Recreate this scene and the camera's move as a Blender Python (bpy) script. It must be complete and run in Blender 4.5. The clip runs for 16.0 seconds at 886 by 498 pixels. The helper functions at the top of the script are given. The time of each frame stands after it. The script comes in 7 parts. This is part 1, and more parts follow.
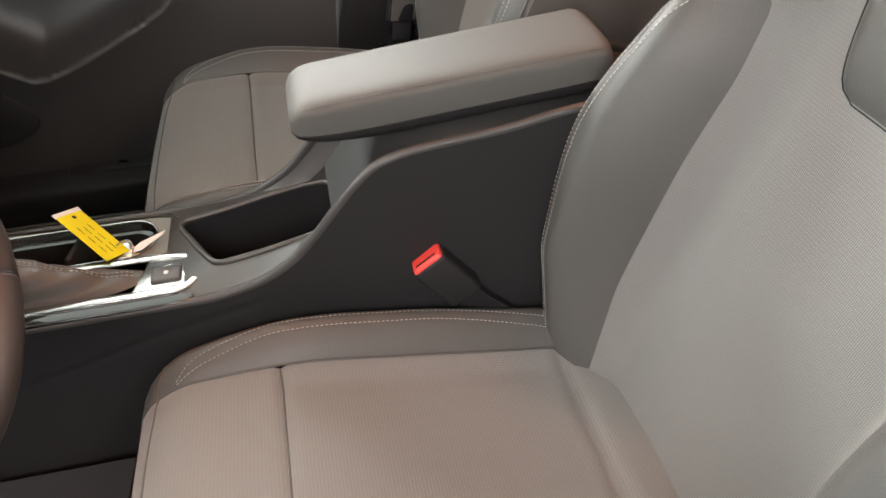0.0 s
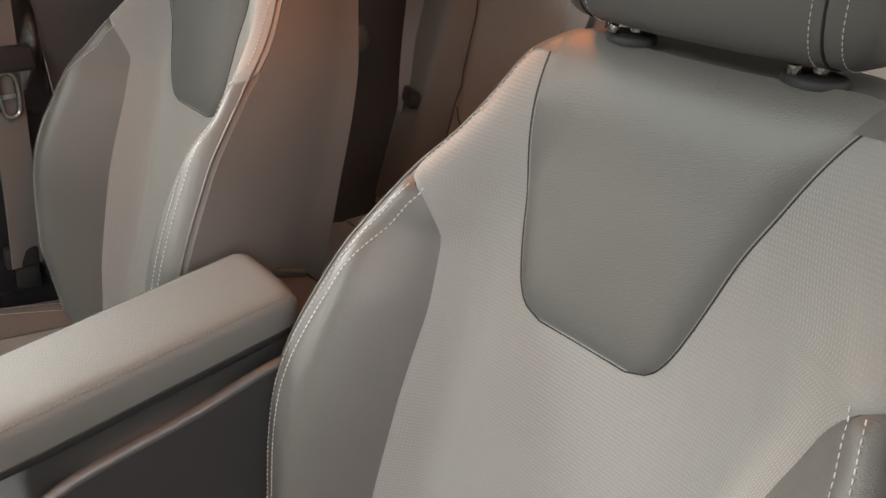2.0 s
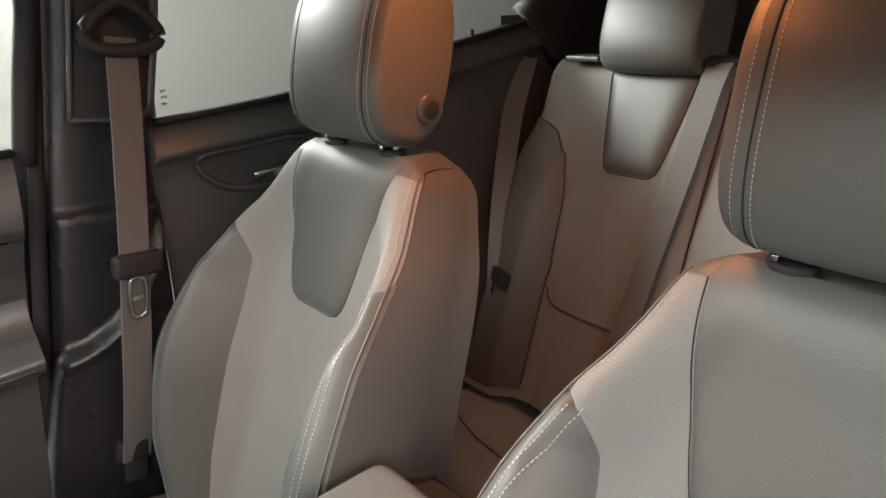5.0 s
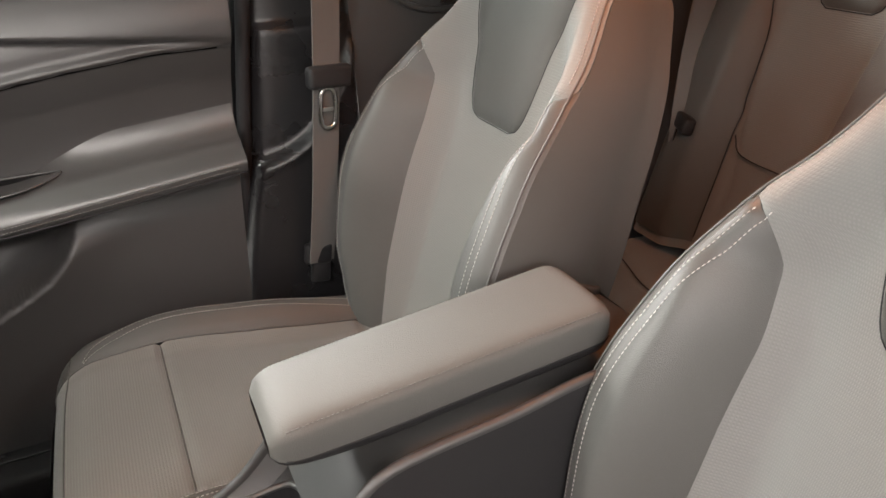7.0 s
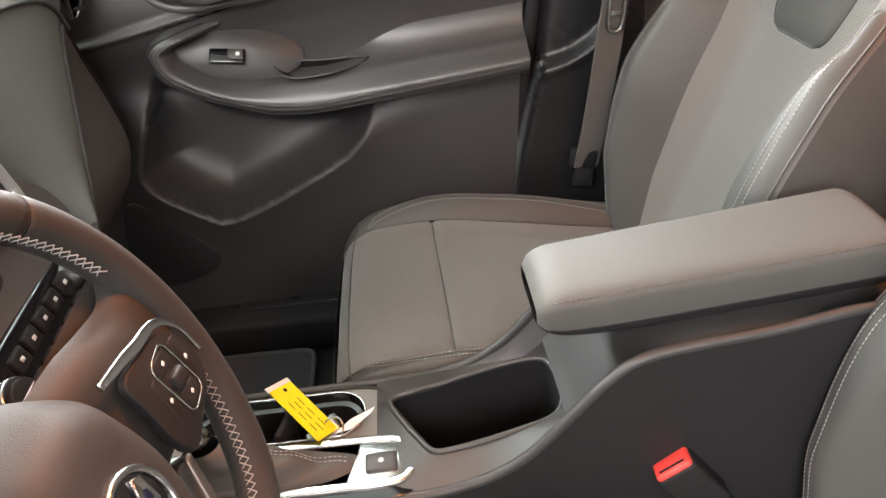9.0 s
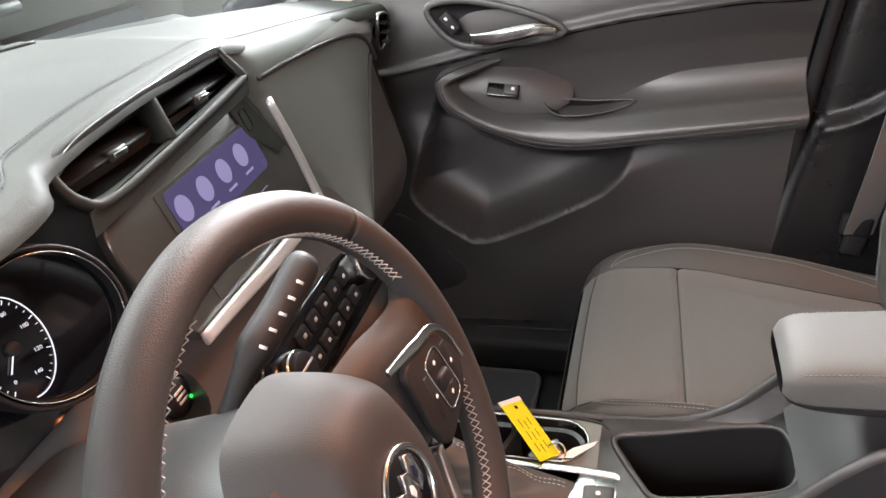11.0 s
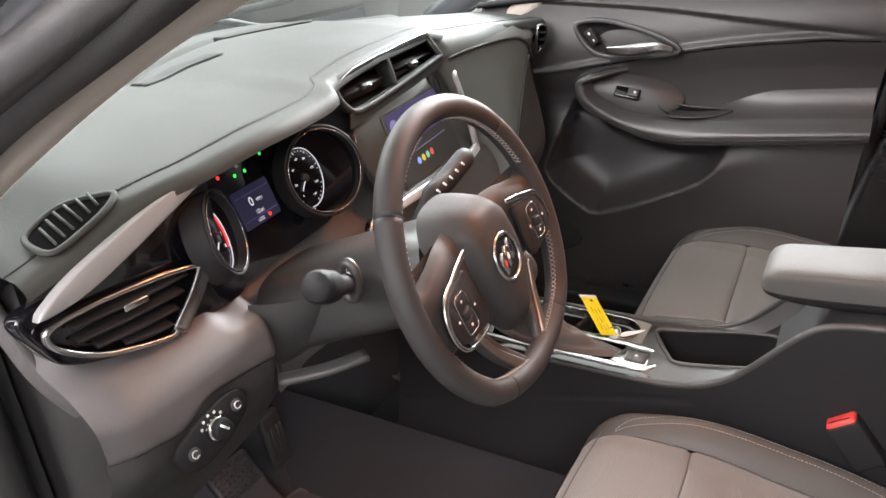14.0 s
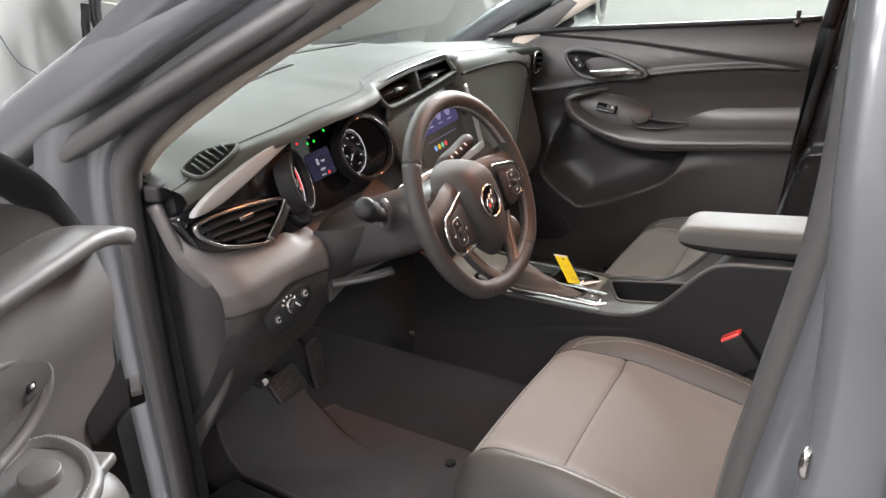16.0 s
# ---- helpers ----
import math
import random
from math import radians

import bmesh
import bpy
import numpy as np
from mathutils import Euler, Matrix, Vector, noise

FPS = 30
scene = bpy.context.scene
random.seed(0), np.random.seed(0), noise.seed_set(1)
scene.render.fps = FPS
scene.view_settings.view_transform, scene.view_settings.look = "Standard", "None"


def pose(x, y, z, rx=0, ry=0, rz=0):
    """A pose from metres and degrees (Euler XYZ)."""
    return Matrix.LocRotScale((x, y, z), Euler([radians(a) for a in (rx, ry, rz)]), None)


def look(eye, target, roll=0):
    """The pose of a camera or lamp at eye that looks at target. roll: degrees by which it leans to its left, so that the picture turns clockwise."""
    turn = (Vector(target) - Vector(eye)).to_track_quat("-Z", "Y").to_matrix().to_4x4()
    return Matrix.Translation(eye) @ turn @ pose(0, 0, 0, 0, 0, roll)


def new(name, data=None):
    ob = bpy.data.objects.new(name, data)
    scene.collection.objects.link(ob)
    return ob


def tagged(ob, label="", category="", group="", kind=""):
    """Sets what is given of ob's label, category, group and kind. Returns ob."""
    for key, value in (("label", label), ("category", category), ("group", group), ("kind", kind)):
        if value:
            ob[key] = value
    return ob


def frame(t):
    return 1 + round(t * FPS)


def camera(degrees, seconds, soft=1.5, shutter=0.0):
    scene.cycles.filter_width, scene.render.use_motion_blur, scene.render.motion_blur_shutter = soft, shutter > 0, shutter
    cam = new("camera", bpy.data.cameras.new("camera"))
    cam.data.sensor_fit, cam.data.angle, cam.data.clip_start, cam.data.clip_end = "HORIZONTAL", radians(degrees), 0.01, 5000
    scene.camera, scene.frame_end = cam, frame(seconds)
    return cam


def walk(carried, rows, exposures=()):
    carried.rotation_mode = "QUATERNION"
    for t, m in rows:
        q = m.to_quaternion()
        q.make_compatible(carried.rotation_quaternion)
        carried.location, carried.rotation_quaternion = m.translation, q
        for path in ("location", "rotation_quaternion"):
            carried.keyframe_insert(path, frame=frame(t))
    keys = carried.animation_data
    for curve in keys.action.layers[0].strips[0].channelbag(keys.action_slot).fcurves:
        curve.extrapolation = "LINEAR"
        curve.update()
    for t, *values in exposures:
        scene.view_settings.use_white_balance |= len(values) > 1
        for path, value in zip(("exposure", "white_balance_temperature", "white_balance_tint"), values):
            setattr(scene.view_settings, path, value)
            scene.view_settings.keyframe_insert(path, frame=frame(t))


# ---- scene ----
cam = camera(62.0, 16.0)
PATH = [
    (0, (-0.504, -0.713, 1.252), (-0.227, 0.794, -0.034), -2.3),
    (0.5, (-0.51, -0.679, 1.243), (0.092, 0.782, 0.017), 1.0),
    (1, (-0.483, -0.638, 1.262), (0.287, 0.786, 0.087), 0.1),
    (1.5, (-0.473, -0.615, 1.278), (0.487, 0.761, 0.189), -0.1),
    (2, (-0.48, -0.596, 1.306), (0.66, 0.723, 0.327), 0.7),
    (2.5, (-0.479, -0.583, 1.332), (0.783, 0.713, 0.479), 0.7),
    (3, (-0.48, -0.568, 1.357), (0.847, 0.738, 0.626), 0.4),
    (3.2, (-0.487, -0.563, 1.363), (0.852, 0.753, 0.673), 0.3),
    (5.3, (-0.557, -0.517, 1.372), (0.552, 1.026, 0.749), -2.2),
    (5.5, (-0.561, -0.515, 1.366), (0.511, 1.043, 0.715), -2.3),
    (6, (-0.572, -0.517, 1.343), (0.391, 1.073, 0.604), -2.4),
    (6.5, (-0.577, -0.53, 1.319), (0.264, 1.087, 0.495), -2.5),
    (7, (-0.58, -0.542, 1.3), (0.122, 1.096, 0.393), -2.7),
    (7.5, (-0.588, -0.558, 1.286), (-0.038, 1.101, 0.314), -3.1),
    (8, (-0.598, -0.571, 1.283), (-0.215, 1.106, 0.263), -3.9),
    (8.5, (-0.612, -0.58, 1.288), (-0.396, 1.109, 0.239), -4.7),
    (9, (-0.631, -0.583, 1.297), (-0.578, 1.114, 0.24), -5.4),
    (9.5, (-0.65, -0.586, 1.299), (-0.754, 1.123, 0.265), -6.0),
    (10, (-0.661, -0.588, 1.309), (-0.921, 1.122, 0.305), -6.4),
    (12.3, (-0.625, -0.739, 1.349), (-1.416, 0.876, 0.474), -6.0),
    (12.5, (-0.624, -0.764, 1.352), (-1.429, 0.844, 0.477), -5.6),
    (13, (-0.613, -0.856, 1.359), (-1.441, 0.743, 0.49), -4.5),
    (13.5, (-0.562, -0.955, 1.363), (-1.415, 0.636, 0.503), -3.8),
    (14, (-0.462, -1.029, 1.369), (-1.373, 0.538, 0.524), -3.9),
    (14.5, (-0.387, -1.1, 1.379), (-1.318, 0.465, 0.55), -3.5),
    (15, (-0.356, -1.189, 1.388), (-1.295, 0.382, 0.581), -3.3),
    (15.5, (-0.315, -1.315, 1.4), (-1.265, 0.259, 0.613), -2.9),
    (16, (-0.229, -1.387, 1.408), (-1.201, 0.183, 0.639), -2.5),
]
walk(cam, [(t, look(eye, target, roll)) for t, eye, target, roll in PATH],
     [(0, 0.82, 6750, 12), (3, 0.82, 6950, 13), (5.5, 0.94, 6850, 12), (6.75, 1.04, 6850, 13), (8, 1.14, 6700, 13), (9.5, 1.20, 6550, 12), (10, 1.21, 6450, 13), (12.5, 0.86, 6500, 16), (13.25, 0.93, 6500, 16), (14.5, 0.92, 6500, 15), (16, 0.84, 6500, 13)])

# ---- light ----
world = bpy.data.worlds.new("world")
scene.world = world
world.use_nodes = True
world.node_tree.nodes["Background"].inputs[0].default_value = (0.9, 0.95, 1.0, 1)
world.node_tree.nodes["Background"].inputs[1].default_value = 0.25


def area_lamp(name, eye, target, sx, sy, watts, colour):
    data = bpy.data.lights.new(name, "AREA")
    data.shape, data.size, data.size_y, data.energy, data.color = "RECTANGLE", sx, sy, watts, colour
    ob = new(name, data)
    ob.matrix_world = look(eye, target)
    return tagged(ob, "unseen light panel added to light the car", "lamp", "garage lights")


# unseen panels, placed and tuned to brighten the cabin from each side
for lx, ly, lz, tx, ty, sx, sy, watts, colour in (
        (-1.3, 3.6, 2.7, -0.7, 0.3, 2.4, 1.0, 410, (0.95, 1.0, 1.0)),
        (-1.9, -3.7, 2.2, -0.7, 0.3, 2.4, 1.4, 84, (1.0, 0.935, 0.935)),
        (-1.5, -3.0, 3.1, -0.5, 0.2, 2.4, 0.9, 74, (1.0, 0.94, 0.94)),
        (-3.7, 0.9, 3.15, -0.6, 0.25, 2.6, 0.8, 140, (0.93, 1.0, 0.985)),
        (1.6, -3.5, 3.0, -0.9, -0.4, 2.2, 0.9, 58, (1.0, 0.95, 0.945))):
    area_lamp("added_panel", (lx, ly, lz), (tx, ty, 1.0), sx, sy, watts, colour)
# lit courtesy lamps in the headliner (the door stands open)
for name, px, py, tx, ty, watts in (("rear_courtesy_lamp", -0.03, 0.03, -0.02, 0.03, 1.7), ("front_courtesy_lamp", -0.64, -0.07, -0.78, -0.30, 0.75)):
    dome = bpy.data.lights.new(name, "AREA")
    dome.shape, dome.size, dome.size_y, dome.energy, dome.color = "RECTANGLE", 0.09, 0.16, watts, (1.0, 0.31, 0.09)
    dome.spread = radians(180 if name == "rear_courtesy_lamp" else 95)
    ob = new(name, dome)
    ob.matrix_world = look((px, py, 1.535), (tx, ty, 1.0))
    tagged(ob, "warm courtesy lamp lit in the headliner", "lamp", "courtesy lamps")

# ---- materials ----
def material(name, colour, rough=0.6, metal=0.0, grain=0.0, scale=400.0, bump=0.0, patch=0.12, patch_scale=9.0, coat=0.0, kind="noise", spec=0.5):
    """Principled material with variation at two scales and a fine relief."""
    m = bpy.data.materials.new(name)
    m.use_nodes = True
    nt = m.node_tree
    p = nt.nodes["Principled BSDF"]
    p.inputs["Roughness"].default_value, p.inputs["Metallic"].default_value = rough, metal
    p.inputs["Coat Weight"].default_value = coat
    p.inputs["Specular IOR Level"].default_value = spec
    p.inputs["Coat Roughness"].default_value = 0.08
    co = nt.nodes.new("ShaderNodeTexCoord")
    big = nt.nodes.new("ShaderNodeTexNoise")
    big.inputs["Scale"].default_value, big.inputs["Detail"].default_value = patch_scale, 4
    nt.links.new(co.outputs["Object"], big.inputs["Vector"])
    if kind == "noise":
        fine = nt.nodes.new("ShaderNodeTexNoise")
        fine.inputs["Scale"].default_value, fine.inputs["Detail"].default_value = scale, 3
        fine_out = fine.outputs[0]
    elif kind == "pebble":
        fine = nt.nodes.new("ShaderNodeTexVoronoi")
        fine.inputs["Scale"].default_value = scale
        fine_out = fine.outputs["Distance"]
    nt.links.new(co.outputs["Object"], fine.inputs["Vector"])
    add = nt.nodes.new("ShaderNodeMath")
    add.operation = "MULTIPLY_ADD"
    nt.links.new(big.outputs[0], add.inputs[0])
    add.inputs[1].default_value, add.inputs[2].default_value = 2 * patch, 1 - patch
    add2 = nt.nodes.new("ShaderNodeMath")
    add2.operation = "MULTIPLY_ADD"
    nt.links.new(fine_out, add2.inputs[0])
    add2.inputs[1].default_value = 2 * grain
    nt.links.new(add.outputs[0], add2.inputs[2])
    mul = nt.nodes.new("ShaderNodeVectorMath")
    mul.operation = "SCALE"
    mul.inputs[0].default_value = colour
    nt.links.new(add2.outputs[0], mul.inputs["Scale"])
    nt.links.new(mul.outputs[0], p.inputs["Base Color"])
    if bump:
        b = nt.nodes.new("ShaderNodeBump")
        b.inputs["Strength"].default_value, b.inputs["Distance"].default_value = bump, 0.0008
        nt.links.new(fine_out, b.inputs["Height"])
        nt.links.new(b.outputs[0], p.inputs["Normal"])
    r = nt.nodes.new("ShaderNodeMath")
    r.operation = "MULTIPLY_ADD"
    nt.links.new(big.outputs[0], r.inputs[0])
    r.inputs[1].default_value, r.inputs[2].default_value = 0.16, rough - 0.08
    nt.links.new(r.outputs[0], p.inputs["Roughness"])
    return m


def glowing(name, colour, strength):
    m = bpy.data.materials.new(name)
    m.use_nodes = True
    p = m.node_tree.nodes["Principled BSDF"]
    p.inputs["Base Color"].default_value = (0.01, 0.01, 0.012, 1)
    p.inputs["Roughness"].default_value, p.inputs["Specular IOR Level"].default_value = 0.25, 0.08
    p.inputs["Emission Color"].default_value = (*colour, 1)
    p.inputs["Emission Strength"].default_value = strength
    return m


def weave(name, colour, rough, pitch, contrast, turn=0.0):
    """Woven cloth: fine crossing yarns in relief and in tone."""
    m = material(name, colour, rough, grain=0.06, scale=700, patch=0.07)
    nt = m.node_tree
    p = nt.nodes["Principled BSDF"]
    p.inputs["Sheen Weight"].default_value = 0.25
    p.inputs["Sheen Roughness"].default_value = 0.5
    co = nt.nodes.new("ShaderNodeTexCoord")
    mp = nt.nodes.new("ShaderNodeMapping")
    mp.inputs["Rotation"].default_value = (0, 0, turn)
    nt.links.new(co.outputs["UV"], mp.inputs["Vector"])
    w = []
    for direction in ("X", "Y"):
        t = nt.nodes.new("ShaderNodeTexWave")
        t.bands_direction = direction
        t.inputs["Scale"].default_value = 0.314 / pitch * (1 if direction == "X" else 0.6)
        t.inputs["Distortion"].default_value, t.inputs["Detail"].default_value, t.inputs["Detail Scale"].default_value = 0.6, 2, 1.5
        nt.links.new(mp.outputs[0], t.inputs["Vector"])
        w.append(t)
    mix = nt.nodes.new("ShaderNodeMath")
    mix.operation = "MULTIPLY"
    nt.links.new(w[0].outputs["Fac"], mix.inputs[0])
    nt.links.new(w[1].outputs["Fac"], mix.inputs[1])
    old = p.inputs["Base Color"].links[0].from_socket
    sc = nt.nodes.new("ShaderNodeMath")
    sc.operation = "MULTIPLY_ADD"
    nt.links.new(mix.outputs[0], sc.inputs[0])
    sc.inputs[1].default_value, sc.inputs[2].default_value = 2 * contrast, 1 - contrast * 0.6
    mul = nt.nodes.new("ShaderNodeVectorMath")
    mul.operation = "SCALE"
    nt.links.new(old, mul.inputs[0])
    nt.links.new(sc.outputs[0], mul.inputs["Scale"])
    nt.links.new(mul.outputs[0], p.inputs["Base Color"])
    b = nt.nodes.new("ShaderNodeBump")
    b.inputs["Strength"].default_value, b.inputs["Distance"].default_value = 0.38, 0.0008
    nt.links.new(mix.outputs[0], b.inputs["Height"])
    nt.links.new(b.outputs[0], p.inputs["Normal"])
    return m


def glass(name, tint, gloss=1.0):
    m = bpy.data.materials.new(name)
    m.use_nodes = True
    nt = m.node_tree
    nt.nodes.remove(nt.nodes["Principled BSDF"])
    out = nt.nodes["Material Output"]
    tr, gl, mix, fr = (nt.nodes.new("ShaderNode" + k) for k in ("BsdfTransparent", "BsdfGlossy", "MixShader", "Fresnel"))
    tr.inputs[0].default_value = (*tint, 1)
    gl.inputs["Roughness"].default_value = 0.02
    fr.inputs["IOR"].default_value = 1.45
    nt.links.new(fr.outputs[0], mix.inputs[0])
    nt.links.new(tr.outputs[0], mix.inputs[1])
    nt.links.new(gl.outputs[0], mix.inputs[2])
    nt.links.new(mix.outputs[0], out.inputs[0])
    return m


CLOTH = weave("seat cloth", (0.155, 0.153, 0.145), 0.82, 0.0021, 0.045)
HIDE = material("seat leatherette", (0.078, 0.077, 0.073), 0.44, grain=0.05, scale=900, bump=0.25, patch=0.06, kind="pebble", spec=0.38)
LIDHIDE = material("armrest leatherette", (0.080, 0.079, 0.074), 0.60, grain=0.05, scale=900, bump=0.3, patch=0.08, kind="pebble", spec=0.28)
HIDE_DARK = material("black wheel leather", (0.036, 0.035, 0.034), 0.54, grain=0.05, scale=1200, bump=0.25, patch=0.06, kind="pebble", spec=0.30)
DOORPAD = material("door leatherette", (0.052, 0.052, 0.051), 0.33, grain=0.05, scale=900, bump=0.2, patch=0.06, kind="pebble", spec=0.75)
PLASTIC = material("soft black plastic", (0.047, 0.047, 0.0465), 0.34, grain=0.05, scale=1100, bump=0.25, patch=0.08, kind="pebble", spec=0.6)
HARD = material("hard black plastic", (0.019, 0.019, 0.020), 0.52, grain=0.06, scale=1400, bump=0.3, patch=0.08, kind="pebble", spec=0.22)
DASHSKIN = material("dashboard skin", (0.040, 0.044, 0.039), 0.62, grain=0.05, scale=1000, bump=0.3, patch=0.05, kind="pebble", spec=0.22)
PANEL = material("grey dashboard panel", (0.190, 0.208, 0.197), 0.48, grain=0.05, scale=1000, bump=0.25, patch=0.05, kind="pebble", spec=0.35)
SOFTGREY = material("soft grey lower dashboard", (0.112, 0.108, 0.106), 0.40, grain=0.05, scale=1100, bump=0.3, patch=0.08, kind="pebble")
DOORSKIN = material("moulded door plastic", (0.039, 0.0385, 0.038), 0.38, grain=0.05, scale=1100, bump=0.25, patch=0.08, kind="pebble", spec=0.55)
PILLAR = material("dark pillar plastic", (0.013, 0.013, 0.014), 0.28, grain=0.05, scale=1100, bump=0.25, patch=0.08, kind="pebble")
GLOSS = material("piano black", (0.006, 0.006, 0.008), 0.09, patch=0.05, coat=0.8)
CHROME = material("satin chrome", (0.50, 0.495, 0.485), 0.22, 1.0, patch=0.03)
BRONZE = material("satin metal trim", (0.42, 0.37, 0.33), 0.34, 1.0, patch=0.03)
SATIN = material("bright satin trim", (0.66, 0.66, 0.65), 0.36, 0.35, patch=0.03)
SILVER = material("ribbed silver trim", (0.27, 0.275, 0.268), 0.42, 0.15, grain=0.06, scale=500, patch=0.04)
RUBBER = material("black rubber", (0.014, 0.014, 0.015), 0.65, patch=0.1, spec=0.25)
# near-black puts the shade inside ducts and slots into the colour
VOID = material("painted shade of openings", (0.004, 0.004, 0.004), 0.95, patch=0.1, spec=0.05)
CARPET = material("black carpet", (0.023, 0.0235, 0.026), 0.95, grain=0.5, scale=900, bump=1.0, patch=0.2)
MAT = material("floor mat pile", (0.056, 0.055, 0.060), 0.95, grain=0.5, scale=1100, bump=1.0, patch=0.25, patch_scale=14)
PAINT = material("grey car paint", (0.10, 0.108, 0.116), 0.34, 0.4, grain=0.15, scale=1800, patch=0.03, coat=1.0)
THREAD = material("light grey thread", (0.40, 0.385, 0.365), 0.7, patch=0.05)
WEB = material("grey belt webbing", (0.085, 0.082, 0.078), 0.75, grain=0.25, scale=1500, bump=0.5, patch=0.06)
RED = material("red release button", (0.75, 0.06, 0.05), 0.4, patch=0.04)
YELLOW = material("yellow paper tag", (0.85, 0.76, 0.01), 0.55, patch=0.04)
CREAM = material("pale headliner cloth", (0.52, 0.48, 0.42), 0.9, grain=0.1, scale=900, bump=0.3, patch=0.04)
WHITE = material("white wall paint", (0.45, 0.45, 0.44), 0.7, patch=0.03, patch_scale=2)
CONCRETE = material("garage floor", (0.36, 0.35, 0.34), 0.5, grain=0.08, scale=60, patch=0.15, patch_scale=2.5)
INK = material("white print", (0.75, 0.75, 0.74), 0.5, patch=0.02)
DARKINK = material("dark print", (0.12, 0.11, 0.02), 0.6, patch=0.02)
GLASS = glass("tinted window glass", (0.87, 0.94, 0.895))
# rear panes darkened beyond their real tint to cut light on the bench
DIMMED = glass("rear glass darkened for the bench", (0.60, 0.63, 0.61))
DARKGLASS = glass("tailgate glass darkened for the bench", (0.22, 0.24, 0.23))
CLEAR = glass("clear lens", (0.95, 0.95, 0.95))
# grey base carries the bright surroundings reflected in the touch screen
TOUCHGLASS = material("display glass", (0.055, 0.055, 0.050), 0.34, patch=0.02, coat=1.0)
SCREEN = material("dark display glass", (0.004, 0.004, 0.006), 0.06, patch=0.02, coat=0.5)
BLUE = glowing("violet display", (0.16, 0.15, 0.42), 0.16)

# ---- mesh tools ----
V = Vector


def ob_from(name, verts, faces, mat, parent=None, label="", smooth=True, uvs=None):
    me = bpy.data.meshes.new(name)
    me.from_pydata([tuple(v) for v in verts], [], faces)
    if uvs:
        layer = me.uv_layers.new(name="UVMap")
        layer.data.foreach_set("uv", np.array([uvs[l.vertex_index] for l in me.loops], dtype=np.float32).ravel())
    me.materials.append(mat)
    me.polygons.foreach_set("use_smooth", [smooth] * len(me.polygons))
    me.update()
    ob = new(name, me)
    if parent:
        ob.parent = parent
    if label:
        ob["label"] = label
    return ob


def part(name, bm, mat, parent=None, label="", smooth=True):
    me = bpy.data.meshes.new(name)
    bm.normal_update()
    bm.to_mesh(me)
    bm.free()
    me.materials.append(mat)
    me.polygons.foreach_set("use_smooth", [smooth] * len(me.polygons))
    ob = new(name, me)
    if parent:
        ob.parent = parent
    if label:
        ob["label"] = label
    return ob


def thing(name, label, category, group="", m=None):
    ob = new(name)
    ob.empty_display_size = 0.05
    if m:
        ob.matrix_world = m
    return tagged(ob, label, category, group)


def structure(ob, label, category):
    return tagged(ob, label, category, kind="structure")


def patch(name, fn, nu, nv, mat, parent=None, label="", flip=False, uv=None):
    """A grid surface fn(s, t) for s, t in 0..1, uv in metres if uv=(width, height)."""
    verts = [V(fn(i / nu, j / nv)) for j in range(nv + 1) for i in range(nu + 1)]
    faces = []
    for j in range(nv):
        for i in range(nu):
            a = j * (nu + 1) + i
            f = (a, a + 1, a + nu + 2, a + nu + 1)
            faces.append(f[::-1] if flip else f)
    uvs = [(i / nu * uv[0], j / nv * uv[1]) for j in range(nv + 1) for i in range(nu + 1)] if uv else None
    return ob_from(name, verts, faces, mat, parent, label, True, uvs)


def lerp(a, b, t):
    return a + (b - a) * t


def smooth01(x):
    x = min(1.0, max(0.0, x))
    return x * x * (3 - 2 * x)


def table(x, *pairs):
    """A smooth curve through (x, y) pairs."""
    xs, ys = [p[0] for p in pairs], [p[1] for p in pairs]
    if x <= xs[0]:
        return ys[0]
    if x >= xs[-1]:
        return ys[-1]
    i = max(k for k in range(len(xs) - 1) if xs[k] <= x)
    h = xs[i + 1] - xs[i]
    t = (x - xs[i]) / h

    def slope(k):
        if k == 0 or k == len(xs) - 1:
            k0, k1 = max(0, k - 1), min(len(xs) - 1, k + 1)
            return (ys[k1] - ys[k0]) / (xs[k1] - xs[k0])
        d0, d1 = (ys[k] - ys[k - 1]) / (xs[k] - xs[k - 1]), (ys[k + 1] - ys[k]) / (xs[k + 1] - xs[k])
        return 0 if d0 * d1 <= 0 else 2 * d0 * d1 / (d0 + d1)

    m0, m1 = slope(i) * h, slope(i + 1) * h
    return (2 * t**3 - 3 * t**2 + 1) * ys[i] + (t**3 - 2 * t**2 + t) * m0 + (-2 * t**3 + 3 * t**2) * ys[i + 1] + (t**3 - t**2) * m1


def curve(points, n, closed=False):
    """Catmull-Rom through points, n steps in all, evenly spaced."""
    pts = [V(p) for p in points]
    k = len(pts)
    out = []
    segs = k if closed else k - 1
    for i in range(segs):
        p0 = pts[(i - 1) % k] if closed or i > 0 else pts[0] * 2 - pts[1]
        p1, p2 = pts[i], pts[(i + 1) % k]
        p3 = pts[(i + 2) % k] if closed or i + 2 < k else pts[-1] * 2 - pts[-2]
        for j in range(16):
            t = j / 16
            out.append(0.5 * (2 * p1 + (p2 - p0) * t + (2 * p0 - 5 * p1 + 4 * p2 - p3) * t * t + (3 * p1 - p0 - 3 * p2 + p3) * t**3))
    out.append(out[0].copy() if closed else pts[-1])
    d = [0.0]
    for a, b in zip(out, out[1:]):
        d.append(d[-1] + (b - a).length)
    res, i = [], 0
    for j in range(n + 1):
        want = d[-1] * j / n
        while i < len(d) - 2 and d[i + 1] < want:
            i += 1
        f = (want - d[i]) / max(1e-9, d[i + 1] - d[i])
        res.append(out[i].lerp(out[i + 1], f))
    return res[:-1] if closed else res


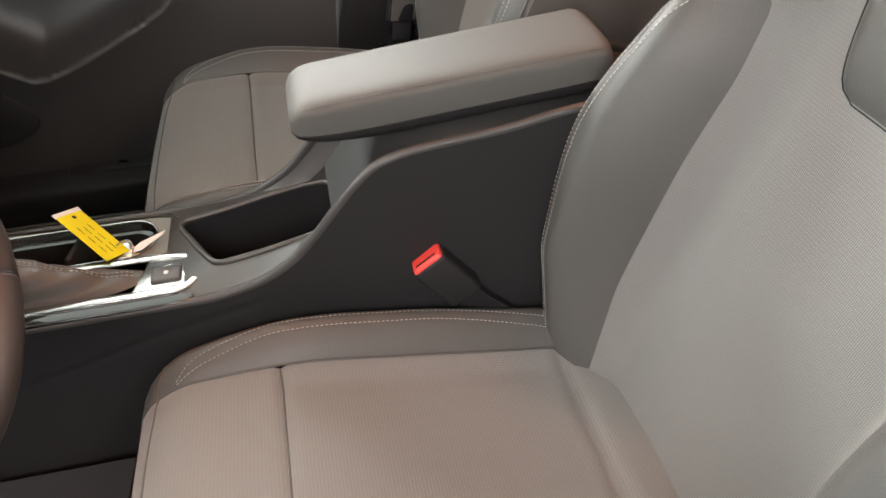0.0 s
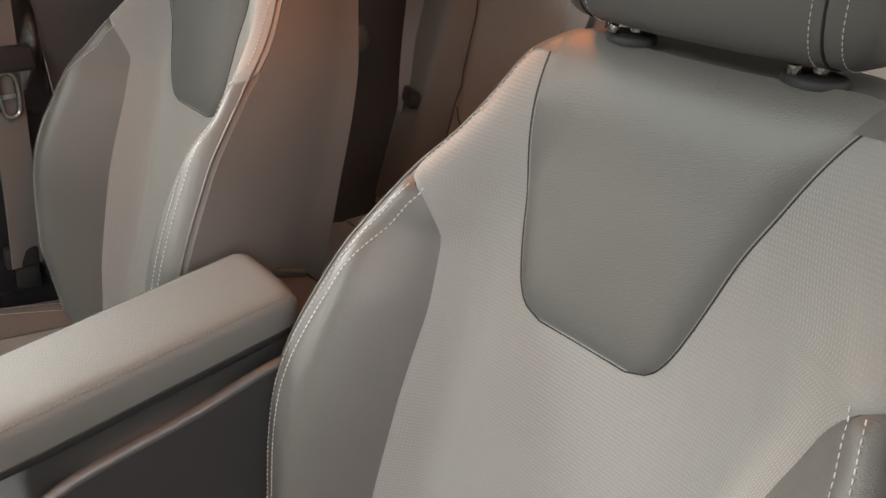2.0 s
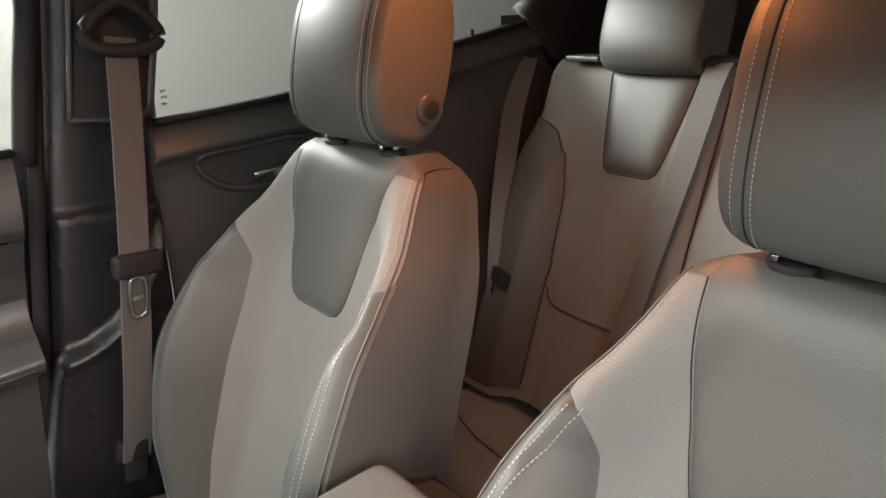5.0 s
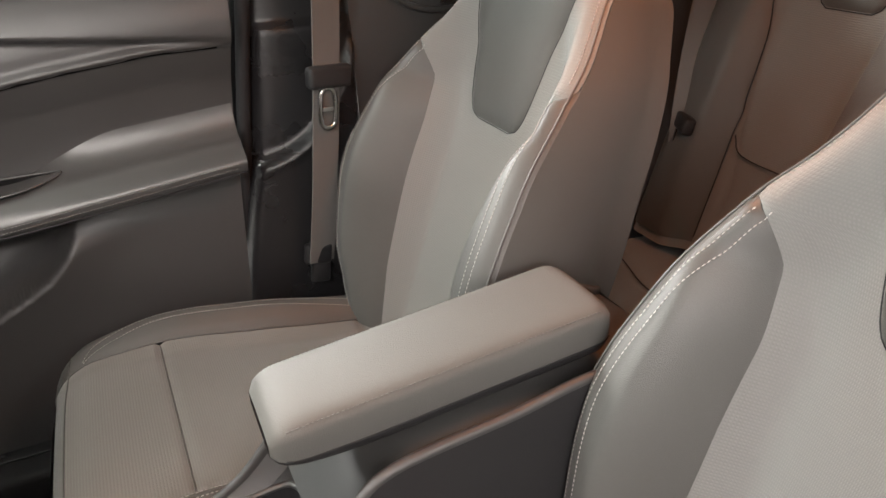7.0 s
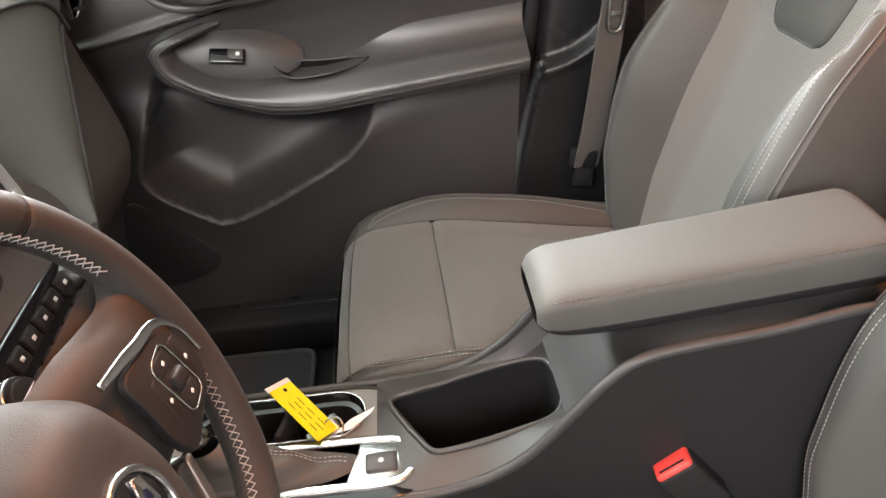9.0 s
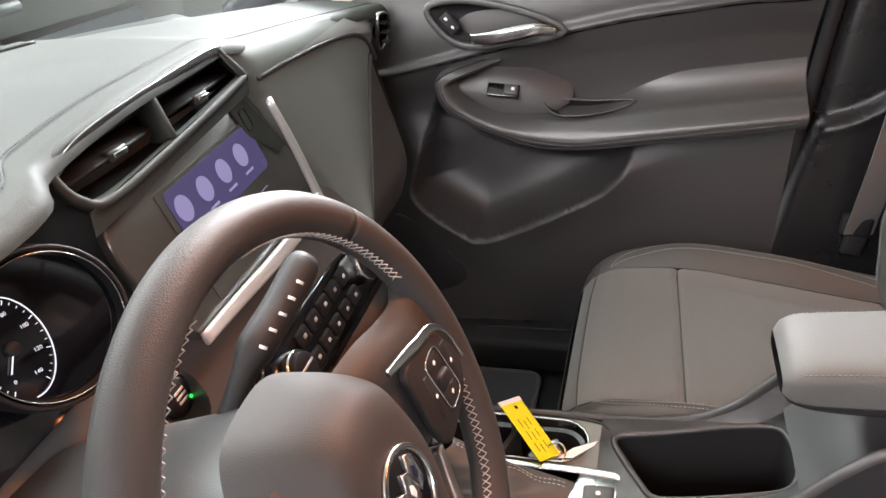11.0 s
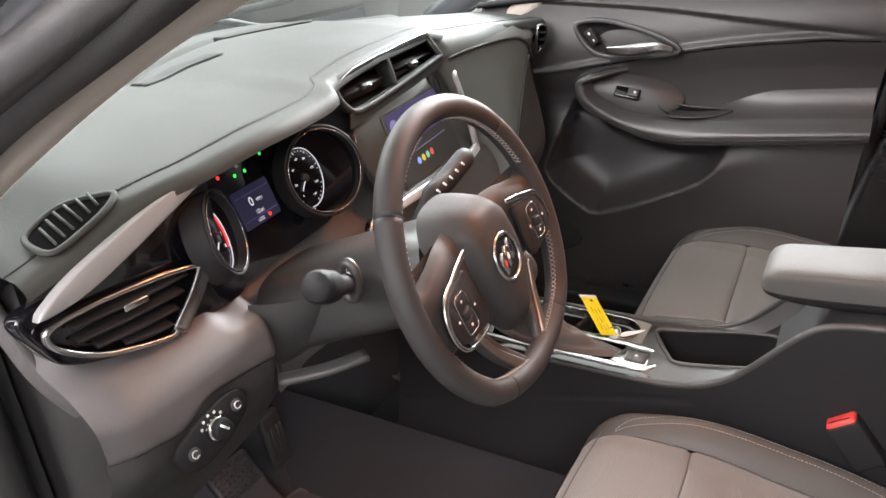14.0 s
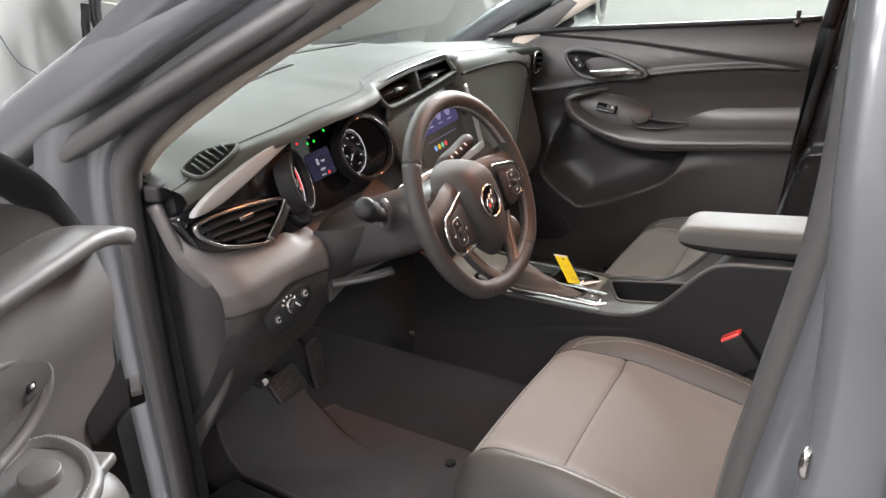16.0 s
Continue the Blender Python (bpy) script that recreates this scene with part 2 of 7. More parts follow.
def sweep(name, path, profile, mat, parent=None, label="", closed=False, up=(0, 0, 1), smooth=True, scale=None, caps=True, ups=None):
    """Sweeps a closed 2-D profile (side, up) along a path."""
    n, k = len(path), len(profile)
    verts, faces = [], []
    for i, p in enumerate(path):
        if closed:
            d = path[(i + 1) % n] - path[i - 1]
        else:
            d = path[min(n - 1, i + 1)] - path[max(0, i - 1)]
        d = d.normalized()
        u0 = V(ups[i]) if ups else V(up)
        side = d.cross(u0).normalized()
        u = side.cross(d)
        s = scale(i / max(1, n - 1)) if scale else 1
        verts += [p + side * (a * s) + u * (b * s) for a, b in profile]
    for i in range(n if closed else n - 1):
        for j in range(k):
            a, b = i * k + j, i * k + (j + 1) % k
            c, e = ((i + 1) % n) * k + (j + 1) % k, ((i + 1) % n) * k + j
            faces.append((a, b, c, e))
    if caps and not closed:
        faces += [tuple(range(k))[::-1], tuple(range((n - 1) * k, n * k))]
    return ob_from(name, verts, faces, mat, parent, label, smooth)


def ring(r, n=10, rx=None):
    return [(r * math.cos(2 * math.pi * i / n), (rx or r) * math.sin(2 * math.pi * i / n)) for i in range(n)]


def tube(name, points, r, mat, parent=None, label="", closed=False, n=40, segs=10, up=(0.3, 0.2, 1), scale=None):
    return sweep(name, curve(points, n, closed), ring(r, segs), mat, parent, label, closed, up, scale=scale)


def rounded(sx, sy, r, n=5):
    """Outline of a rounded rectangle."""
    out = []
    for cx, cy, a0 in ((sx / 2 - r, sy / 2 - r, 0), (-sx / 2 + r, sy / 2 - r, 90), (-sx / 2 + r, -sy / 2 + r, 180), (sx / 2 - r, -sy / 2 + r, 270)):
        out += [(cx + r * math.cos(radians(a0 + 90 * i / n)), cy + r * math.sin(radians(a0 + 90 * i / n))) for i in range(n + 1)]
    return out


def block(name, sx, sy, sz, m, mat, parent=None, label="", bevel=0.004, segs=3):
    bm = bmesh.new()
    bmesh.ops.create_cube(bm, size=1)
    bmesh.ops.scale(bm, vec=(sx, sy, sz), verts=bm.verts)
    if bevel:
        bmesh.ops.bevel(bm, geom=list(bm.edges), offset=min(bevel, 0.49 * min(sx, sy, sz)), segments=segs, profile=0.5, affect="EDGES")
    bmesh.ops.transform(bm, matrix=m, verts=bm.verts)
    return part(name, bm, mat, parent, label)


def slab(name, outline, depth, m, mat, parent=None, label="", bevel=0.002, smooth=True, crown=0.0):
    """A flat outline (x, y) extruded from z = 0 to depth, rim rounded, moved by m."""
    bm = bmesh.new()
    vs = [bm.verts.new((x, y, 0)) for x, y in outline]
    f = bm.faces.new(vs)
    if f.calc_area() and f.normal.z < 0:
        f.normal_flip()
    got = bmesh.ops.extrude_face_region(bm, geom=[f])
    top = [g for g in got["geom"] if isinstance(g, bmesh.types.BMVert)]
    bmesh.ops.translate(bm, vec=(0, 0, depth), verts=top)
    if bevel:
        es = [e for e in bm.edges if e.verts[0] in top and e.verts[1] in top]
        bmesh.ops.bevel(bm, geom=es, offset=bevel, segments=2, profile=0.5, affect="EDGES")
    bmesh.ops.recalc_face_normals(bm, faces=bm.faces)
    bmesh.ops.transform(bm, matrix=m, verts=bm.verts)
    ob = part(name, bm, mat, parent, label, smooth)
    if smooth:
        ob.data.set_sharp_from_angle(angle=radians(50))
    return ob


def disc(name, r, depth, m, mat, parent=None, label="", n=32, bevel=0.002, ry=None):
    return slab(name, ring(r, n, ry), depth, m, mat, parent, label, bevel)


def frame_of(origin, xdir, ydir):
    """A pose whose x and y run along the two directions."""
    x = V(xdir).normalized()
    z = x.cross(V(ydir)).normalized()
    y = z.cross(x)
    m = Matrix((x, y, z)).transposed().to_4x4()
    m.translation = V(origin)
    return m


def stitches(name, path, mat=None, parent=None, length=0.0036, gap=0.0017, r=0.00055, normal=None, label=""):
    """A row of short raised threads along a dense path."""
    verts, faces = [], []
    d = [0.0]
    for a, b in zip(path, path[1:]):
        d.append(d[-1] + (b - a).length)

    def at(s):
        i = min(range(len(d) - 1), key=lambda k: 0 if d[k] <= s <= d[k + 1] else min(abs(d[k] - s), abs(d[k + 1] - s)) + 1e-9)
        f = (s - d[i]) / max(1e-9, d[i + 1] - d[i])
        return path[i].lerp(path[i + 1], f)

    s = gap
    while s + length < d[-1]:
        a, b = at(s), at(s + length)
        w = (b - a).normalized()
        u = w.orthogonal().normalized()
        v = w.cross(u)
        k = len(verts)
        for p, q in ((a, 0.5), (a.lerp(b, 0.25), 1.0), (a.lerp(b, 0.75), 1.0), (b, 0.5)):
            verts += [p + (u * c + v * e) * r * q for c, e in ((1, 0), (0, 1), (-1, 0), (0, -1))]
        for g in range(3):
            for h in range(4):
                faces.append((k + g * 4 + h, k + g * 4 + (h + 1) % 4, k + g * 4 + 4 + (h + 1) % 4, k + g * 4 + 4 + h))
        faces += [(k + 3, k + 2, k + 1, k), (k + 12, k + 13, k + 14, k + 15)]
        s += length + gap
    return ob_from(name, verts, faces, mat or THREAD, parent, label)

# ---- garage ----
def wall(name, cx, cy, cz, sx, sy, sz, mat, label, category):
    return structure(block(name, sx, sy, sz, pose(cx, cy, cz), mat, bevel=0), label, category)


wall("ground", 0, 0, -0.05, 14, 10, 0.1, CONCRETE, "smooth grey concrete garage floor", "floor")
wall("wall_north", 0, 4.1, 1.6, 14, 0.2, 3.4, WHITE, "plain white painted garage wall", "wall")
wall("wall_south", 0, -4.1, 1.6, 14, 0.2, 3.4, WHITE, "plain white painted garage wall behind the open door", "wall")
wall("wall_west", -5.6, 0, 1.6, 0.2, 8.0, 3.4, WHITE, "plain white painted garage wall ahead of the car", "wall")
wall("wall_east", 5.6, 0, 1.6, 0.2, 8.0, 3.4, WHITE, "plain white painted garage wall behind the car", "wall")
wall("ceiling", 0, 0, 3.4, 14, 10, 0.1, WHITE, "white garage ceiling", "ceiling")


def shop_fan():
    f = thing("pedestal_fan", "large grey wire-guard shop fan before the white wall", "fan")
    c = V((-4.85, 2.30, 1.02))
    m = frame_of(c, (0.35, 1, 0), (0, 0, 1))
    for k, r in enumerate((0.42, 0.40)):
        tube("guard_ring", [m @ V((r * math.cos(a), r * math.sin(a), 0.1 * (1 - 2 * k))) for a in np.linspace(0, 2 * math.pi, 12, endpoint=False)], 0.022, HARD, f, "dark fan guard ring", closed=True, n=48, segs=6)
    for i in range(24):
        a = 2 * math.pi * i / 24
        tube("guard_wire", [m @ V((0.05 * math.cos(a), 0.05 * math.sin(a), 0.13)), m @ V((0.41 * math.cos(a + 0.25), 0.41 * math.sin(a + 0.25), 0.1))], 0.004, CREAM, f, n=4, segs=5)
    for i in range(3):
        a = 2 * math.pi * i / 3
        slab("blade", [(0.06, -0.05), (0.36, -0.13), (0.38, 0.10), (0.08, 0.06)], 0.006, m @ pose(0, 0, 0, 0, 0, math.degrees(a)) @ pose(0, 0, 0, 22, 0, 0), CREAM, f, "pale fan blade")
    disc("motor", 0.09, 0.2, m @ pose(0, 0, -0.16), CREAM, f)
    tube("stand", [(-4.85, 2.30, 0.62), (-4.85, 2.30, 0.02)], 0.03, HARD, f, n=4)
    tube("yoke", [m @ V((-0.46, 0.1, 0)), m @ V((-0.46, -0.2, 0)), m @ V((0, -0.46, 0)), m @ V((0.46, -0.2, 0)), m @ V((0.46, 0.1, 0))], 0.03, HARD, f, n=24)
    disc("foot", 0.32, 0.03, pose(-4.85, 2.30, 0), HARD, f)


shop_fan()
cable = tube("wall_cable", [(-5.47, 1.25, 1.5), (-5.47, 1.42, 1.2), (-5.47, 1.50, 0.95), (-5.47, 1.58, 0.75), (-5.47, 1.72, 0.6), (-5.47, 1.74, 0.2), (-5.47, 1.75, 0.0)], 0.0032, HARD, n=50, segs=6)
tagged(cable, "thin dark cable hanging down the white wall", "cable")

# ---- car shell ----
car = thing("car", "grey crossover car with its driver door open", "car")
block("floor_pan", 2.9, 1.40, 0.03, pose(-0.35, 0, 0.325), CARPET, car, "black carpeted car floor", bevel=0)
patch("firewall", lambda a, t: V((lerp(-1.30, -1.62, t ** 0.7), lerp(-0.68, 0.68, a), lerp(0.345, 0.95, t))), 8, 16, CARPET, car, "carpeted footwell slope")


patch("bulkhead", lambda a, t: V((-1.62 - 0.06 * t, lerp(-0.72, 0.72, a), lerp(0.94, 1.13, t))), 4, 4, CARPET, car, "dark bulkhead behind the dashboard")
for sgn in (-1, 1):
    patch("kick_panel", lambda a, t, g=sgn: V((lerp(-1.70, -1.19, a), g * 0.695, lerp(0.34, 1.10, t))), 6, 6, CARPET, car, "dark footwell side panel", flip=sgn > 0)


def roof_at(a, t):
    x, y = lerp(-0.66, 1.76, a), lerp(-0.66, 0.66, t)
    return V((x, y, 1.60 - 0.05 * (y / 0.6) ** 2 - 0.04 * ((x - 0.3) / 1.1) ** 2))


patch("headliner", roof_at, 20, 12, CREAM, car, "pale cloth headliner", flip=True)
patch("roof", lambda a, t: roof_at(a, t) + V((0, 0, 0.04)), 20, 12, PAINT, car, "grey painted roof")


def flank(sgn, mat_out=None):
    """Body side: pillars, rails and sills for one side."""
    path_in = [(-1.21, 0.40), (-1.215, 0.60), (-1.215, 0.75), (-1.208, 0.92), (-1.20, 1.07), (-1.162, 1.152), (-1.035, 1.238), (-0.85, 1.325), (-0.62, 1.425), (-0.42, 1.475), (-0.29, 1.46), (-0.255, 1.40), (-0.252, 1.28), (-0.257, 1.16), (-0.279, 1.01), (-0.30, 0.86), (-0.31, 0.62), (-0.345, 0.46), (-0.45, 0.415), (-0.8, 0.405), (-1.1, 0.40)]
    loop = curve([(x, sgn * 0.725, z) for x, z in path_in], 150, True)
    n = len(loop)

    def fat(x):
        return table(x, (-1.3, 1.0), (-0.8, 0.95), (-0.45, 0.8), (-0.25, 0.62))
    verts = []
    if sgn < 0:
        prof = [(0.026, 0.0), (0.018, 0.016), (0.0, 0.022), (-0.018, 0.016), (-0.027, 0.0), (-0.018, -0.016), (0.018, -0.016)]
        sweep("door_seal", [p for p in loop], [(a * 1.0, b) for a, b in prof], PLASTIC, car, "black rubber door seal", closed=True, up=(0, -1, 0), scale=lambda s: fat(loop[min(n - 1, int(s * (n - 1)))].x))
    # painted jamb around the opening
    centre = V((-0.75, sgn * 0.725, 0.9))

    def jamb(a, t):
        i = int(round(a * n)) % n
        p = loop[i]
        d = (loop[(i + 1) % n] - loop[i - 1]).normalized()
        out = d.cross(V((0, 1, 0))).normalized()
        if out.dot(p - centre) < 0:
            out = -out
        w = table(t, (0, 0.0), (0.3, 0.02), (0.6, 0.05), (0.8, 0.075), (1, 0.10))
        deep = table(t, (0, 0.0), (0.3, 0.028), (0.42, 0.03), (0.6, 0.052), (0.8, 0.075), (1, 0.078))
        return p + out * w + V((0, sgn * deep, 0))
    patch("body_side", jamb, n, 14, PAINT, car, "grey painted door frame", flip=sgn > 0)


flank(-1)
flank(1)


def a_pillar(sgn):
    pts = [(-1.262, sgn * 0.692, 1.06), (-1.17, sgn * 0.690, 1.150), (-1.025, sgn * 0.688, 1.237), (-0.89, sgn * 0.686, 1.307), (-0.776, sgn * 0.683, 1.357), (-0.60, sgn * 0.665, 1.452), (-0.50, sgn * 0.645, 1.52)]
    sweep("pillar_trim", curve(pts, 40), rounded(0.05, 0.036, 0.014, 3), CREAM, car, "pale cloth pillar trim", up=(0, 1, 0))
    out = [(-1.50, sgn * 0.800, 1.08), (-1.293, sgn * 0.775, 1.195), (-1.150, sgn * 0.765, 1.262), (-0.963, sgn * 0.750, 1.348), (-0.75, sgn * 0.72, 1.445), (-0.55, sgn * 0.69, 1.53), (0.2, sgn * 0.66, 1.60), (1.3, sgn * 0.66, 1.56)]
    sweep("roof_rail", curve(out, 60), rounded(0.075, 0.085, 0.025, 4), PAINT, car, "grey painted pillar and roof rail", up=(0, 1, 0))
    strip = [(x + 0.035, y - sgn * 0.006, z - 0.055) for x, y, z in out[:6]]
    sweep("pillar_strip", curve(strip, 40), rounded(0.030, 0.045, 0.012, 3), PLASTIC, car, "black rubber pillar strip", up=(0, 1, 0))


a_pillar(-1)
a_pillar(1)


def screen_front(a, t):
    y = lerp(-0.66, 0.66, a)
    return V((lerp(-1.74 + 0.30 * (y / 0.66) ** 2, -0.66 + 0.04 * (y / 0.66) ** 2, t), y * lerp(1.08, 0.92, t), lerp(1.115, 1.575, t)))


ws = patch("windscreen", screen_front, 16, 10, GLASS, car, "tinted windscreen")
ws.visible_shadow = False
# unseen rear screen, its dark glass added to hold back light
hatch = patch("rear_screen", lambda a, t: V((lerp(1.9, 1.62, t), lerp(-0.58, 0.58, a), lerp(1.12, 1.54, t))), 6, 4, DARKGLASS, car)
patch("tailgate", lambda a, t: V((1.93, lerp(-0.72, 0.72, a), lerp(0.4, 1.13, t))), 6, 4, PLASTIC, car)
patch("load_floor", lambda a, t: V((lerp(0.75, 1.93, t), lerp(-0.72, 0.72, a), 0.72)), 4, 4, CARPET, car)
patch("parcel_shelf", lambda a, t: V((lerp(0.74, 1.75, t), lerp(-0.62, 0.62, a), 1.10)), 4, 4, PLASTIC, car)
# bonnet and front wings
patch("bonnet", lambda a, t: V((lerp(-1.72, -2.75, t), lerp(-0.80, 0.80, a), 1.09 - 0.10 * t - 0.08 * t**3 - 0.05 * (2 * a - 1) ** 4)), 16, 16, PAINT, car, "grey painted bonnet")
for sgn in (-1, 1):
    patch("front_wing", lambda a, t, g=sgn: V((lerp(-1.33, -2.7, a), g * lerp(0.80, 0.885, min(1, t * 3)), lerp(lerp(1.06, 0.92, a), 0.35, t))), 12, 12, PAINT, car, "grey painted front wing", flip=sgn > 0)
    patch("rear_quarter", lambda a, t, g=sgn: V((lerp(0.62, 1.95, a), g * (0.88 - 0.03 * t), lerp(0.35, 1.12, t))), 8, 8, PAINT, car, flip=sgn < 0)
    patch("quarter_trim", lambda a, t, g=sgn: V((lerp(0.56, 1.95, a), g * (0.70 - 0.02 * a), lerp(0.35, 1.36, t))), 8, 8, PLASTIC, car, "black rear quarter trim", flip=sgn > 0)
    block("sill_outer", 2.1, 0.10, 0.14, pose(-0.25, sgn * 0.83, 0.36), PAINT, car, bevel=0.03)
cowl = [(-1.745 + 0.30 * (y / 0.66) ** 2 - 0.03, y, 1.105) for y in np.linspace(-0.62, 0.62, 9)]
sweep("cowl", curve(cowl, 30), rounded(0.12, 0.03, 0.012, 3), RUBBER, car, "black cowl panel")
wiper = thing("windscreen_wiper", "black windscreen wiper parked below the glass", "wiper")
tube("blade", [(-1.50, -0.40, 1.19), (-1.62, -0.15, 1.185), (-1.69, 0.15, 1.18), (-1.66, 0.40, 1.19)], 0.009, RUBBER, wiper, n=20)
tube("arm", [(-1.66, -0.1, 1.195), (-1.74, 0.2, 1.17), (-1.78, 0.42, 1.12)], 0.008, HARD, wiper, n=16)

# driver-side middle pillar, striker, and rear door edge
bp = [(-0.222, -0.74, 1.40), (-0.215, -0.76, 1.235), (-0.205, -0.77, 1.11), (-0.205, -0.78, 0.95), (-0.215, -0.79, 0.7), (-0.23, -0.79, 0.45)]
sweep("pillar_jamb", curve(bp, 30), rounded(0.08, 0.10, 0.02, 3), PAINT, car, "grey painted middle pillar", up=(0, 1, 0))
rear_door = thing("rear_door", "closed grey rear door behind the driver opening", "car door")
patch("outer_skin", lambda a, t: V((lerp(-0.165, 0.62, a), -0.845 - 0.03 * math.sin(math.pi * t * 0.9), lerp(0.42, 1.14, t))), 10, 16, PAINT, rear_door, "grey painted door skin", flip=True)
patch("inner_trim", lambda a, t: V((lerp(-0.15, 0.62, a), -0.70, lerp(0.42, 1.20, t))), 6, 6, PLASTIC, rear_door)
tube("edge_flange", [(-0.167, -0.842, 1.14), (-0.165, -0.87, 0.85), (-0.168, -0.85, 0.45)], 0.006, PAINT, rear_door, n=20)
tube("window_frame", [(-0.17, -0.835, 1.14), (-0.16, -0.79, 1.40), (-0.12, -0.72, 1.53), (0.3, -0.69, 1.55), (0.6, -0.70, 1.40)], 0.02, RUBBER, rear_door, n=30)
rg = patch("pane", lambda a, t: V((lerp(-0.15, 0.60, a), lerp(-0.82, -0.70, t), lerp(1.14, 1.52, t))), 6, 4, DIMMED, rear_door)
striker = thing("door_striker", "bare metal door striker on the pillar", "latch")
tube("loop", [(-0.228, -0.80, 1.012), (-0.238, -0.822, 1.012), (-0.238, -0.822, 0.99), (-0.228, -0.80, 0.99)], 0.0045, CHROME, striker, n=20)
block("plate", 0.008, 0.026, 0.05, pose(-0.220, -0.805, 1.0), CHROME, striker, bevel=0.002)
# closed rear end, unseen: quarter panels, tailgate and load floor added to block light
for sgn in (-1, 1):
    patch("quarter_panel", lambda a, t, g=sgn: V((lerp(lerp(0.64, 0.96, t), 1.66, a), g * (0.70 - 0.07 * t), lerp(0.40, 1.56, t))), 8, 10, PLASTIC, car, "black load space side trim", flip=sgn > 0)
patch("tailgate", lambda a, t: V((1.66 - 0.10 * t * t, lerp(-0.70, 0.70, a), lerp(0.36, 1.58, t))), 10, 10, PLASTIC, car, "black tailgate trim")
# sill trims
for sgn in (-1, 1):
    sl = structure(thing("sill_trim", "", ""), "black plastic door sill trim", "door sill")
    block("cover", 0.95, 0.11, 0.085, pose(-0.76, sgn * 0.655, 0.398, sgn * 6, 0, 0), HARD, sl, bevel=0.015)
    block("insert", 0.42, 0.045, 0.006, pose(-0.80, sgn * 0.665, 0.4425, sgn * 6, 0, 0), PILLAR, sl, "smooth black sill insert", bevel=0.002)

# ---- open driver door ----
odoor = structure(thing("door_3", "", ""), "open driver door with black trim and window switches", "car door")
DM = frame_of((-1.035, -0.90, 0), (-0.40, 0.917, 0), (0, 0, 1)) @ Matrix.Diagonal((-1, 1, 1, 1))


def dpt(u, z, out=0.0):
    return DM @ V((u, z, out))


def trim_y(u, z):
    return 0.018 * math.exp(-(((z - 1.02) / 0.05) ** 2)) - 0.03 * smooth01((0.86 - z) / 0.05) + 0.02 * smooth01((0.62 - z) / 0.1)


# lighter grey than the passenger door: garage light is put into this trim's colour
patch("door_trim", lambda a, t: dpt(lerp(0.0 + 0.03 * (1 - t), 0.95, a), lerp(0.44, 1.105, t), trim_y(a, lerp(0.44, 1.105, t))), 30, 40, SOFTGREY, odoor, "black moulded door trim", flip=False)
patch("door_skin", lambda a, t: dpt(lerp(-0.10, 1.0, a), lerp(0.40, 1.10, t), -0.13 - 0.03 * math.sin(math.pi * t)), 10, 10, PAINT, odoor, "grey painted outer skin", flip=True)
patch("hinge_face", lambda a, t: dpt(lerp(0.0, -0.10, a), lerp(0.40, 1.095, t), lerp(0.0, -0.13, a)), 4, 20, PAINT, odoor, "grey painted hinge face", flip=True)
sweep("window_ledge", [dpt(u, table(u, (-0.012, 1.092), (0.028, 1.108), (0.08, 1.114), (0.95, 1.112)), 0.012) for u in np.linspace(-0.012, 0.95, 40)], rounded(0.085, 0.022, 0.010, 3), SOFTGREY, odoor, "black window ledge", up=(0, 0, 1))


def sail(a, t):
    z = lerp(1.10, 1.27 - 0.02 * a, t)
    return dpt(lerp(0.005 + 0.08 * t + 0.33 * t * t, 0.55, a), z, -0.01 - 0.02 * t)


patch("mirror_sail", sail, 14, 10, PLASTIC, odoor, "black mirror corner cover")
tube("window_frame", [dpt(0.0, 1.10, -0.03), dpt(0.055, 1.18, -0.03), dpt(0.18, 1.265, -0.04), dpt(0.4, 1.37, -0.05), dpt(0.8, 1.45, -0.05)], 0.022, RUBBER, odoor, "black window frame", n=30)
block("lock_bezel", 0.024, 0.052, 0.012, DM @ pose(0.173, 1.003, 0.008), PLASTIC, odoor, "door lock switch bezel", bevel=0.005)
for k in (0, 1):
    block("lock_switch", 0.016, 0.0135, 0.010, DM @ pose(0.172, 1.011 - 0.0155 * k, 0.012), HARD, odoor, "lock switch with white symbol", bevel=0.003)
    block("symbol", 0.005, 0.004, 0.002, DM @ pose(0.172, 1.011 - 0.0155 * k, 0.0168), INK, odoor, bevel=0)
tube("handle_surround", [dpt(0.138 + 0.12 * (1 - math.cos(a)), 0.992 + 0.050 * math.sin(a), 0.010) for a in np.linspace(0, 2 * math.pi, 12, endpoint=False)], 0.007, SOFTGREY, odoor, closed=True, n=50)
patch("handle_dish", lambda a, t: dpt(0.258 + 0.118 * t * math.cos(2 * math.pi * a), 0.992 + 0.048 * t * math.sin(2 * math.pi * a), trim_y(0, 0.992 + 0.048 * t * math.sin(2 * math.pi * a)) + 0.003 - 0.006 * (1 - t)), 40, 6, SOFTGREY, odoor, "shallow grey handle dish", flip=True)
patch("lower_inset", lambda a, t: (lambda z: dpt(table(z, (0.70, 0.002), (0.808, 0.058), (0.880, 0.092), (0.892, 0.086), (0.909, 0.026), (0.925, 0.002)) * a, z, trim_y(0, z) + 0.003))(lerp(0.70, 0.925, t)), 6, 30, HARD, odoor, "dark lower door inset")
block("armrest", 0.74, 0.15, 0.165, DM @ pose(0.560, 0.862, 0.052), SOFTGREY, odoor, "padded armrest", bevel=0.05, segs=6)
lip = curve([dpt(u, 0.936, o) for u, o in ((0.40, 0.006), (0.235, 0.008), (0.200, 0.014), (0.188, 0.034), (0.203, 0.075), (0.229, 0.105), (0.270, 0.124), (0.40, 0.130), (0.80, 0.125))], 60)
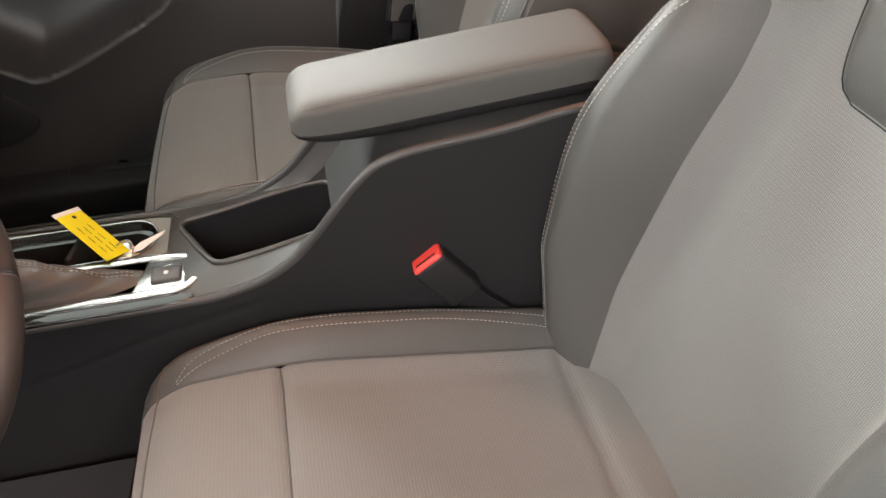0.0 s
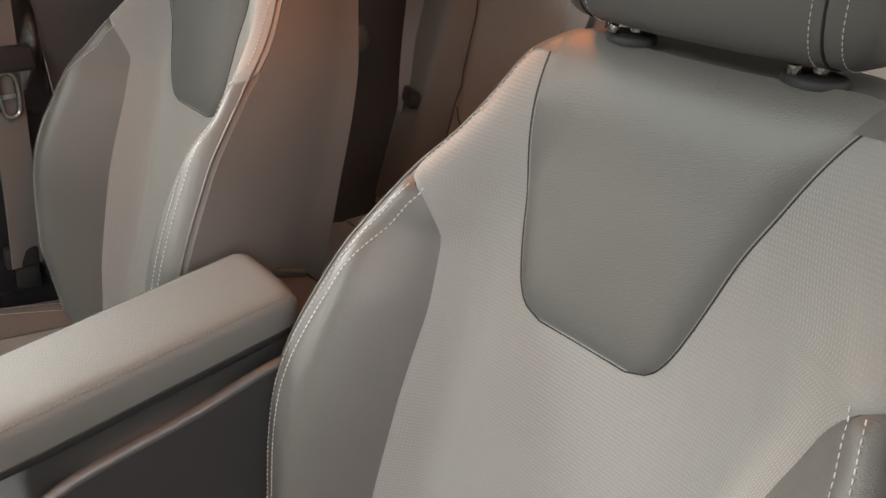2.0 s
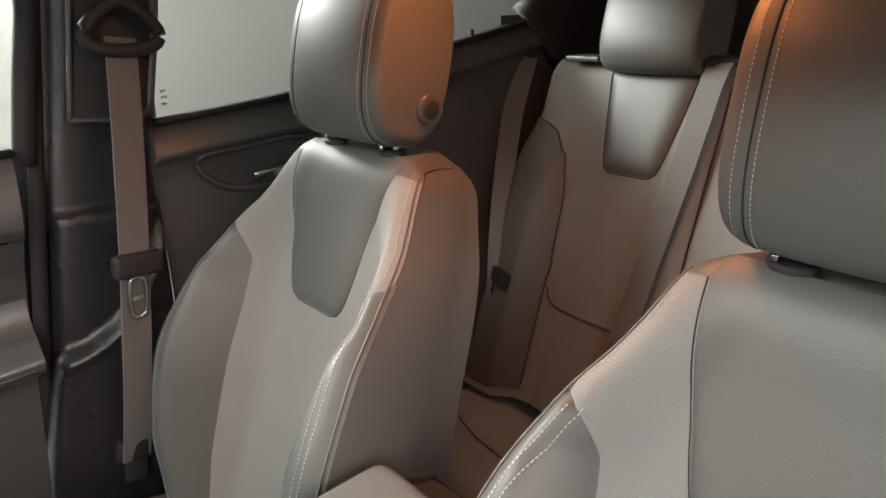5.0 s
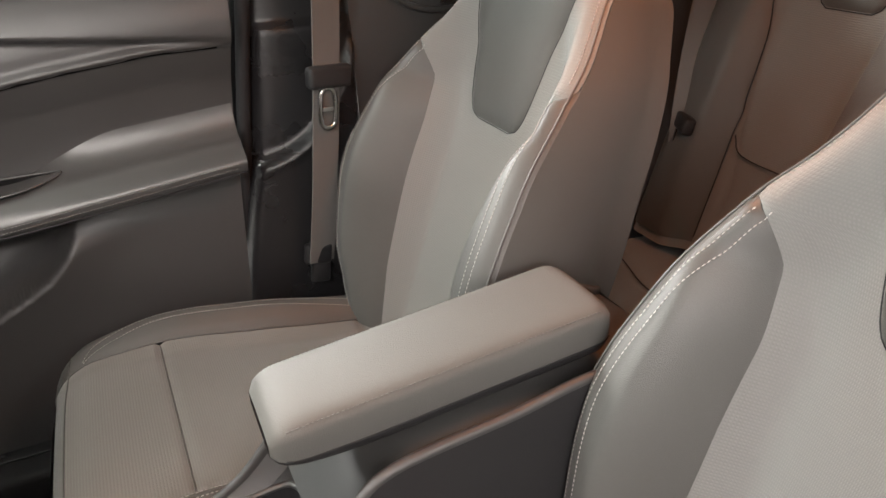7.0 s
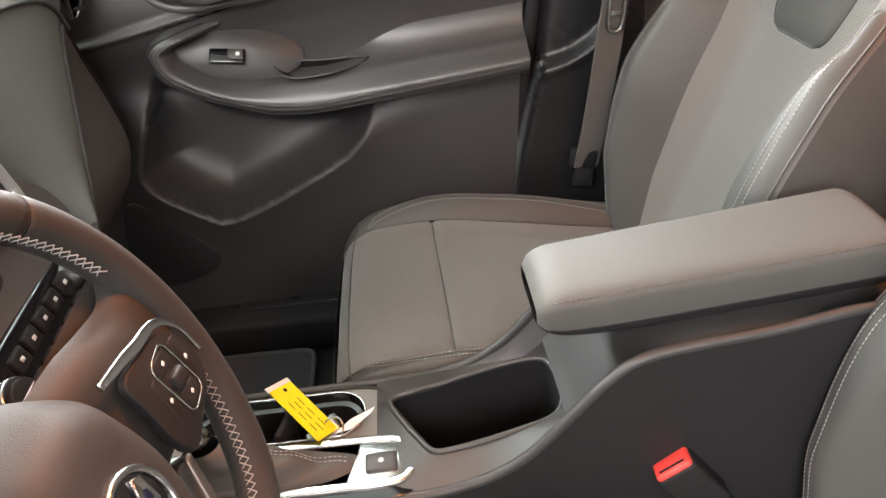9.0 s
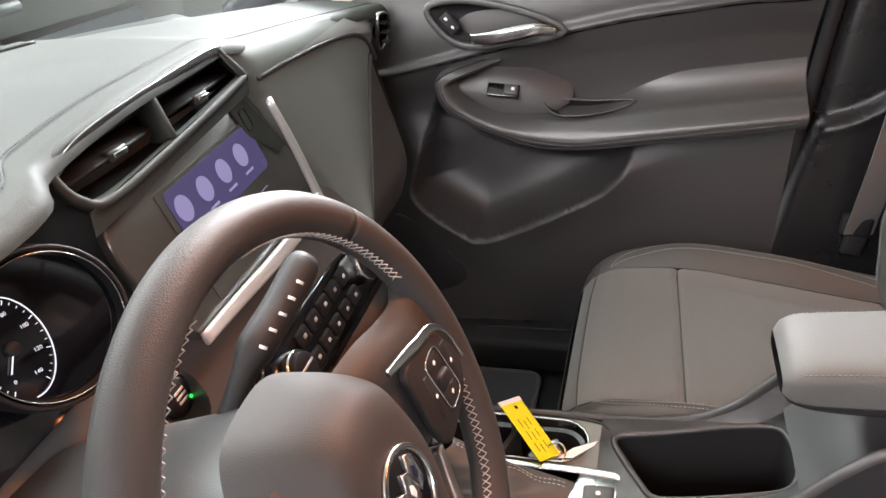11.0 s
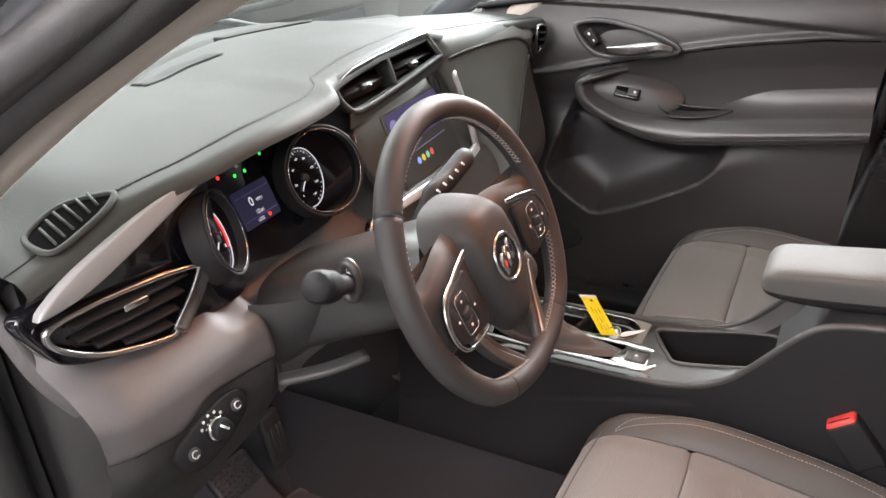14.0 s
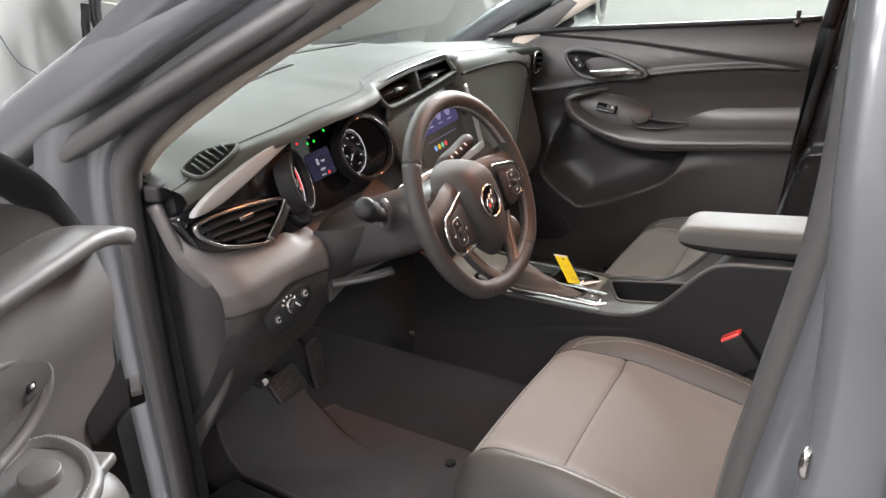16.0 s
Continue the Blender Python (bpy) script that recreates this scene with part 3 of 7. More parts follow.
sweep("armrest_lip", lip, ring(0.0095, 10), SOFTGREY, odoor, "rolled armrest lip")
stitches("stitching", [p + V((0, 0, 0.0096)) for p in lip[4:]], THREAD, odoor)
block("switch_plate", 0.30, 0.014, 0.100, DM @ pose(0.350, 0.934, 0.066), SOFTGREY, odoor, "grey window switch plate", bevel=0.006)
for k in range(4):
    block("window_switch", 0.030, 0.012, 0.026, DM @ pose(0.300 + 0.042 * (k % 2), 0.944, 0.080 - 0.034 * (k // 2)), SOFTGREY, odoor, "window switch", bevel=0.004)
disc("mirror_knob", 0.020, 0.012, DM @ pose(0.250, 0.940, 0.066, -90, 0, 0), SOFTGREY, odoor, "round mirror adjuster")
check = thing("door_check", "bare metal door check strap at the hinge", "hinge")
block("strap", 0.05, 0.016, 0.010, pose(-1.17, -0.80, 0.785, 0, 0, -35), SILVER, check, bevel=0.002)
block("hinge_leaf", 0.04, 0.035, 0.035, pose(-1.19, -0.80, 0.765, 0, 0, -20), HARD, check, bevel=0.006)
clip = thing("dash_end_clip", "black plastic clip at the end of the dashboard", "clip")
block("body", 0.03, 0.06, 0.028, pose(-1.165, -0.685, 1.075, 0, 0, 15), HARD, clip, bevel=0.006)

# ---- front seats ----
def back_mid(v):
    """Front centre line of the backrest, v = 0 at the cushion, 1 over the top: x, z."""
    return V((table(v, (0, -0.222), (0.2, -0.172), (0.4, -0.132), (0.62, -0.085), (0.8, -0.048), (0.92, -0.022), (0.975, 0.004), (1, 0.03)), 0,
              table(v, (0, 0.565), (0.2, 0.690), (0.4, 0.815), (0.62, 0.955), (0.8, 1.075), (0.92, 1.150), (0.975, 1.170), (1, 1.172))))


def back_half(v):
    return table(v, (0, 0.225), (0.2, 0.250), (0.4, 0.257), (0.6, 0.238), (0.74, 0.211), (0.80, 0.192), (0.86, 0.174), (0.94, 0.155), (1, 0.130))


def back_inner(v):
    """Half width at which the bolster meets the centre panel."""
    w = back_half(v)
    return w - table(v, (0, 0.080), (0.2, 0.090), (0.4, 0.102), (0.55, 0.090), (0.66, 0.060), (0.715, 0.030), (0.735, 0.004), (0.75, 0.0005), (1, 0.0005))


def back_point(y, v, lift=0.0):
    p = back_mid(v)
    w, b = back_half(v), back_inner(v)
    a = abs(y)
    n = V((-math.cos(radians(20)), 0, math.sin(radians(20))))
    if v > 0.9:
        k = (v - 0.9) / 0.1
        n = n.lerp(V((0, 0, 1)), smooth01(k)).normalized()
    rise = table(v, (0, 0.055), (0.1, 0.084), (0.2, 0.110), (0.4, 0.124), (0.58, 0.104), (0.72, 0.062), (0.8, 0.032), (0.9, 0.010), (1, 0.0))
    e = smooth01((a - min(b, w - 0.06) + 0.035) / 0.085) * rise
    e -= 0.004 * math.exp(-(((a - b) / 0.006) ** 2)) if v < 0.74 else 0
    e -= 0.020 * max(0.0, (a - w + 0.03) / 0.03) ** 2
    hollow = 0.008 * (1 - min(1, a / max(0.05, b)) ** 2)
    return V((p.x, y, p.z)) + n * (e + lift - hollow)


def back_rear(v):
    return V((table(v, (0, -0.125), (0.5, -0.012), (0.8, 0.072), (0.92, 0.092), (1, 0.088)), 0, table(v, (0, 0.545), (0.5, 0.86), (0.8, 1.055), (0.92, 1.118), (1, 1.145))))


def cush_mid(x):
    return table(x, (-0.76, 0.545), (-0.748, 0.588), (-0.725, 0.617), (-0.68, 0.632), (-0.58, 0.628), (-0.45, 0.604), (-0.3, 0.578), (-0.18, 0.565))


def cush_point(x, y, lift=0.0):
    w = table(x, (-0.76, 0.215), (-0.735, 0.235), (-0.70, 0.245), (-0.5, 0.252), (-0.2, 0.25))
    b = 0.178
    a = abs(y)
    rise = table(x, (-0.75, 0.004), (-0.70, 0.016), (-0.58, 0.040), (-0.42, 0.050), (-0.3, 0.045), (-0.2, 0.035))
    z = cush_mid(x) + smooth01((a - b + 0.03) / 0.07) * rise
    z -= 0.004 * math.exp(-(((a - b) / 0.006) ** 2))
    z -= 0.045 * max(0.0, (a - w + 0.04) / 0.04) ** 2
    z += 0.006 * (1 - min(1, a / 0.17) ** 2)
    return V((x, y, z + lift)), w


def seat_seam_x(y):
    return -0.583 - 0.025 * y


def build_seat(name, label, y0, dz, dx, group):
    s = thing(name, label, "car seat", group)
    s.location = (dx, y0, dz)
    # backrest
    def centre(a, v):
        v = v * 0.93
        b = back_inner(v)
        return back_point((2 * a - 1) * b, v)
    part_c = patch("backrest_panel", centre, 44, 70, CLOTH, s, "grey woven cloth centre panel", uv=(0.32, 0.62))
    for sgn in (-1, 1):
        def bolster(a, v, sgn=sgn):
            v = v * 0.745
            b, w = back_inner(v), back_half(v)
            return back_point(sgn * lerp(b, w, a), v, -0.0005)
        patch("backrest_bolster", bolster, 16, 60, HIDE, s, "smooth leatherette side bolster", flip=sgn < 0)

        def side(a, v, sgn=sgn):
            e = back_point(sgn * back_half(v), v)
            r = back_rear(v)
            r.y = sgn * back_half(v) * table(v, (0, 0.88), (0.8, 0.86), (1, 0.84))
            p = e.lerp(r, a)
            p.y += sgn * (0.016 * math.sin(math.pi * min(1, a * 1.25)) * (1 - 0.5 * v) * (1 - v**8))
            return p
        patch("backrest_side", side, 14, 60, HIDE, s, "leatherette side of the backrest", flip=sgn < 0)
        seam = [back_point(sgn * (back_half(v / 50) - 0.004), v / 50, 0.001) for v in range(2, 48)]
        sweep("seam_piping", seam, ring(0.0016, 6), HIDE, s)
        for off in (0.022, 0.033):
            row = [back_point(sgn * (back_half(v / 120) - off), v / 120, 0.0008) for v in range(3, 88)]
            stitches("stitching", row, THREAD, s, r=0.0005, label="light grey contrast stitching")
        row = [back_point(sgn * (back_half(v / 120) - 0.010), v / 120, 0.0008) for v in range(90, 116)]
        stitches("stitching", row, THREAD, s)

    def rear(a, v):
        p = back_rear(v)
        w = back_half(v) * table(v, (0, 0.88), (0.8, 0.86), (1, 0.84))
        k = 2 * a - 1
        return V((p.x + 0.02 * (1 - k * k), k * w, p.z))
    patch("backrest_shell", rear, 16, 30, PLASTIC, s, "black back shell", flip=True)

    def crown(a, t):
        v = min(1.0, 0.925 + 0.075 * t / 0.6)
        w = back_half(v)
        p = back_point((2 * a - 1) * w, v, 0.0014)
        if t > 0.6:
            r = back_rear(1)
            k = 2 * a - 1
            q = V((r.x + 0.02 * (1 - k * k), k * w * 0.84, r.z))
            f = (t - 0.6) / 0.4
            p = p.lerp(q, f) + V((0.3, 0, 1)) * (0.010 * math.sin(math.pi * f) * (1 - k**6))
        return p
    patch("backrest_crown", crown, 30, 16, HIDE, s)
    # upper insert, a tapered leatherette pad with a rounded lower edge
    def insert(a, v, lift=0.0):
        t = 1 - (1 - v) ** 1.0
        vv = lerp(0.612, 0.965, t)
        half = table(vv, (0.612, 0.044), (0.617, 0.056), (0.63, 0.067), (0.66, 0.077), (0.80, 0.101), (0.965, 0.130))
        k = 2 * a - 1
        edge = max(abs(k) ** 8, (1 - t) ** 18)
        return back_point(0.021 * smooth01((1.0 - vv) / 0.25) + k * half, vv, 0.0075 - 0.0085 * edge + lift)
    patch("backrest_insert", insert, 30, 40, HIDE, s, "smooth tapered leatherette insert")
    edge = [insert(0.0, 1 - i / 40, 0.001) for i in range(40)] + [insert(i / 16, 0.0, 0.001) for i in range(17)] + [insert(1.0, i / 40, 0.001) for i in range(1, 41)]
    sweep("insert_seam", edge, ring(0.0008, 6), HARD, s, "dark sunk seam", up=(0.93, 0, -0.35))
    # cushion
    def panel_front(a, t):
        x = lerp(-0.745, seat_seam_x((2 * a - 1) * 0.17), t)
        p, _ = cush_point(x, (2 * a - 1) * 0.178)
        p.z -= 0.005 * math.exp(-(((t - 1) / 0.03) ** 2))
        return p
    patch("cushion_front_panel", panel_front, 40, 24, CLOTH, s, "grey woven cloth front panel", uv=(0.32, 0.15))

    def panel_rear(a, t):
        x = lerp(seat_seam_x((2 * a - 1) * 0.17), -0.17, t)
        p, _ = cush_point(x, (2 * a - 1) * 0.178)
        p.z -= 0.005 * math.exp(-((t / 0.012) ** 2))
        p.z -= 0.009 * math.exp(-(((x + 0.262) / 0.007) ** 2)) - 0.004 * smooth01((x + 0.258) / 0.02)
        return p
    patch("cushion_rear_panel", panel_rear, 40, 50, CLOTH, s, "grey woven cloth seat panel", uv=(0.32, 0.42))
    sweep("cushion_seam", [cush_point(seat_seam_x(0.176 * i / 20), 0.176 * i / 20, -0.0045)[0] for i in range(-20, 21)], ring(0.0014, 6), HIDE, s, "sunk seam")
    sweep("cushion_seam", [cush_point(-0.727 + 0.012 * (i / 20) ** 4, 0.215 * i / 20, -0.0006)[0] for i in range(-20, 21)], ring(0.0016, 6), HIDE, s, "front seam")
    for sgn in (-1, 1):
        def cb(a, t, sgn=sgn):
            x = lerp(-0.752, -0.17, t)
            w = cush_point(x, 0.1)[1]
            return cush_point(x, sgn * lerp(0.178, w, a), -0.0004)[0]
        patch("cushion_bolster", cb, 16, 60, HIDE, s, "leatherette cushion bolster", flip=sgn > 0)

        def cs(a, t, sgn=sgn):
            x = lerp(-0.752, -0.17, t)
            w = cush_point(x, 0.1)[1]
            p = cush_point(x, sgn * w)[0]
            p.z = lerp(p.z, 0.49, a)
            p.y += sgn * 0.014 * math.sin(math.pi * a * 0.8)
            return p
        patch("cushion_side", cs, 8, 50, HIDE, s, flip=sgn > 0)
        rows = []
        for off in (0.0, 0.011):
            pts = []
            for i in range(60):
                x = lerp(-0.700, -0.235, i / 59)
                a = table(x, (-0.700, 0.181), (-0.66, 0.194), (-0.58, 0.205), (-0.42, 0.206), (-0.28, 0.196), (-0.235, 0.178)) + off * smooth01((x + 0.70) / 0.03 + 0.25)
                pts.append(cush_point(x, sgn * a, 0.0008)[0])
            stitches("stitching", pts, THREAD, s)
        sweep("cushion_seam", [cush_point(lerp(-0.742, -0.20, i / 60), sgn * 0.178, 0.0010)[0] for i in range(61)], ring(0.0014, 6), HIDE, s, "sunk seam")
        trim = block("seat_side_trim", 0.50, 0.03, 0.11, pose(-0.42, sgn * 0.262, 0.475, 0, 3, 0), PLASTIC, s, "black plastic seat side cover", bevel=0.012)

    def cf(a, t):
        k = 2 * a - 1
        y = k * 0.222
        p = cush_point(-0.752, k * 0.178)[0]
        x = -0.752 - 0.012 * math.sin(math.pi * t) + 0.03 * t + 0.035 * abs(k) ** 6
        return V((x, y, lerp(p.z + 0.004, 0.46, t)))
    patch("cushion_front_face", cf, 30, 10, HIDE, s, flip=True)
    pipe = [V((-0.757 + 0.035 * abs(k / 20) ** 6, 0.222 * k / 20, 0.553)) for k in range(-20, 21)]
    sweep("seam_piping", pipe, ring(0.0025, 6), HIDE, s)
    block("seat_base", 0.46, 0.40, 0.10, pose(-0.45, 0, 0.43), HARD, s, "black seat frame", bevel=0.01)
    for sgn in (-1, 1):
        block("seat_rail", 0.56, 0.045, 0.045, pose(-0.42, sgn * 0.18, 0.368), HARD, s, "black seat rail", bevel=0.006)
    # head restraint
    h = part_head(s)
    return s


def head_point(u, t):
    """u round the section (0..1), t across (-1..1)."""
    k = abs(t)
    a = 2 * math.pi * u
    sx, sz = 0.058, 0.110
    c, d = math.cos(a), math.sin(a)
    e = 0.72
    px = math.copysign(abs(c) ** e, c) * sx
    pz = math.copysign(abs(d) ** e, d) * sz
    sq = (1 - k**5) ** 0.28
    lean = radians(12)
    x, z = px * lerp(0.80, 1, sq), pz * lerp(0.86, 1, sq)
    if k >= 1:
        x, z = px * 0.80, pz * 0.86
    return V((0.022 + x * math.cos(lean) + z * math.sin(lean) - 0.012 * (1 - k * k) * (c < 0), t * (0.122 - 0.012 * (1 - sq)), 1.290 - x * math.sin(lean) + z * math.cos(lean)))


def part_head(s):
    n = 36
    patch("headrest_face", lambda a, t: head_point(a, lerp(-0.74, 0.74, t)), n, 24, HIDE, s, "smooth leatherette headrest", flip=True)
    for sgn in (-1, 1):
        hc = V((0.022, 0, 1.290))

        def head_side(a, t, g=sgn, out=1.0):
            p = head_point(a, g * 0.74)
            if t < 0.65:
                th = t / 0.65 * math.pi / 2
                k, y = 1 - 0.17 * (1 - math.cos(th)), p.y + g * 0.028 * math.sin(th)
            else:
                f = 1 - (t - 0.65) / 0.35
                k, y = 0.83 * f, p.y + g * (0.028 + 0.005 * (1 - f * f))
            q = hc + (p - hc) * k * out
            return V((q.x, y, q.z))
        patch("headrest_side", head_side, n, 20, HIDE, s, flip=sgn > 0)
        seam = [head_point((i % 80) / 80, sgn * 0.74) for i in range(80)]
        sweep("headrest_seam", seam, ring(0.0010, 5), RUBBER, s, closed=True, up=(0, 1, 0))
        row = [hc + (p - hc) * 1.006 + V((0, p.y * -0.006, 0)) for p in (head_point((i % 120) / 120, sgn * 0.68) for i in range(121))]
        stitches("stitching", row, THREAD, s, length=0.003, gap=0.0013, r=0.00038)
        stitches("stitching", [head_side((i % 120) / 120, 0.17, sgn, 1.006) for i in range(121)], THREAD, s, length=0.003, gap=0.0013, r=0.00038)
        tube("headrest_post", [(0.008, sgn * 0.072, 1.13), (0.02, sgn * 0.072, 1.24)], 0.006, CHROME, s, "chrome headrest post", n=6)
        m = frame_of((0.006, sgn * 0.072, 1.169), (1, 0, 0.05), (0, 1, 0))
        disc("post_collar", 0.016, 0.006, m, HARD, s, "black post collar", bevel=0.003, ry=0.022)
        disc("post_button", 0.0042, 0.007, m @ pose(-0.010, 0.010, 0.007), CHROME, s, "chrome release button", n=14)
    m = frame_of((0.032, -0.1200, 1.228), (1, 0, 0), (0, 0, 1))
    disc("headrest_button", 0.020, 0.005, m, PLASTIC, s, "round black tilt button", bevel=0.003)
    disc("button_cap", 0.012, 0.007, m, HARD, s, bevel=0.002)


SEATS = "front seats"
driver_seat = build_seat("front_seat", "dark grey cloth and leatherette front seat with contrast stitching", -0.325, 0.0, 0.0, SEATS)
passenger_seat = build_seat("front_seat", "dark grey front passenger seat with contrast stitching beside the console", 0.347, 0.027, -0.024, SEATS)

# ---- passenger door ----
def belt(x):
    return table(x, (-1.30, 1.135), (-1.12, 1.153), (-0.37, 1.199), (0.08, 1.240), (0.40, 1.30), (0.64, 1.345))


door = structure(thing("door_1", "", ""), "black front passenger door trim with padded armrest and map pocket", "car door")
ACCENT = ((-1.30, 0.955), (-1.10, 0.987), (-0.937, 1.020), (-0.812, 1.043), (-0.697, 1.061), (-0.589, 1.072), (-0.508, 1.078), (-0.40, 1.078))
POCKET = [V((x, z, 0)) for x, z in ((-1.09, 0.83), (-1.107, 0.783), (-1.115, 0.740), (-1.082, 0.700), (-1.012, 0.655), (-0.980, 0.647), (-0.895, 0.677), (-0.763, 0.742), (-0.720, 0.777), (-0.700, 0.810), (-0.690, 0.835))]
POCKET_LINE = curve(POCKET, 90)
PADX = (-0.925, -1.005, -1.039, -1.028, -0.989, -0.921, -0.854, -0.79, -0.671, -0.420)
PADZ = (1.010, 0.998, 0.971, 0.931, 0.900, 0.872, 0.850, 0.846, 0.854, 0.880)
STX = (-0.920, -0.990, -1.018, -1.010, -0.974, -0.907, -0.840, -0.785, -0.66, -0.420)
STZ = (1.004, 0.990, 0.970, 0.945, 0.916, 0.887, 0.872, 0.868, 0.880, 0.904)
INX = (-0.915, -0.975, -1.003, -0.998, -0.963, -0.900, -0.84, -0.78, -0.66, -0.420)
INZ = (0.996, 0.985, 0.970, 0.953, 0.924, 0.904, 0.900, 0.899, 0.908, 0.926)


def below_pocket(x, z):
    """Signed distance to the pocket's lip, positive outside and under it."""
    p = V((x, z, 0))
    k = min(range(len(POCKET_LINE)), key=lambda i: (POCKET_LINE[i] - p).length_squared)
    a, b = POCKET_LINE[max(0, k - 1)], POCKET_LINE[min(len(POCKET_LINE) - 1, k + 1)]
    side = (b - a).cross(p - a).z
    return (POCKET_LINE[k] - p).length * (-1 if side > 0 else 1)


def door_y(x, z):
    acc = table(x, *ACCENT)
    bz = table(x, (-1.30, 0.95), (-1.04, 0.93), (-0.98, 0.89), (-0.85, 0.855), (-0.79, 0.85), (-0.44, 0.885))
    if z > acc:
        k = (z - acc) / max(0.02, belt(x) - acc)
        y = 0.636 - 0.006 * math.sin(math.pi * min(1, k)) + 0.034 * k**2 + 0.014 * math.exp(-((z - acc) / 0.003))
        fold = table(x, (-1.12, 1.146), (-0.88, 1.135), (-0.656, 1.113), (-0.40, 1.086))
        y += 0.016 * smooth01((fold - z) / 0.010 + 0.5) * smooth01((z - acc) / 0.02)
    else:
        y = table(z - acc, (-0.7, 0.668), (-0.45, 0.664), (-0.20, 0.678), (-0.12, 0.684), (-0.06, 0.676), (-0.015, 0.656), (0, 0.650))
    d = below_pocket(x, z) if z < 0.95 and -1.30 < x < -0.42 else 1
    fade = smooth01((bz - z) / 0.07)
    if fade > 0 and d < 0:
        y += fade * (0.085 * (1 - math.exp(d / 0.022)) - 0.032 * math.exp(d / 0.010))
    elif fade > 0 and d < 1:
        y -= fade * 0.032 * math.exp(-((d / 0.055) ** 1.3))
    return y


patch("door_panel", lambda a, t: (lambda x: (lambda z: V((x, door_y(x, z), z)))(lerp(0.43, belt(x), t)))(lerp(-1.30, -0.40 - 0.06 * (1 - t), a)), 200, 170, DOORSKIN, door, "black moulded door trim", flip=True)


sweep("trim_seam", [V((x, door_y(x, table(x, *ACCENT) - 0.001) - 0.001, table(x, *ACCENT))) for x in np.linspace(-1.04, -0.43, 60)], ring(0.0022, 6), VOID, door, "dark seam under the upper trim", up=(0, 1, 0))


def at_index(xs, s):
    return table(s * (len(xs) - 1), *[(i, v) for i, v in enumerate(xs)])


def pad(a, t):
    o, st, i = V((at_index(PADX, a), 0.626, at_index(PADZ, a))), V((at_index(STX, a), 0.606, at_index(STZ, a))), V((at_index(INX, a), 0.628, at_index(INZ, a)))
    under = V((o.x, 0.672, o.z + 0.006))
    flat = smooth01((o.x + 0.80) / 0.20)
    top = i.z + lerp(0.012, 0.060, flat)
    inner = V((i.x + 0.012 * (1 - flat), lerp(0.686, door_y(i.x, top) + 0.001, flat), top))
    i.y += 0.014 * flat
    i.z += 0.004 * flat
    for p in (o, st, i):
        p.y += 0.045 * smooth01((0.11 - a) / 0.11)
    k = t * 4
    pts = [under, o, st, i, inner]
    j = min(3, int(k))
    f = k - j
    if j == 3:
        c, d = lerp(f, math.sin(f * math.pi / 2), flat), lerp(f, 1 - math.cos(f * math.pi / 2), flat)
        return V((lerp(i.x, inner.x, f), lerp(i.y, inner.y, c), lerp(i.z, inner.z, d)))
    return V((table(k, *[(n, p.x) for n, p in enumerate(pts)]), table(k, *[(n, p.y) for n, p in enumerate(pts)]), table(k, *[(n, p.z) for n, p in enumerate(pts)])))


patch("armrest", pad, 110, 32, DOORPAD, door, "padded leatherette armrest")
for tt in (0.50, 0.43):
    stitches("stitching", [pad(i / 200, tt) + V((0, -0.0012, 0)) for i in range(16, 200)], THREAD, door, r=0.00035)
sweep("armrest_crease", [pad(i / 120, 0.33) for i in range(121)], ring(0.0022, 6), HARD, door, up=(0, 1, 0.1))
# switch plate and pull
plate = [V((x, y, z)) for x, y, z in ((-1.000, 0.640, 0.966), (-0.985, 0.652, 0.990), (-0.93, 0.668, 0.998), (-0.86, 0.676, 0.982), (-0.805, 0.680, 0.955), (-0.80, 0.668, 0.925), (-0.85, 0.648, 0.906), (-0.93, 0.638, 0.916), (-0.978, 0.635, 0.944))]
rimp = curve(plate, 40, True)
cen = sum(rimp, V()) / len(rimp)
nrm = V((0, -0.75, 0.66))
ob_from("switch_plate", [p - nrm * 0.004 for p in rimp] + [cen.lerp(p, 0.93) + nrm * 0.0008 for p in rimp] + [cen + nrm * 0.0008],
        [(i, (i + 1) % 40, 40 + (i + 1) % 40, 40 + i) for i in range(40)] + [(40 + i, 40 + (i + 1) % 40, 80) for i in range(40)], PLASTIC, door, "black window switch plate")
SW = frame_of((-0.918, 0.648, 0.948), (1, 0.05, -0.15), (0, 0.66, 0.75))
block("switch_well", 0.058, 0.026, 0.010, SW @ pose(0, 0, 0.004), GLOSS, door, "window switch surround", bevel=0.003)
block("window_switch", 0.026, 0.018, 0.016, SW @ pose(0.014, 0, 0.008), PLASTIC, door, "window switch", bevel=0.003)
block("symbol", 0.006, 0.006, 0.001, SW @ pose(0.018, 0, 0.0165), INK, door, bevel=0)
pull = [(-0.843, 0.668, 0.924), (-0.776, 0.671, 0.918), (-0.715, 0.671, 0.917), (-0.688, 0.668, 0.916), (-0.715, 0.650, 0.908), (-0.759, 0.634, 0.904), (-0.812, 0.632, 0.903), (-0.838, 0.650, 0.910)]
pull = [V(p) + V((0, -0.0045, 0.005)) for p in pull]
tube("pull_rim", pull, 0.0018, PLASTIC, door, "pull cup rim", closed=True, n=60, segs=8)
ip = curve(pull, 40, True)
ic = sum(ip, V()) / 40 + V((0, 0.03, -0.02))
ob_from("pull_cup", [p for p in ip] + [p.lerp(ic, 0.5) + V((0, 0.012, -0.012)) for p in ip] + [ic + V((0, 0.012, -0.01))],
        [(i, 40 + i, 40 + (i + 1) % 40, (i + 1) % 40) for i in range(40)] + [(40 + i, 80, 40 + (i + 1) % 40) for i in range(40)], RUBBER, door, "dark pull cup")
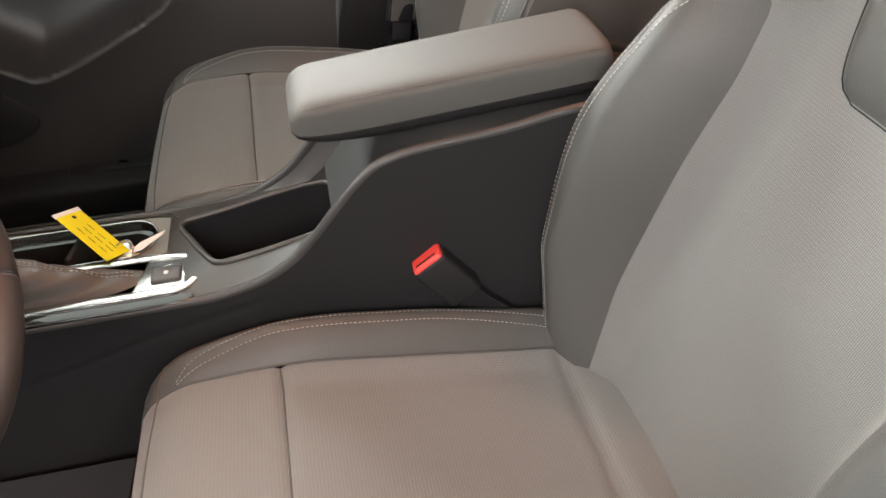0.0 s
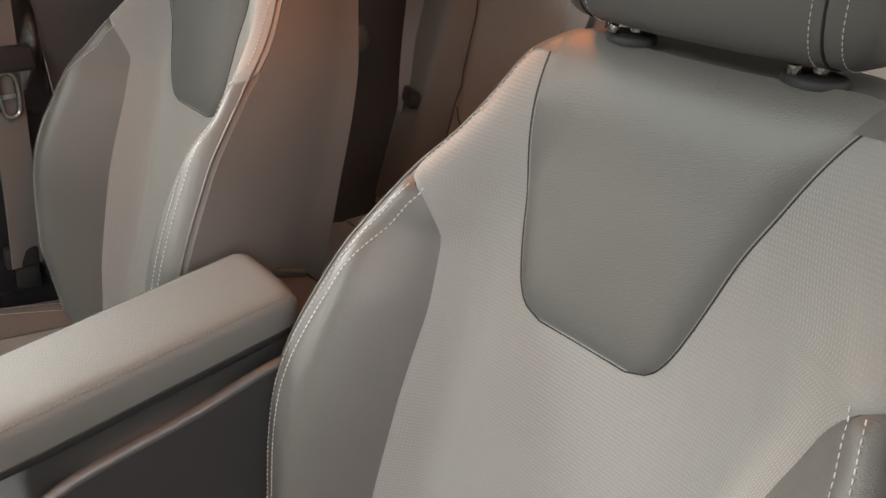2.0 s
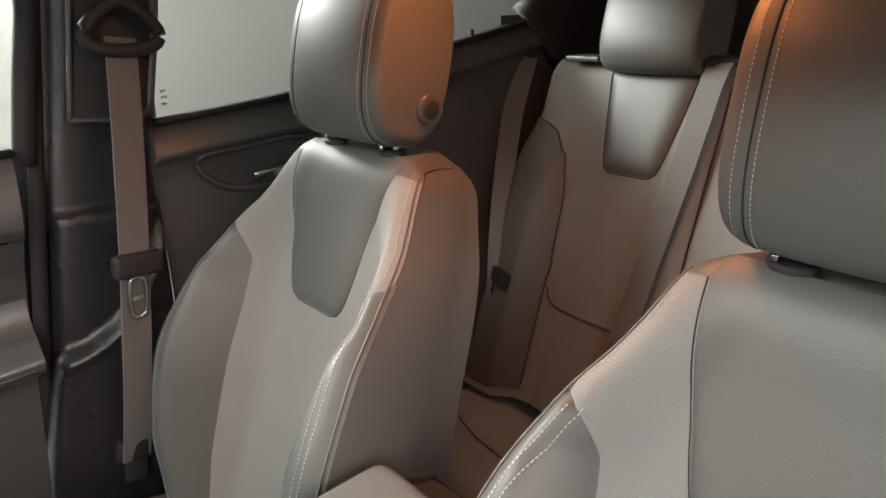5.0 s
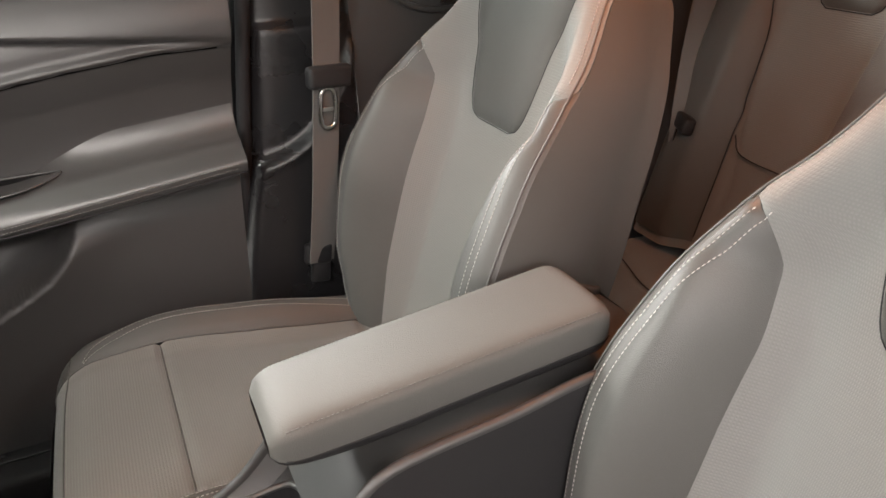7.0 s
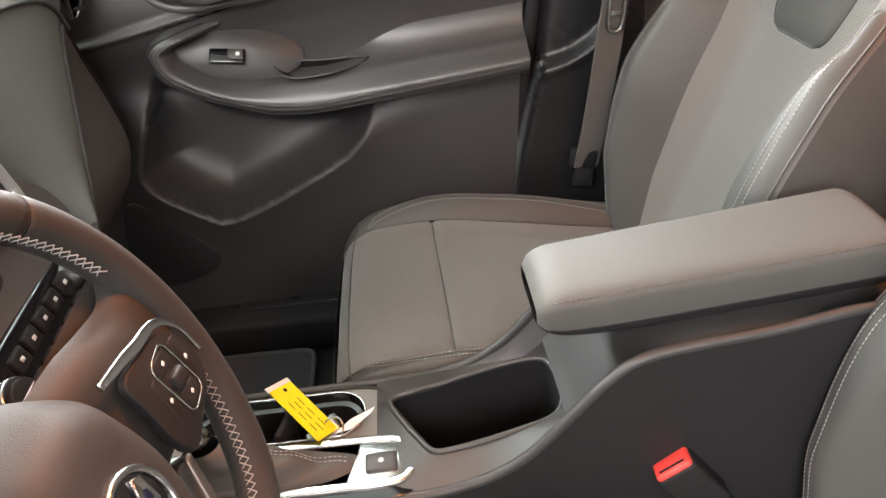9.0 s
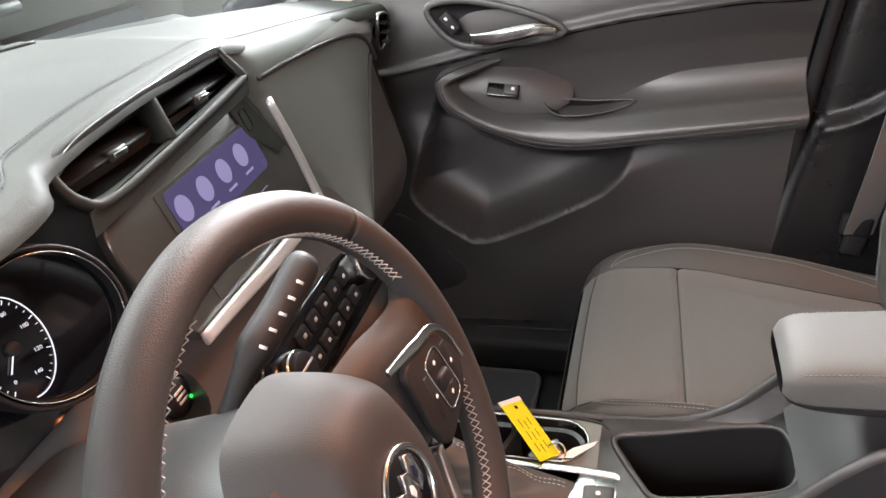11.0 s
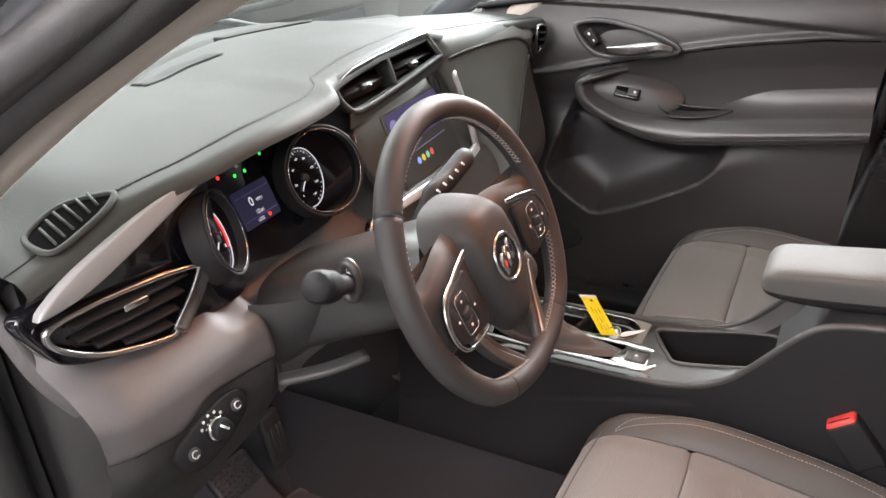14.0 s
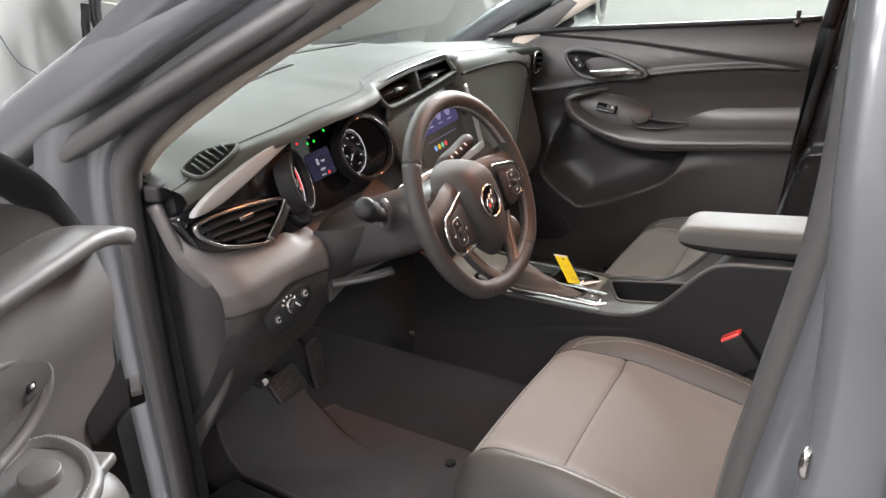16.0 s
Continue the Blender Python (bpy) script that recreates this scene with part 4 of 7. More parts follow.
# inner handle
bez = [(-1.037, 1.100), (-1.02, 1.112), (-0.972, 1.114), (-0.908, 1.101), (-0.845, 1.080), (-0.806, 1.058), (-0.815, 1.048), (-0.868, 1.040), (-0.956, 1.036), (-0.996, 1.046), (-1.023, 1.072)]
b3 = curve([(x, 0.626 + 0.01 * (x + 1.04), z) for x, z in bez], 70, True)
sweep("handle_bezel", b3, rounded(0.012, 0.010, 0.004, 3), PLASTIC, door, "handle surround", closed=True, up=(0, -1, 0))
bc = sum(b3, V()) / 70
ob_from("handle_cup", b3 + [p.lerp(bc, 0.35) + V((0, 0.026, 0)) for p in b3] + [bc + V((0, 0.030, 0))],
        [(i, 70 + i, 70 + (i + 1) % 70, (i + 1) % 70) for i in range(70)] + [(70 + i, 140, 70 + (i + 1) % 70) for i in range(70)], RUBBER, door, "dark handle recess")
lev = curve([(-0.962, 0.617, 1.052), (-0.92, 0.607, 1.053), (-0.875, 0.603, 1.060), (-0.845, 0.604, 1.064), (-0.815, 0.612, 1.057)], 30)
sweep("door_handle", lev, rounded(0.012, 0.020, 0.0055, 4), CHROME, door, "bright chrome inner handle", up=(0, 0, 1), scale=lambda s: 0.55 + 0.85 * math.sin(math.pi * (0.15 + 0.75 * s)) ** 1.5)
LK = frame_of((-0.997, 0.622, 1.079), (0.6, 0.02, -0.8), (0.8, 0, 0.6))
block("lock_switch", 0.036, 0.020, 0.008, LK, HARD, door, "door lock switch", bevel=0.003)
for k in (-1, 1):
    block("symbol", 0.006, 0.004, 0.001, LK @ pose(0.009 * k, 0, 0.0045), INK, door, bevel=0)
# speaker grille
sp = [(-1.170, 0.686), (-1.115, 0.675), (-1.065, 0.625), (-1.022, 0.566), (-1.050, 0.530), (-1.13, 0.508), (-1.19, 0.52)]
s3 = curve([(x, z, 0) for x, z in sp], 48, True)
slab("speaker_grille", [(p.x, p.y) for p in s3], 0.006, Matrix(((1, 0, 0, 0), (0, 0, -1, 0.660), (0, 1, 0, 0), (0, 0, 0, 1))), HARD, door, "black speaker grille", bevel=0.003)
# window frame, glass, lock pin, mirror
sweep("belt_seal", [V((x, 0.672, belt(x) + 0.004)) for x in np.linspace(-1.30, -0.40, 30)], rounded(0.03, 0.012, 0.005, 2), RUBBER, door, "black window seal")
pin = tube("lock_pin", [(-0.452, 0.664, 1.18), (-0.452, 0.664, 1.219)], 0.0055, HARD, door, "black lock pin", n=4)
disc("pin_collar", 0.011, 0.008, pose(-0.452, 0.664, 1.190), PLASTIC, door)
fg = patch("pane", lambda a, t: V((lerp(-1.22 + 0.75 * t * t, -0.36, a), lerp(0.695, 0.64, t), lerp(1.13, 1.50, t))), 6, 6, GLASS, door)
fg.visible_shadow = False
slab("sail_panel", [(-1.30, 1.135), (-1.12, 1.148), (-1.02, 1.235), (-1.05, 1.25), (-1.18, 1.18)], 0.02, Matrix(((1, 0, 0, 0), (0, 0, -1, 0.69), (0, 1, 0, 0), (0, 0, 0, 1))), PLASTIC, door, "black mirror corner cover")
tube("window_frame", [(-0.385, 0.678, 1.18), (-0.365, 0.668, 1.30), (-0.345, 0.655, 1.42), (-0.36, 0.64, 1.50), (-0.55, 0.64, 1.47), (-0.9, 0.675, 1.33), (-1.10, 0.69, 1.22)], 0.017, RUBBER, door, "black window frame", n=60)
mir = thing("door_mirror", "grey door mirror housing outside the passenger window", "mirror")
bm = bmesh.new()
bmesh.ops.create_uvsphere(bm, u_segments=24, v_segments=14, radius=1)
bmesh.ops.transform(bm, matrix=pose(-1.10, 0.93, 1.225, 0, 0, 12) @ Matrix.Diagonal((0.07, 0.125, 0.085, 1)), verts=bm.verts)
part("housing", bm, PAINT, mir, "grey painted mirror cap")
disc("mirror_glass", 0.105, 0.006, frame_of((-1.045, 0.915, 1.222), (-0.2, 1, 0), (0, 0, 1)), CHROME, mir, "mirror glass", ry=0.07)
tube("arm", [(-1.14, 0.72, 1.13), (-1.13, 0.82, 1.16), (-1.11, 0.90, 1.19)], 0.022, HARD, mir, n=10)

# ---- passenger B-pillar and seat belt ----
pil = structure(thing("pillar_1", "", ""), "black plastic trim of the middle pillar", "pillar")


def pilx(z, f):
    front = table(z, (0.42, -0.50), (0.634, -0.470), (0.80, -0.432), (0.88, -0.408), (1.075, -0.378), (1.378, -0.330), (1.55, -0.31))
    rear = table(z, (0.42, -0.19), (0.65, -0.19), (1.0, -0.195), (1.167, -0.190), (1.37, -0.160), (1.55, -0.14))
    return lerp(front, rear, f)


def pil_fn(a, t):
    z = lerp(0.42, 1.55, t)
    ledge = table(a, (0, 0.872), (0.23, 0.882), (0.43, 0.902), (0.57, 0.928), (0.75, 0.985), (1, 1.09))
    bulge = 0.022 * smooth01((ledge - z) / 0.02 + 0.5) + 0.014 * smooth01((1.10 - z) / 0.012)
    y = 0.690 - 0.02 * smooth01((z - 1.2) / 0.3) - bulge * smooth01(a / 0.12) * smooth01((1 - a) / 0.1) + 0.022 * (abs(a - 0.5) * 2) ** 6
    y -= 0.006 * math.exp(-(((z - ledge + 0.012) / 0.010) ** 2)) * smooth01((0.8 - a) / 0.3)
    return V((pilx(z, a), y, z))


patch("pillar_cover", pil_fn, 40, 170, PILLAR, pil, "black pillar cover", flip=True)
patch("pillar_recess", lambda a, t: V((lerp(-0.318, -0.205, a) + 0.03 * t, 0.664 - 0.004 * math.sin(math.pi * a), lerp(1.235, 1.45, t))), 8, 10, HARD, pil, "dark belt slider recess", flip=True)
tube("recess_rim", [(-0.318, 0.664, 1.237), (-0.30, 0.655, 1.36), (-0.285, 0.648, 1.46)], 0.004, PLASTIC, pil, n=16)
tube("recess_rim", [(-0.205, 0.664, 1.237), (-0.185, 0.655, 1.36), (-0.175, 0.648, 1.46)], 0.004, PLASTIC, pil, n=16)
tube("recess_rim", [(-0.318, 0.664, 1.237), (-0.26, 0.662, 1.232), (-0.205, 0.664, 1.237)], 0.004, PLASTIC, pil, n=12)
pil2 = tube("door_seal", [(-0.395, 0.69, 0.42), (-0.405, 0.695, 0.63), (-0.42, 0.695, 0.70), (-0.395, 0.695, 0.88), (-0.368, 0.69, 1.075), (-0.325, 0.675, 1.378), (-0.31, 0.66, 1.5)], 0.012, RUBBER, pil, "black door seal", n=40)
pil2.location.x = -0.016


# black block stands in for the gap's shade and closes a leak
block("gap_filler", 0.16, 0.03, 0.79, pose(-0.40, 0.735, 0.795), RUBBER, pil, "black filler block for the shaded door gap", bevel=0.004)


def strap(name, pts, width, mat, parent, face, n=40, label="", thick=0.0014):
    prof = [(-width / 2, -thick), (width / 2, -thick), (width / 2, thick), (-width / 2, thick)]
    return sweep(name, curve(pts, n), prof, mat, parent, label, up=face, smooth=False)


sb = thing("seat_belt", "grey front passenger seat belt hanging on the pillar", "seat belt")
strap("webbing", [(-0.240, 0.628, 1.350), (-0.250, 0.618, 1.25), (-0.266, 0.612, 1.10), (-0.280, 0.610, 0.98), (-0.300, 0.612, 0.82), (-0.318, 0.622, 0.69)], 0.048, WEB, sb, (0.25, -1, 0), label="grey woven webbing")
block("belt_stop", 0.078, 0.024, 0.036, pose(-0.272, 0.604, 1.020, 0, 4, 12), HARD, sb, "black tongue cover", bevel=0.008)
TG = frame_of((-0.281, 0.600, 0.967), (1, 0.2, -0.08), (0.08, 0, 1))
tube("tongue", [TG @ V((x, z, 0)) for x, z in ((-0.011, 0.030), (-0.011, -0.022), (0.011, -0.022), (0.011, 0.030))], 0.0042, CHROME, sb, "steel belt tongue", closed=True, n=40, segs=8)
block("tongue_bar", 0.020, 0.008, 0.004, TG @ pose(0, 0.002, 0), CHROME, sb, bevel=0.001)
gl = tube("belt_guide", [(-0.285, 0.628, 1.365), (-0.28, 0.622, 1.340), (-0.24, 0.618, 1.332), (-0.195, 0.622, 1.338), (-0.188, 0.628, 1.362), (-0.235, 0.628, 1.40)], 0.010, HARD, sb, "black belt guide loop", closed=True, n=40)
block("anchor", 0.035, 0.015, 0.05, pose(-0.320, 0.630, 0.672, 0, 8, 0), HARD, sb, "belt anchor", bevel=0.005)
block("retractor_bezel", 0.05, 0.02, 0.04, pose(-0.322, 0.628, 0.705, 0, 8, 0), RUBBER, sb, bevel=0.008)

# ---- rear door ----
rd = structure(thing("door_2", "", ""), "black rear passenger door trim with handle cup", "car door")


def rdy(x, z):
    k = belt(x) - z
    y = table(k, (0, 0.700), (0.02, 0.680), (0.055, 0.668), (0.06, 0.690), (0.10, 0.700), (0.3, 0.695), (0.8, 0.69))
    return y


patch("door_panel", lambda a, t: (lambda x: (lambda z: V((x, rdy(x, z), z)))(lerp(0.42, belt(x), t)))(lerp(-0.20, 0.66, a)), 50, 90, PLASTIC, rd, "black moulded rear door trim", flip=True)
tube("handle_rim", [(-0.13, 0.692, 1.150), (-0.05, 0.692, 1.160), (0.06, 0.692, 1.165), (0.10, 0.692, 1.13), (0.04, 0.692, 1.095), (-0.05, 0.692, 1.088), (-0.11, 0.692, 1.11)], 0.006, PLASTIC, rd, "handle surround", closed=True, n=50)
sweep("door_handle", curve([(-0.04, 0.678, 1.108), (0.0, 0.672, 1.112), (0.05, 0.676, 1.12)], 12), rounded(0.010, 0.018, 0.0045, 3), CHROME, rd, "chrome inner handle")
block("armrest", 0.42, 0.06, 0.06, pose(0.18, 0.665, 0.93, 0, -6, 0), HIDE, rd, bevel=0.02)
sweep("belt_seal", [V((x, 0.695, belt(x) + 0.004)) for x in np.linspace(-0.19, 0.66, 24)], rounded(0.024, 0.010, 0.004, 2), RUBBER, rd)
tube("lock_pin", [(0.47, 0.69, 1.31), (0.47, 0.69, 1.335)], 0.005, HARD, rd, n=4)
pg = patch("pane", lambda a, t: V((lerp(-0.20, 0.66, a), lerp(0.715, 0.64, t), lerp(belt(lerp(-0.2, 0.66, a)) - 0.01, 1.54, t))), 8, 6, DIMMED, rd)
tube("window_frame", [(0.69, 0.70, 1.33), (0.60, 0.68, 1.44), (0.45, 0.66, 1.52), (0.2, 0.645, 1.55), (-0.1, 0.645, 1.55)], 0.016, RUBBER, rd, n=40)
for k in range(3):
    block("sticker_bar", 0.010, 0.001, 0.004, pose(-0.165 + 0.0, 0.708, 1.243 + 0.010 * k, 0, -4, 0), INK, rd, "small printed mark on the glass", bevel=0)
c_pil = structure(sweep("pillar_2", curve([(0.66, 0.69, 1.30), (0.80, 0.655, 1.42), (0.95, 0.62, 1.54)], 16), rounded(0.20, 0.06, 0.025, 4), HARD, None, up=(0, 1, 0)), "black rear pillar trim", "pillar")

# ---- rear bench ----
bench = thing("rear_bench", "dark grey rear bench seat with three backrests", "car seat")


def rback(y, z):
    x = 0.555 + (z - 1.06) * 0.36
    side = smooth01((abs(y) - 0.47) / 0.06)
    x -= 0.035 * side * smooth01((1.16 - z) / 0.1) - 0.006
    top = max(0.0, (z - 1.235) / 0.03)
    x += 0.02 * top**2 + 0.05 * max(0.0, (abs(y) - 0.60) / 0.04) ** 2
    for ys in (-0.19, 0.19):
        x += 0.012 * math.exp(-(((y - ys) / 0.008) ** 2))
    wing = abs(abs(y) - (0.50 - 0.06 * smooth01((1.0 - z) / 0.3)))
    x += 0.006 * math.exp(-((wing / 0.005) ** 2)) * smooth01((1.15 - z) / 0.03)
    return V((x, y, z))


def wing_y(z):
    """Inner edge of the leatherette side wing."""
    return table(z, (0.62, 0.470), (0.80, 0.474), (0.99, 0.481), (1.076, 0.497), (1.127, 0.536), (1.15, 0.600))


for y0, y1 in ((-0.62, -0.19), (-0.19, 0.19), (0.19, 0.64)):
    patch("backrest", lambda a, t, p=y0, q=y1: rback(lerp(p, q, a), lerp(0.60, 1.265, t)), 50, 60, CLOTH, bench, "grey cloth rear backrest", uv=(0.43, 0.66))
    patch("backrest_top", lambda a, t, p=y0, q=y1: rback(lerp(p, q, a), 1.265) + V((0.10 * t, 0, -0.004 * t)), 20, 4, HIDE, bench)
patch("side_bolster", lambda a, t: rback(lerp(wing_y(lerp(0.62, 1.15, t)), 0.615, a), lerp(0.62, 1.15, t)) + V((-0.006 - 0.012 * math.sin(math.pi * a) * math.sin(math.pi * t) ** 0.3, 0, 0)), 14, 40, HIDE, bench, "leatherette side wing")
for yc in (0.350, -0.350):
    def ins(a, t, yc=yc):
        z = lerp(1.065, 1.255, t)
        half = table(z, (1.065, 0.045), (1.075, 0.060), (1.10, 0.068), (1.255, 0.100))
        k = 2 * a - 1
        return rback(yc + k * half, z) + V((-0.010 + 0.011 * max(abs(k) ** 6, (1 - t) ** 12), 0, 0))
    patch("backrest_insert", ins, 20, 24, HIDE, bench, "smooth tapered insert")
    line = [ins(0.0, 1 - i / 24) for i in range(24)] + [ins(i / 12, 0.0) for i in range(13)] + [ins(1.0, i / 24) for i in range(1, 25)]
    sweep("insert_seam", [p + V((-0.002, 0, 0)) for p in line], ring(0.0012, 6), HARD, bench, "dark sunk seam", up=(1, 0, -0.3))
    hm = Matrix.Translation((0.635, yc, 0.03))

    def hfn(a, t, hm=hm):
        p = head_point(a, lerp(-1, 1, t))
        return hm @ V((p.x, p.y * 0.95, 1.315 + (p.z - 1.298) * 0.85))
    patch("headrest", hfn, 30, 30, HIDE, bench, "rear headrest", flip=True)
    for g in (-1, 1):
        capv = [hm @ V((p.x, p.y * 0.95, 1.315 + (p.z - 1.298) * 0.85)) for p in (head_point(i / 30, g) for i in range(30))]
        ob_from("headrest_cap", capv + [sum(capv, V()) / 30], [(i, (i + 1) % 30, 30) for i in range(30)], HIDE, bench)
    block("post_cover", 0.05, 0.09, 0.012, pose(0.645, yc - 0.085, 1.272), HARD, bench, "grey post cover", bevel=0.004)
    block("latch_cover", 0.06, 0.09, 0.012, pose(0.645, yc + 0.17, 1.272), PLASTIC, bench, "latch cover", bevel=0.004)


def rcush(a, t, y0, y1):
    y, x = lerp(y0, y1, a), lerp(0.10, 0.52, t)
    z = 0.575 - 0.03 * t - 0.06 * max(0, (0.16 - x) / 0.06) ** 2 + 0.025 * smooth01((abs(y) - 0.45) / 0.1)
    z -= 0.006 * math.exp(-(((x - 0.26 - 0.08 * abs(abs(y) - 0.33)) / 0.006) ** 2))
    k = 2 * a - 1
    return V((x, y, z - 0.01 * abs(k) ** 10))


for y0, y1 in ((-0.62, -0.16), (-0.16, 0.16), (0.16, 0.62)):
    patch("cushion", lambda a, t, p=y0, q=y1: rcush(a, t, p, q), 30, 40, CLOTH, bench, "grey cloth rear cushion", uv=(0.4, 0.4))
patch("cushion_front", lambda a, t: V((0.10 - 0.01 * math.sin(math.pi * t), lerp(-0.62, 0.62, a), lerp(0.517, 0.36, t))), 10, 8, HIDE, bench, flip=True)
patch("rear_gap", lambda a, t: V((lerp(0.46, 0.56, t), lerp(-0.64, 0.64, a), lerp(0.53, 0.62, t))), 6, 3, HIDE, bench)
for g in (-1, 1):
    sweep("wing_seam", [rback(g * wing_y(z), z) + V((-0.007, 0, 0)) for z in np.linspace(0.63, 1.15, 50)], ring(0.0013, 6), HARD, bench, "dark sunk seam", up=(1, 0, 0))
    sweep("lower_seam", curve([rback(g * 0.470, 0.83) + V((-0.006, 0, 0)), rback(g * 0.435, 0.80) + V((-0.006, 0, 0)), rback(g * 0.30, 0.795) + V((-0.006, 0, 0)), rback(g * 0.20, 0.795) + V((-0.004, 0, 0))], 24), ring(0.0013, 6), HARD, bench, "dark sunk seam", up=(1, 0, 0))
    sweep("back_seam", [rback(g * 0.19, z) + V((-0.004, 0, 0)) for z in np.linspace(0.62, 1.25, 30)], ring(0.0013, 6), HARD, bench, up=(1, 0, 0))
    sweep("cushion_seam", [rcush(0.0, t, g * 0.17, g * 0.62) + V((0, 0, 0.006)) for t in np.linspace(0.05, 1, 24)], ring(0.0013, 6), HARD, bench)
sweep("cushion_seam", [V((0.26 + 0.08 * abs(abs(y) - 0.33), y, rcush((y + 0.62) / 1.24, 0.38, -0.62, 0.62).z + 0.001)) for y in np.linspace(-0.6, 0.6, 60)], ring(0.0013, 6), HARD, bench, "dark sunk seam")
rb = thing("rear_seat_belt", "grey rear seat belt with its tongue parked beside the backrest", "seat belt")
strap("webbing", [(0.63, 0.690, 1.27), (0.565, 0.672, 1.14), (0.49, 0.622, 0.98), (0.435, 0.575, 0.84), (0.43, 0.57, 0.70)], 0.047, WEB, rb, (-1, -0.6, 0.2), label="grey woven webbing")
block("belt_stop", 0.024, 0.07, 0.034, pose(0.428, 0.562, 0.838, 0, 15, -25), HARD, rb, "black tongue cover", bevel=0.007)
tube("tongue", [(0.425, 0.575, 0.825), (0.42, 0.575, 0.785), (0.425, 0.556, 0.785), (0.43, 0.556, 0.825)], 0.004, CHROME, rb, "steel belt tongue", closed=True, n=24)
rb2 = thing("centre_seat_belt", "flat grey seat belt lying down the rear backrest", "seat belt")
strap("webbing", [(0.66, 0.215, 1.28), (0.612, 0.213, 1.255), (0.555, 0.225, 1.10), (0.50, 0.24, 0.95), (0.44, 0.255, 0.78), (0.42, 0.26, 0.68)], 0.048, WEB, rb2, (-1, 0, 0.36), label="grey woven webbing")
block("belt_guide", 0.03, 0.07, 0.012, pose(0.645, 0.215, 1.277, 0, -8, 0), HARD, rb2, "black belt guide", bevel=0.004)

# ---- centre console ----
console = thing("centre_console", "black plastic centre console with storage bin and cupholders", "console")
YL, YR = -0.082, 0.108


def console_top(x):
    return table(x, (-1.12, 0.760), (-1.00, 0.705), (-0.90, 0.692), (-0.80, 0.692), (-0.66, 0.698), (-0.58, 0.708), (-0.535, 0.722), (-0.50, 0.750), (-0.46, 0.803), (-0.43, 0.832), (-0.40, 0.845), (-0.34, 0.853), (-0.20, 0.858), (-0.10, 0.836))


def console_edge(x):
    """Height of the side walls, which rise beside the bin."""
    return table(x, (-1.12, 0.760), (-1.00, 0.705), (-0.90, 0.692), (-0.66, 0.695), (-0.60, 0.706), (-0.555, 0.730), (-0.525, 0.760), (-0.50, 0.790), (-0.475, 0.819), (-0.45, 0.840), (-0.42, 0.849), (-0.32, 0.860), (-0.228, 0.874), (-0.18, 0.868), (-0.10, 0.840))


def console_side(a, t, y0, sgn):
    x = lerp(-1.12, -0.10, a)
    z = lerp(0.345, console_edge(x) - 0.006, t)
    wide = 0.030 * smooth01((-0.62 - x) / 0.3) * smooth01((0.62 - z) / 0.2)
    seam = 0.003 * math.exp(-(((z - table(x, (-1.12, 0.535), (-0.87, 0.606), (-0.70, 0.655), (-0.60, 0.675))) / 0.0025) ** 2)) if x < -0.6 else 0
    return V((x, y0 + sgn * (0.012 * (1 - t) ** 2 + wide - seam), z))


for sgn, y0 in ((-1, YL), (1, YR)):
    patch("side_panel", lambda a, t, g=sgn, y=y0: console_side(a, t, y, g), 150, 60, HARD, console, "black console side panel", flip=sgn > 0)
    # rounded upper rim
    patch("inner_wall", lambda a, t, g=sgn, y=y0: V((lerp(-0.68, -0.36, a), y - g * lerp(0.008, 0.024, t), lerp(console_edge(lerp(-0.68, -0.36, a)) - 0.003, min(console_edge(lerp(-0.68, -0.36, a)), console_top(lerp(-0.68, -0.36, a))) - 0.006, t))), 50, 5, PLASTIC, console, "sloping inner wall", flip=sgn < 0)
    rim_path = [V((x, y0 - sgn * 0.0055, console_edge(x) - 0.006)) for x in np.linspace(-1.12, -0.10, 110)]
    sweep("rim", rim_path, rounded(0.011, 0.014, 0.005, 4), DOORSKIN, console, "rounded console edge")
# rising flank towards the armrest box
patch("armrest_box", lambda a, t: V((lerp(-0.505, -0.10, t), lerp(YL + 0.006, YR - 0.006, a), console_top(lerp(-0.505, -0.10, t)) - 0.004 + 0.004 * math.sin(math.pi * a))), 12, 50, PLASTIC, console, "black armrest box", flip=True)
patch("box_rear", lambda a, t: V((-0.10 + 0.01 * math.sin(math.pi * t), lerp(YL, YR, a), lerp(0.345, 0.836, t))), 8, 12, HARD, console, flip=False)


def lid(a, t):
    """a along the length, t round the section."""
    x = lerp(-0.533, -0.190, a)
    end = min(a, 1 - a) * 0.343
    e = math.sqrt(max(0.0, 1 - (1 - min(1, end / (0.030 if a < 0.5 else 0.020))) ** 2))
    under = math.sqrt(max(0.0, 1 - (1 - min(1, a * 0.343 / 0.110)) ** 2)) * (1 if a < 0.5 else e)
    ang = 2 * math.pi * t
    c, d = math.cos(ang), math.sin(ang)
    half = lerp(0.055, 0.058, a)
    zc = 0.868 + 0.030 * a
    h = 0.030
    yy = math.copysign(abs(c) ** 0.30, c) * half * lerp(0.78, 1, e)
    if d > 0:
        zz = abs(d) ** 0.40 * h * lerp(0.35, 1, e) * 0.84 + 0.003 * (1 - (yy / half) ** 2)
    else:
        yy *= 1 - 0.16 * abs(d) ** 2
        zz = -(abs(d) ** 0.55) * h * 1.12 * lerp(0.22, 1, under)
    return V((x, 0.003 + 0.002 * a + yy, zc + zz))


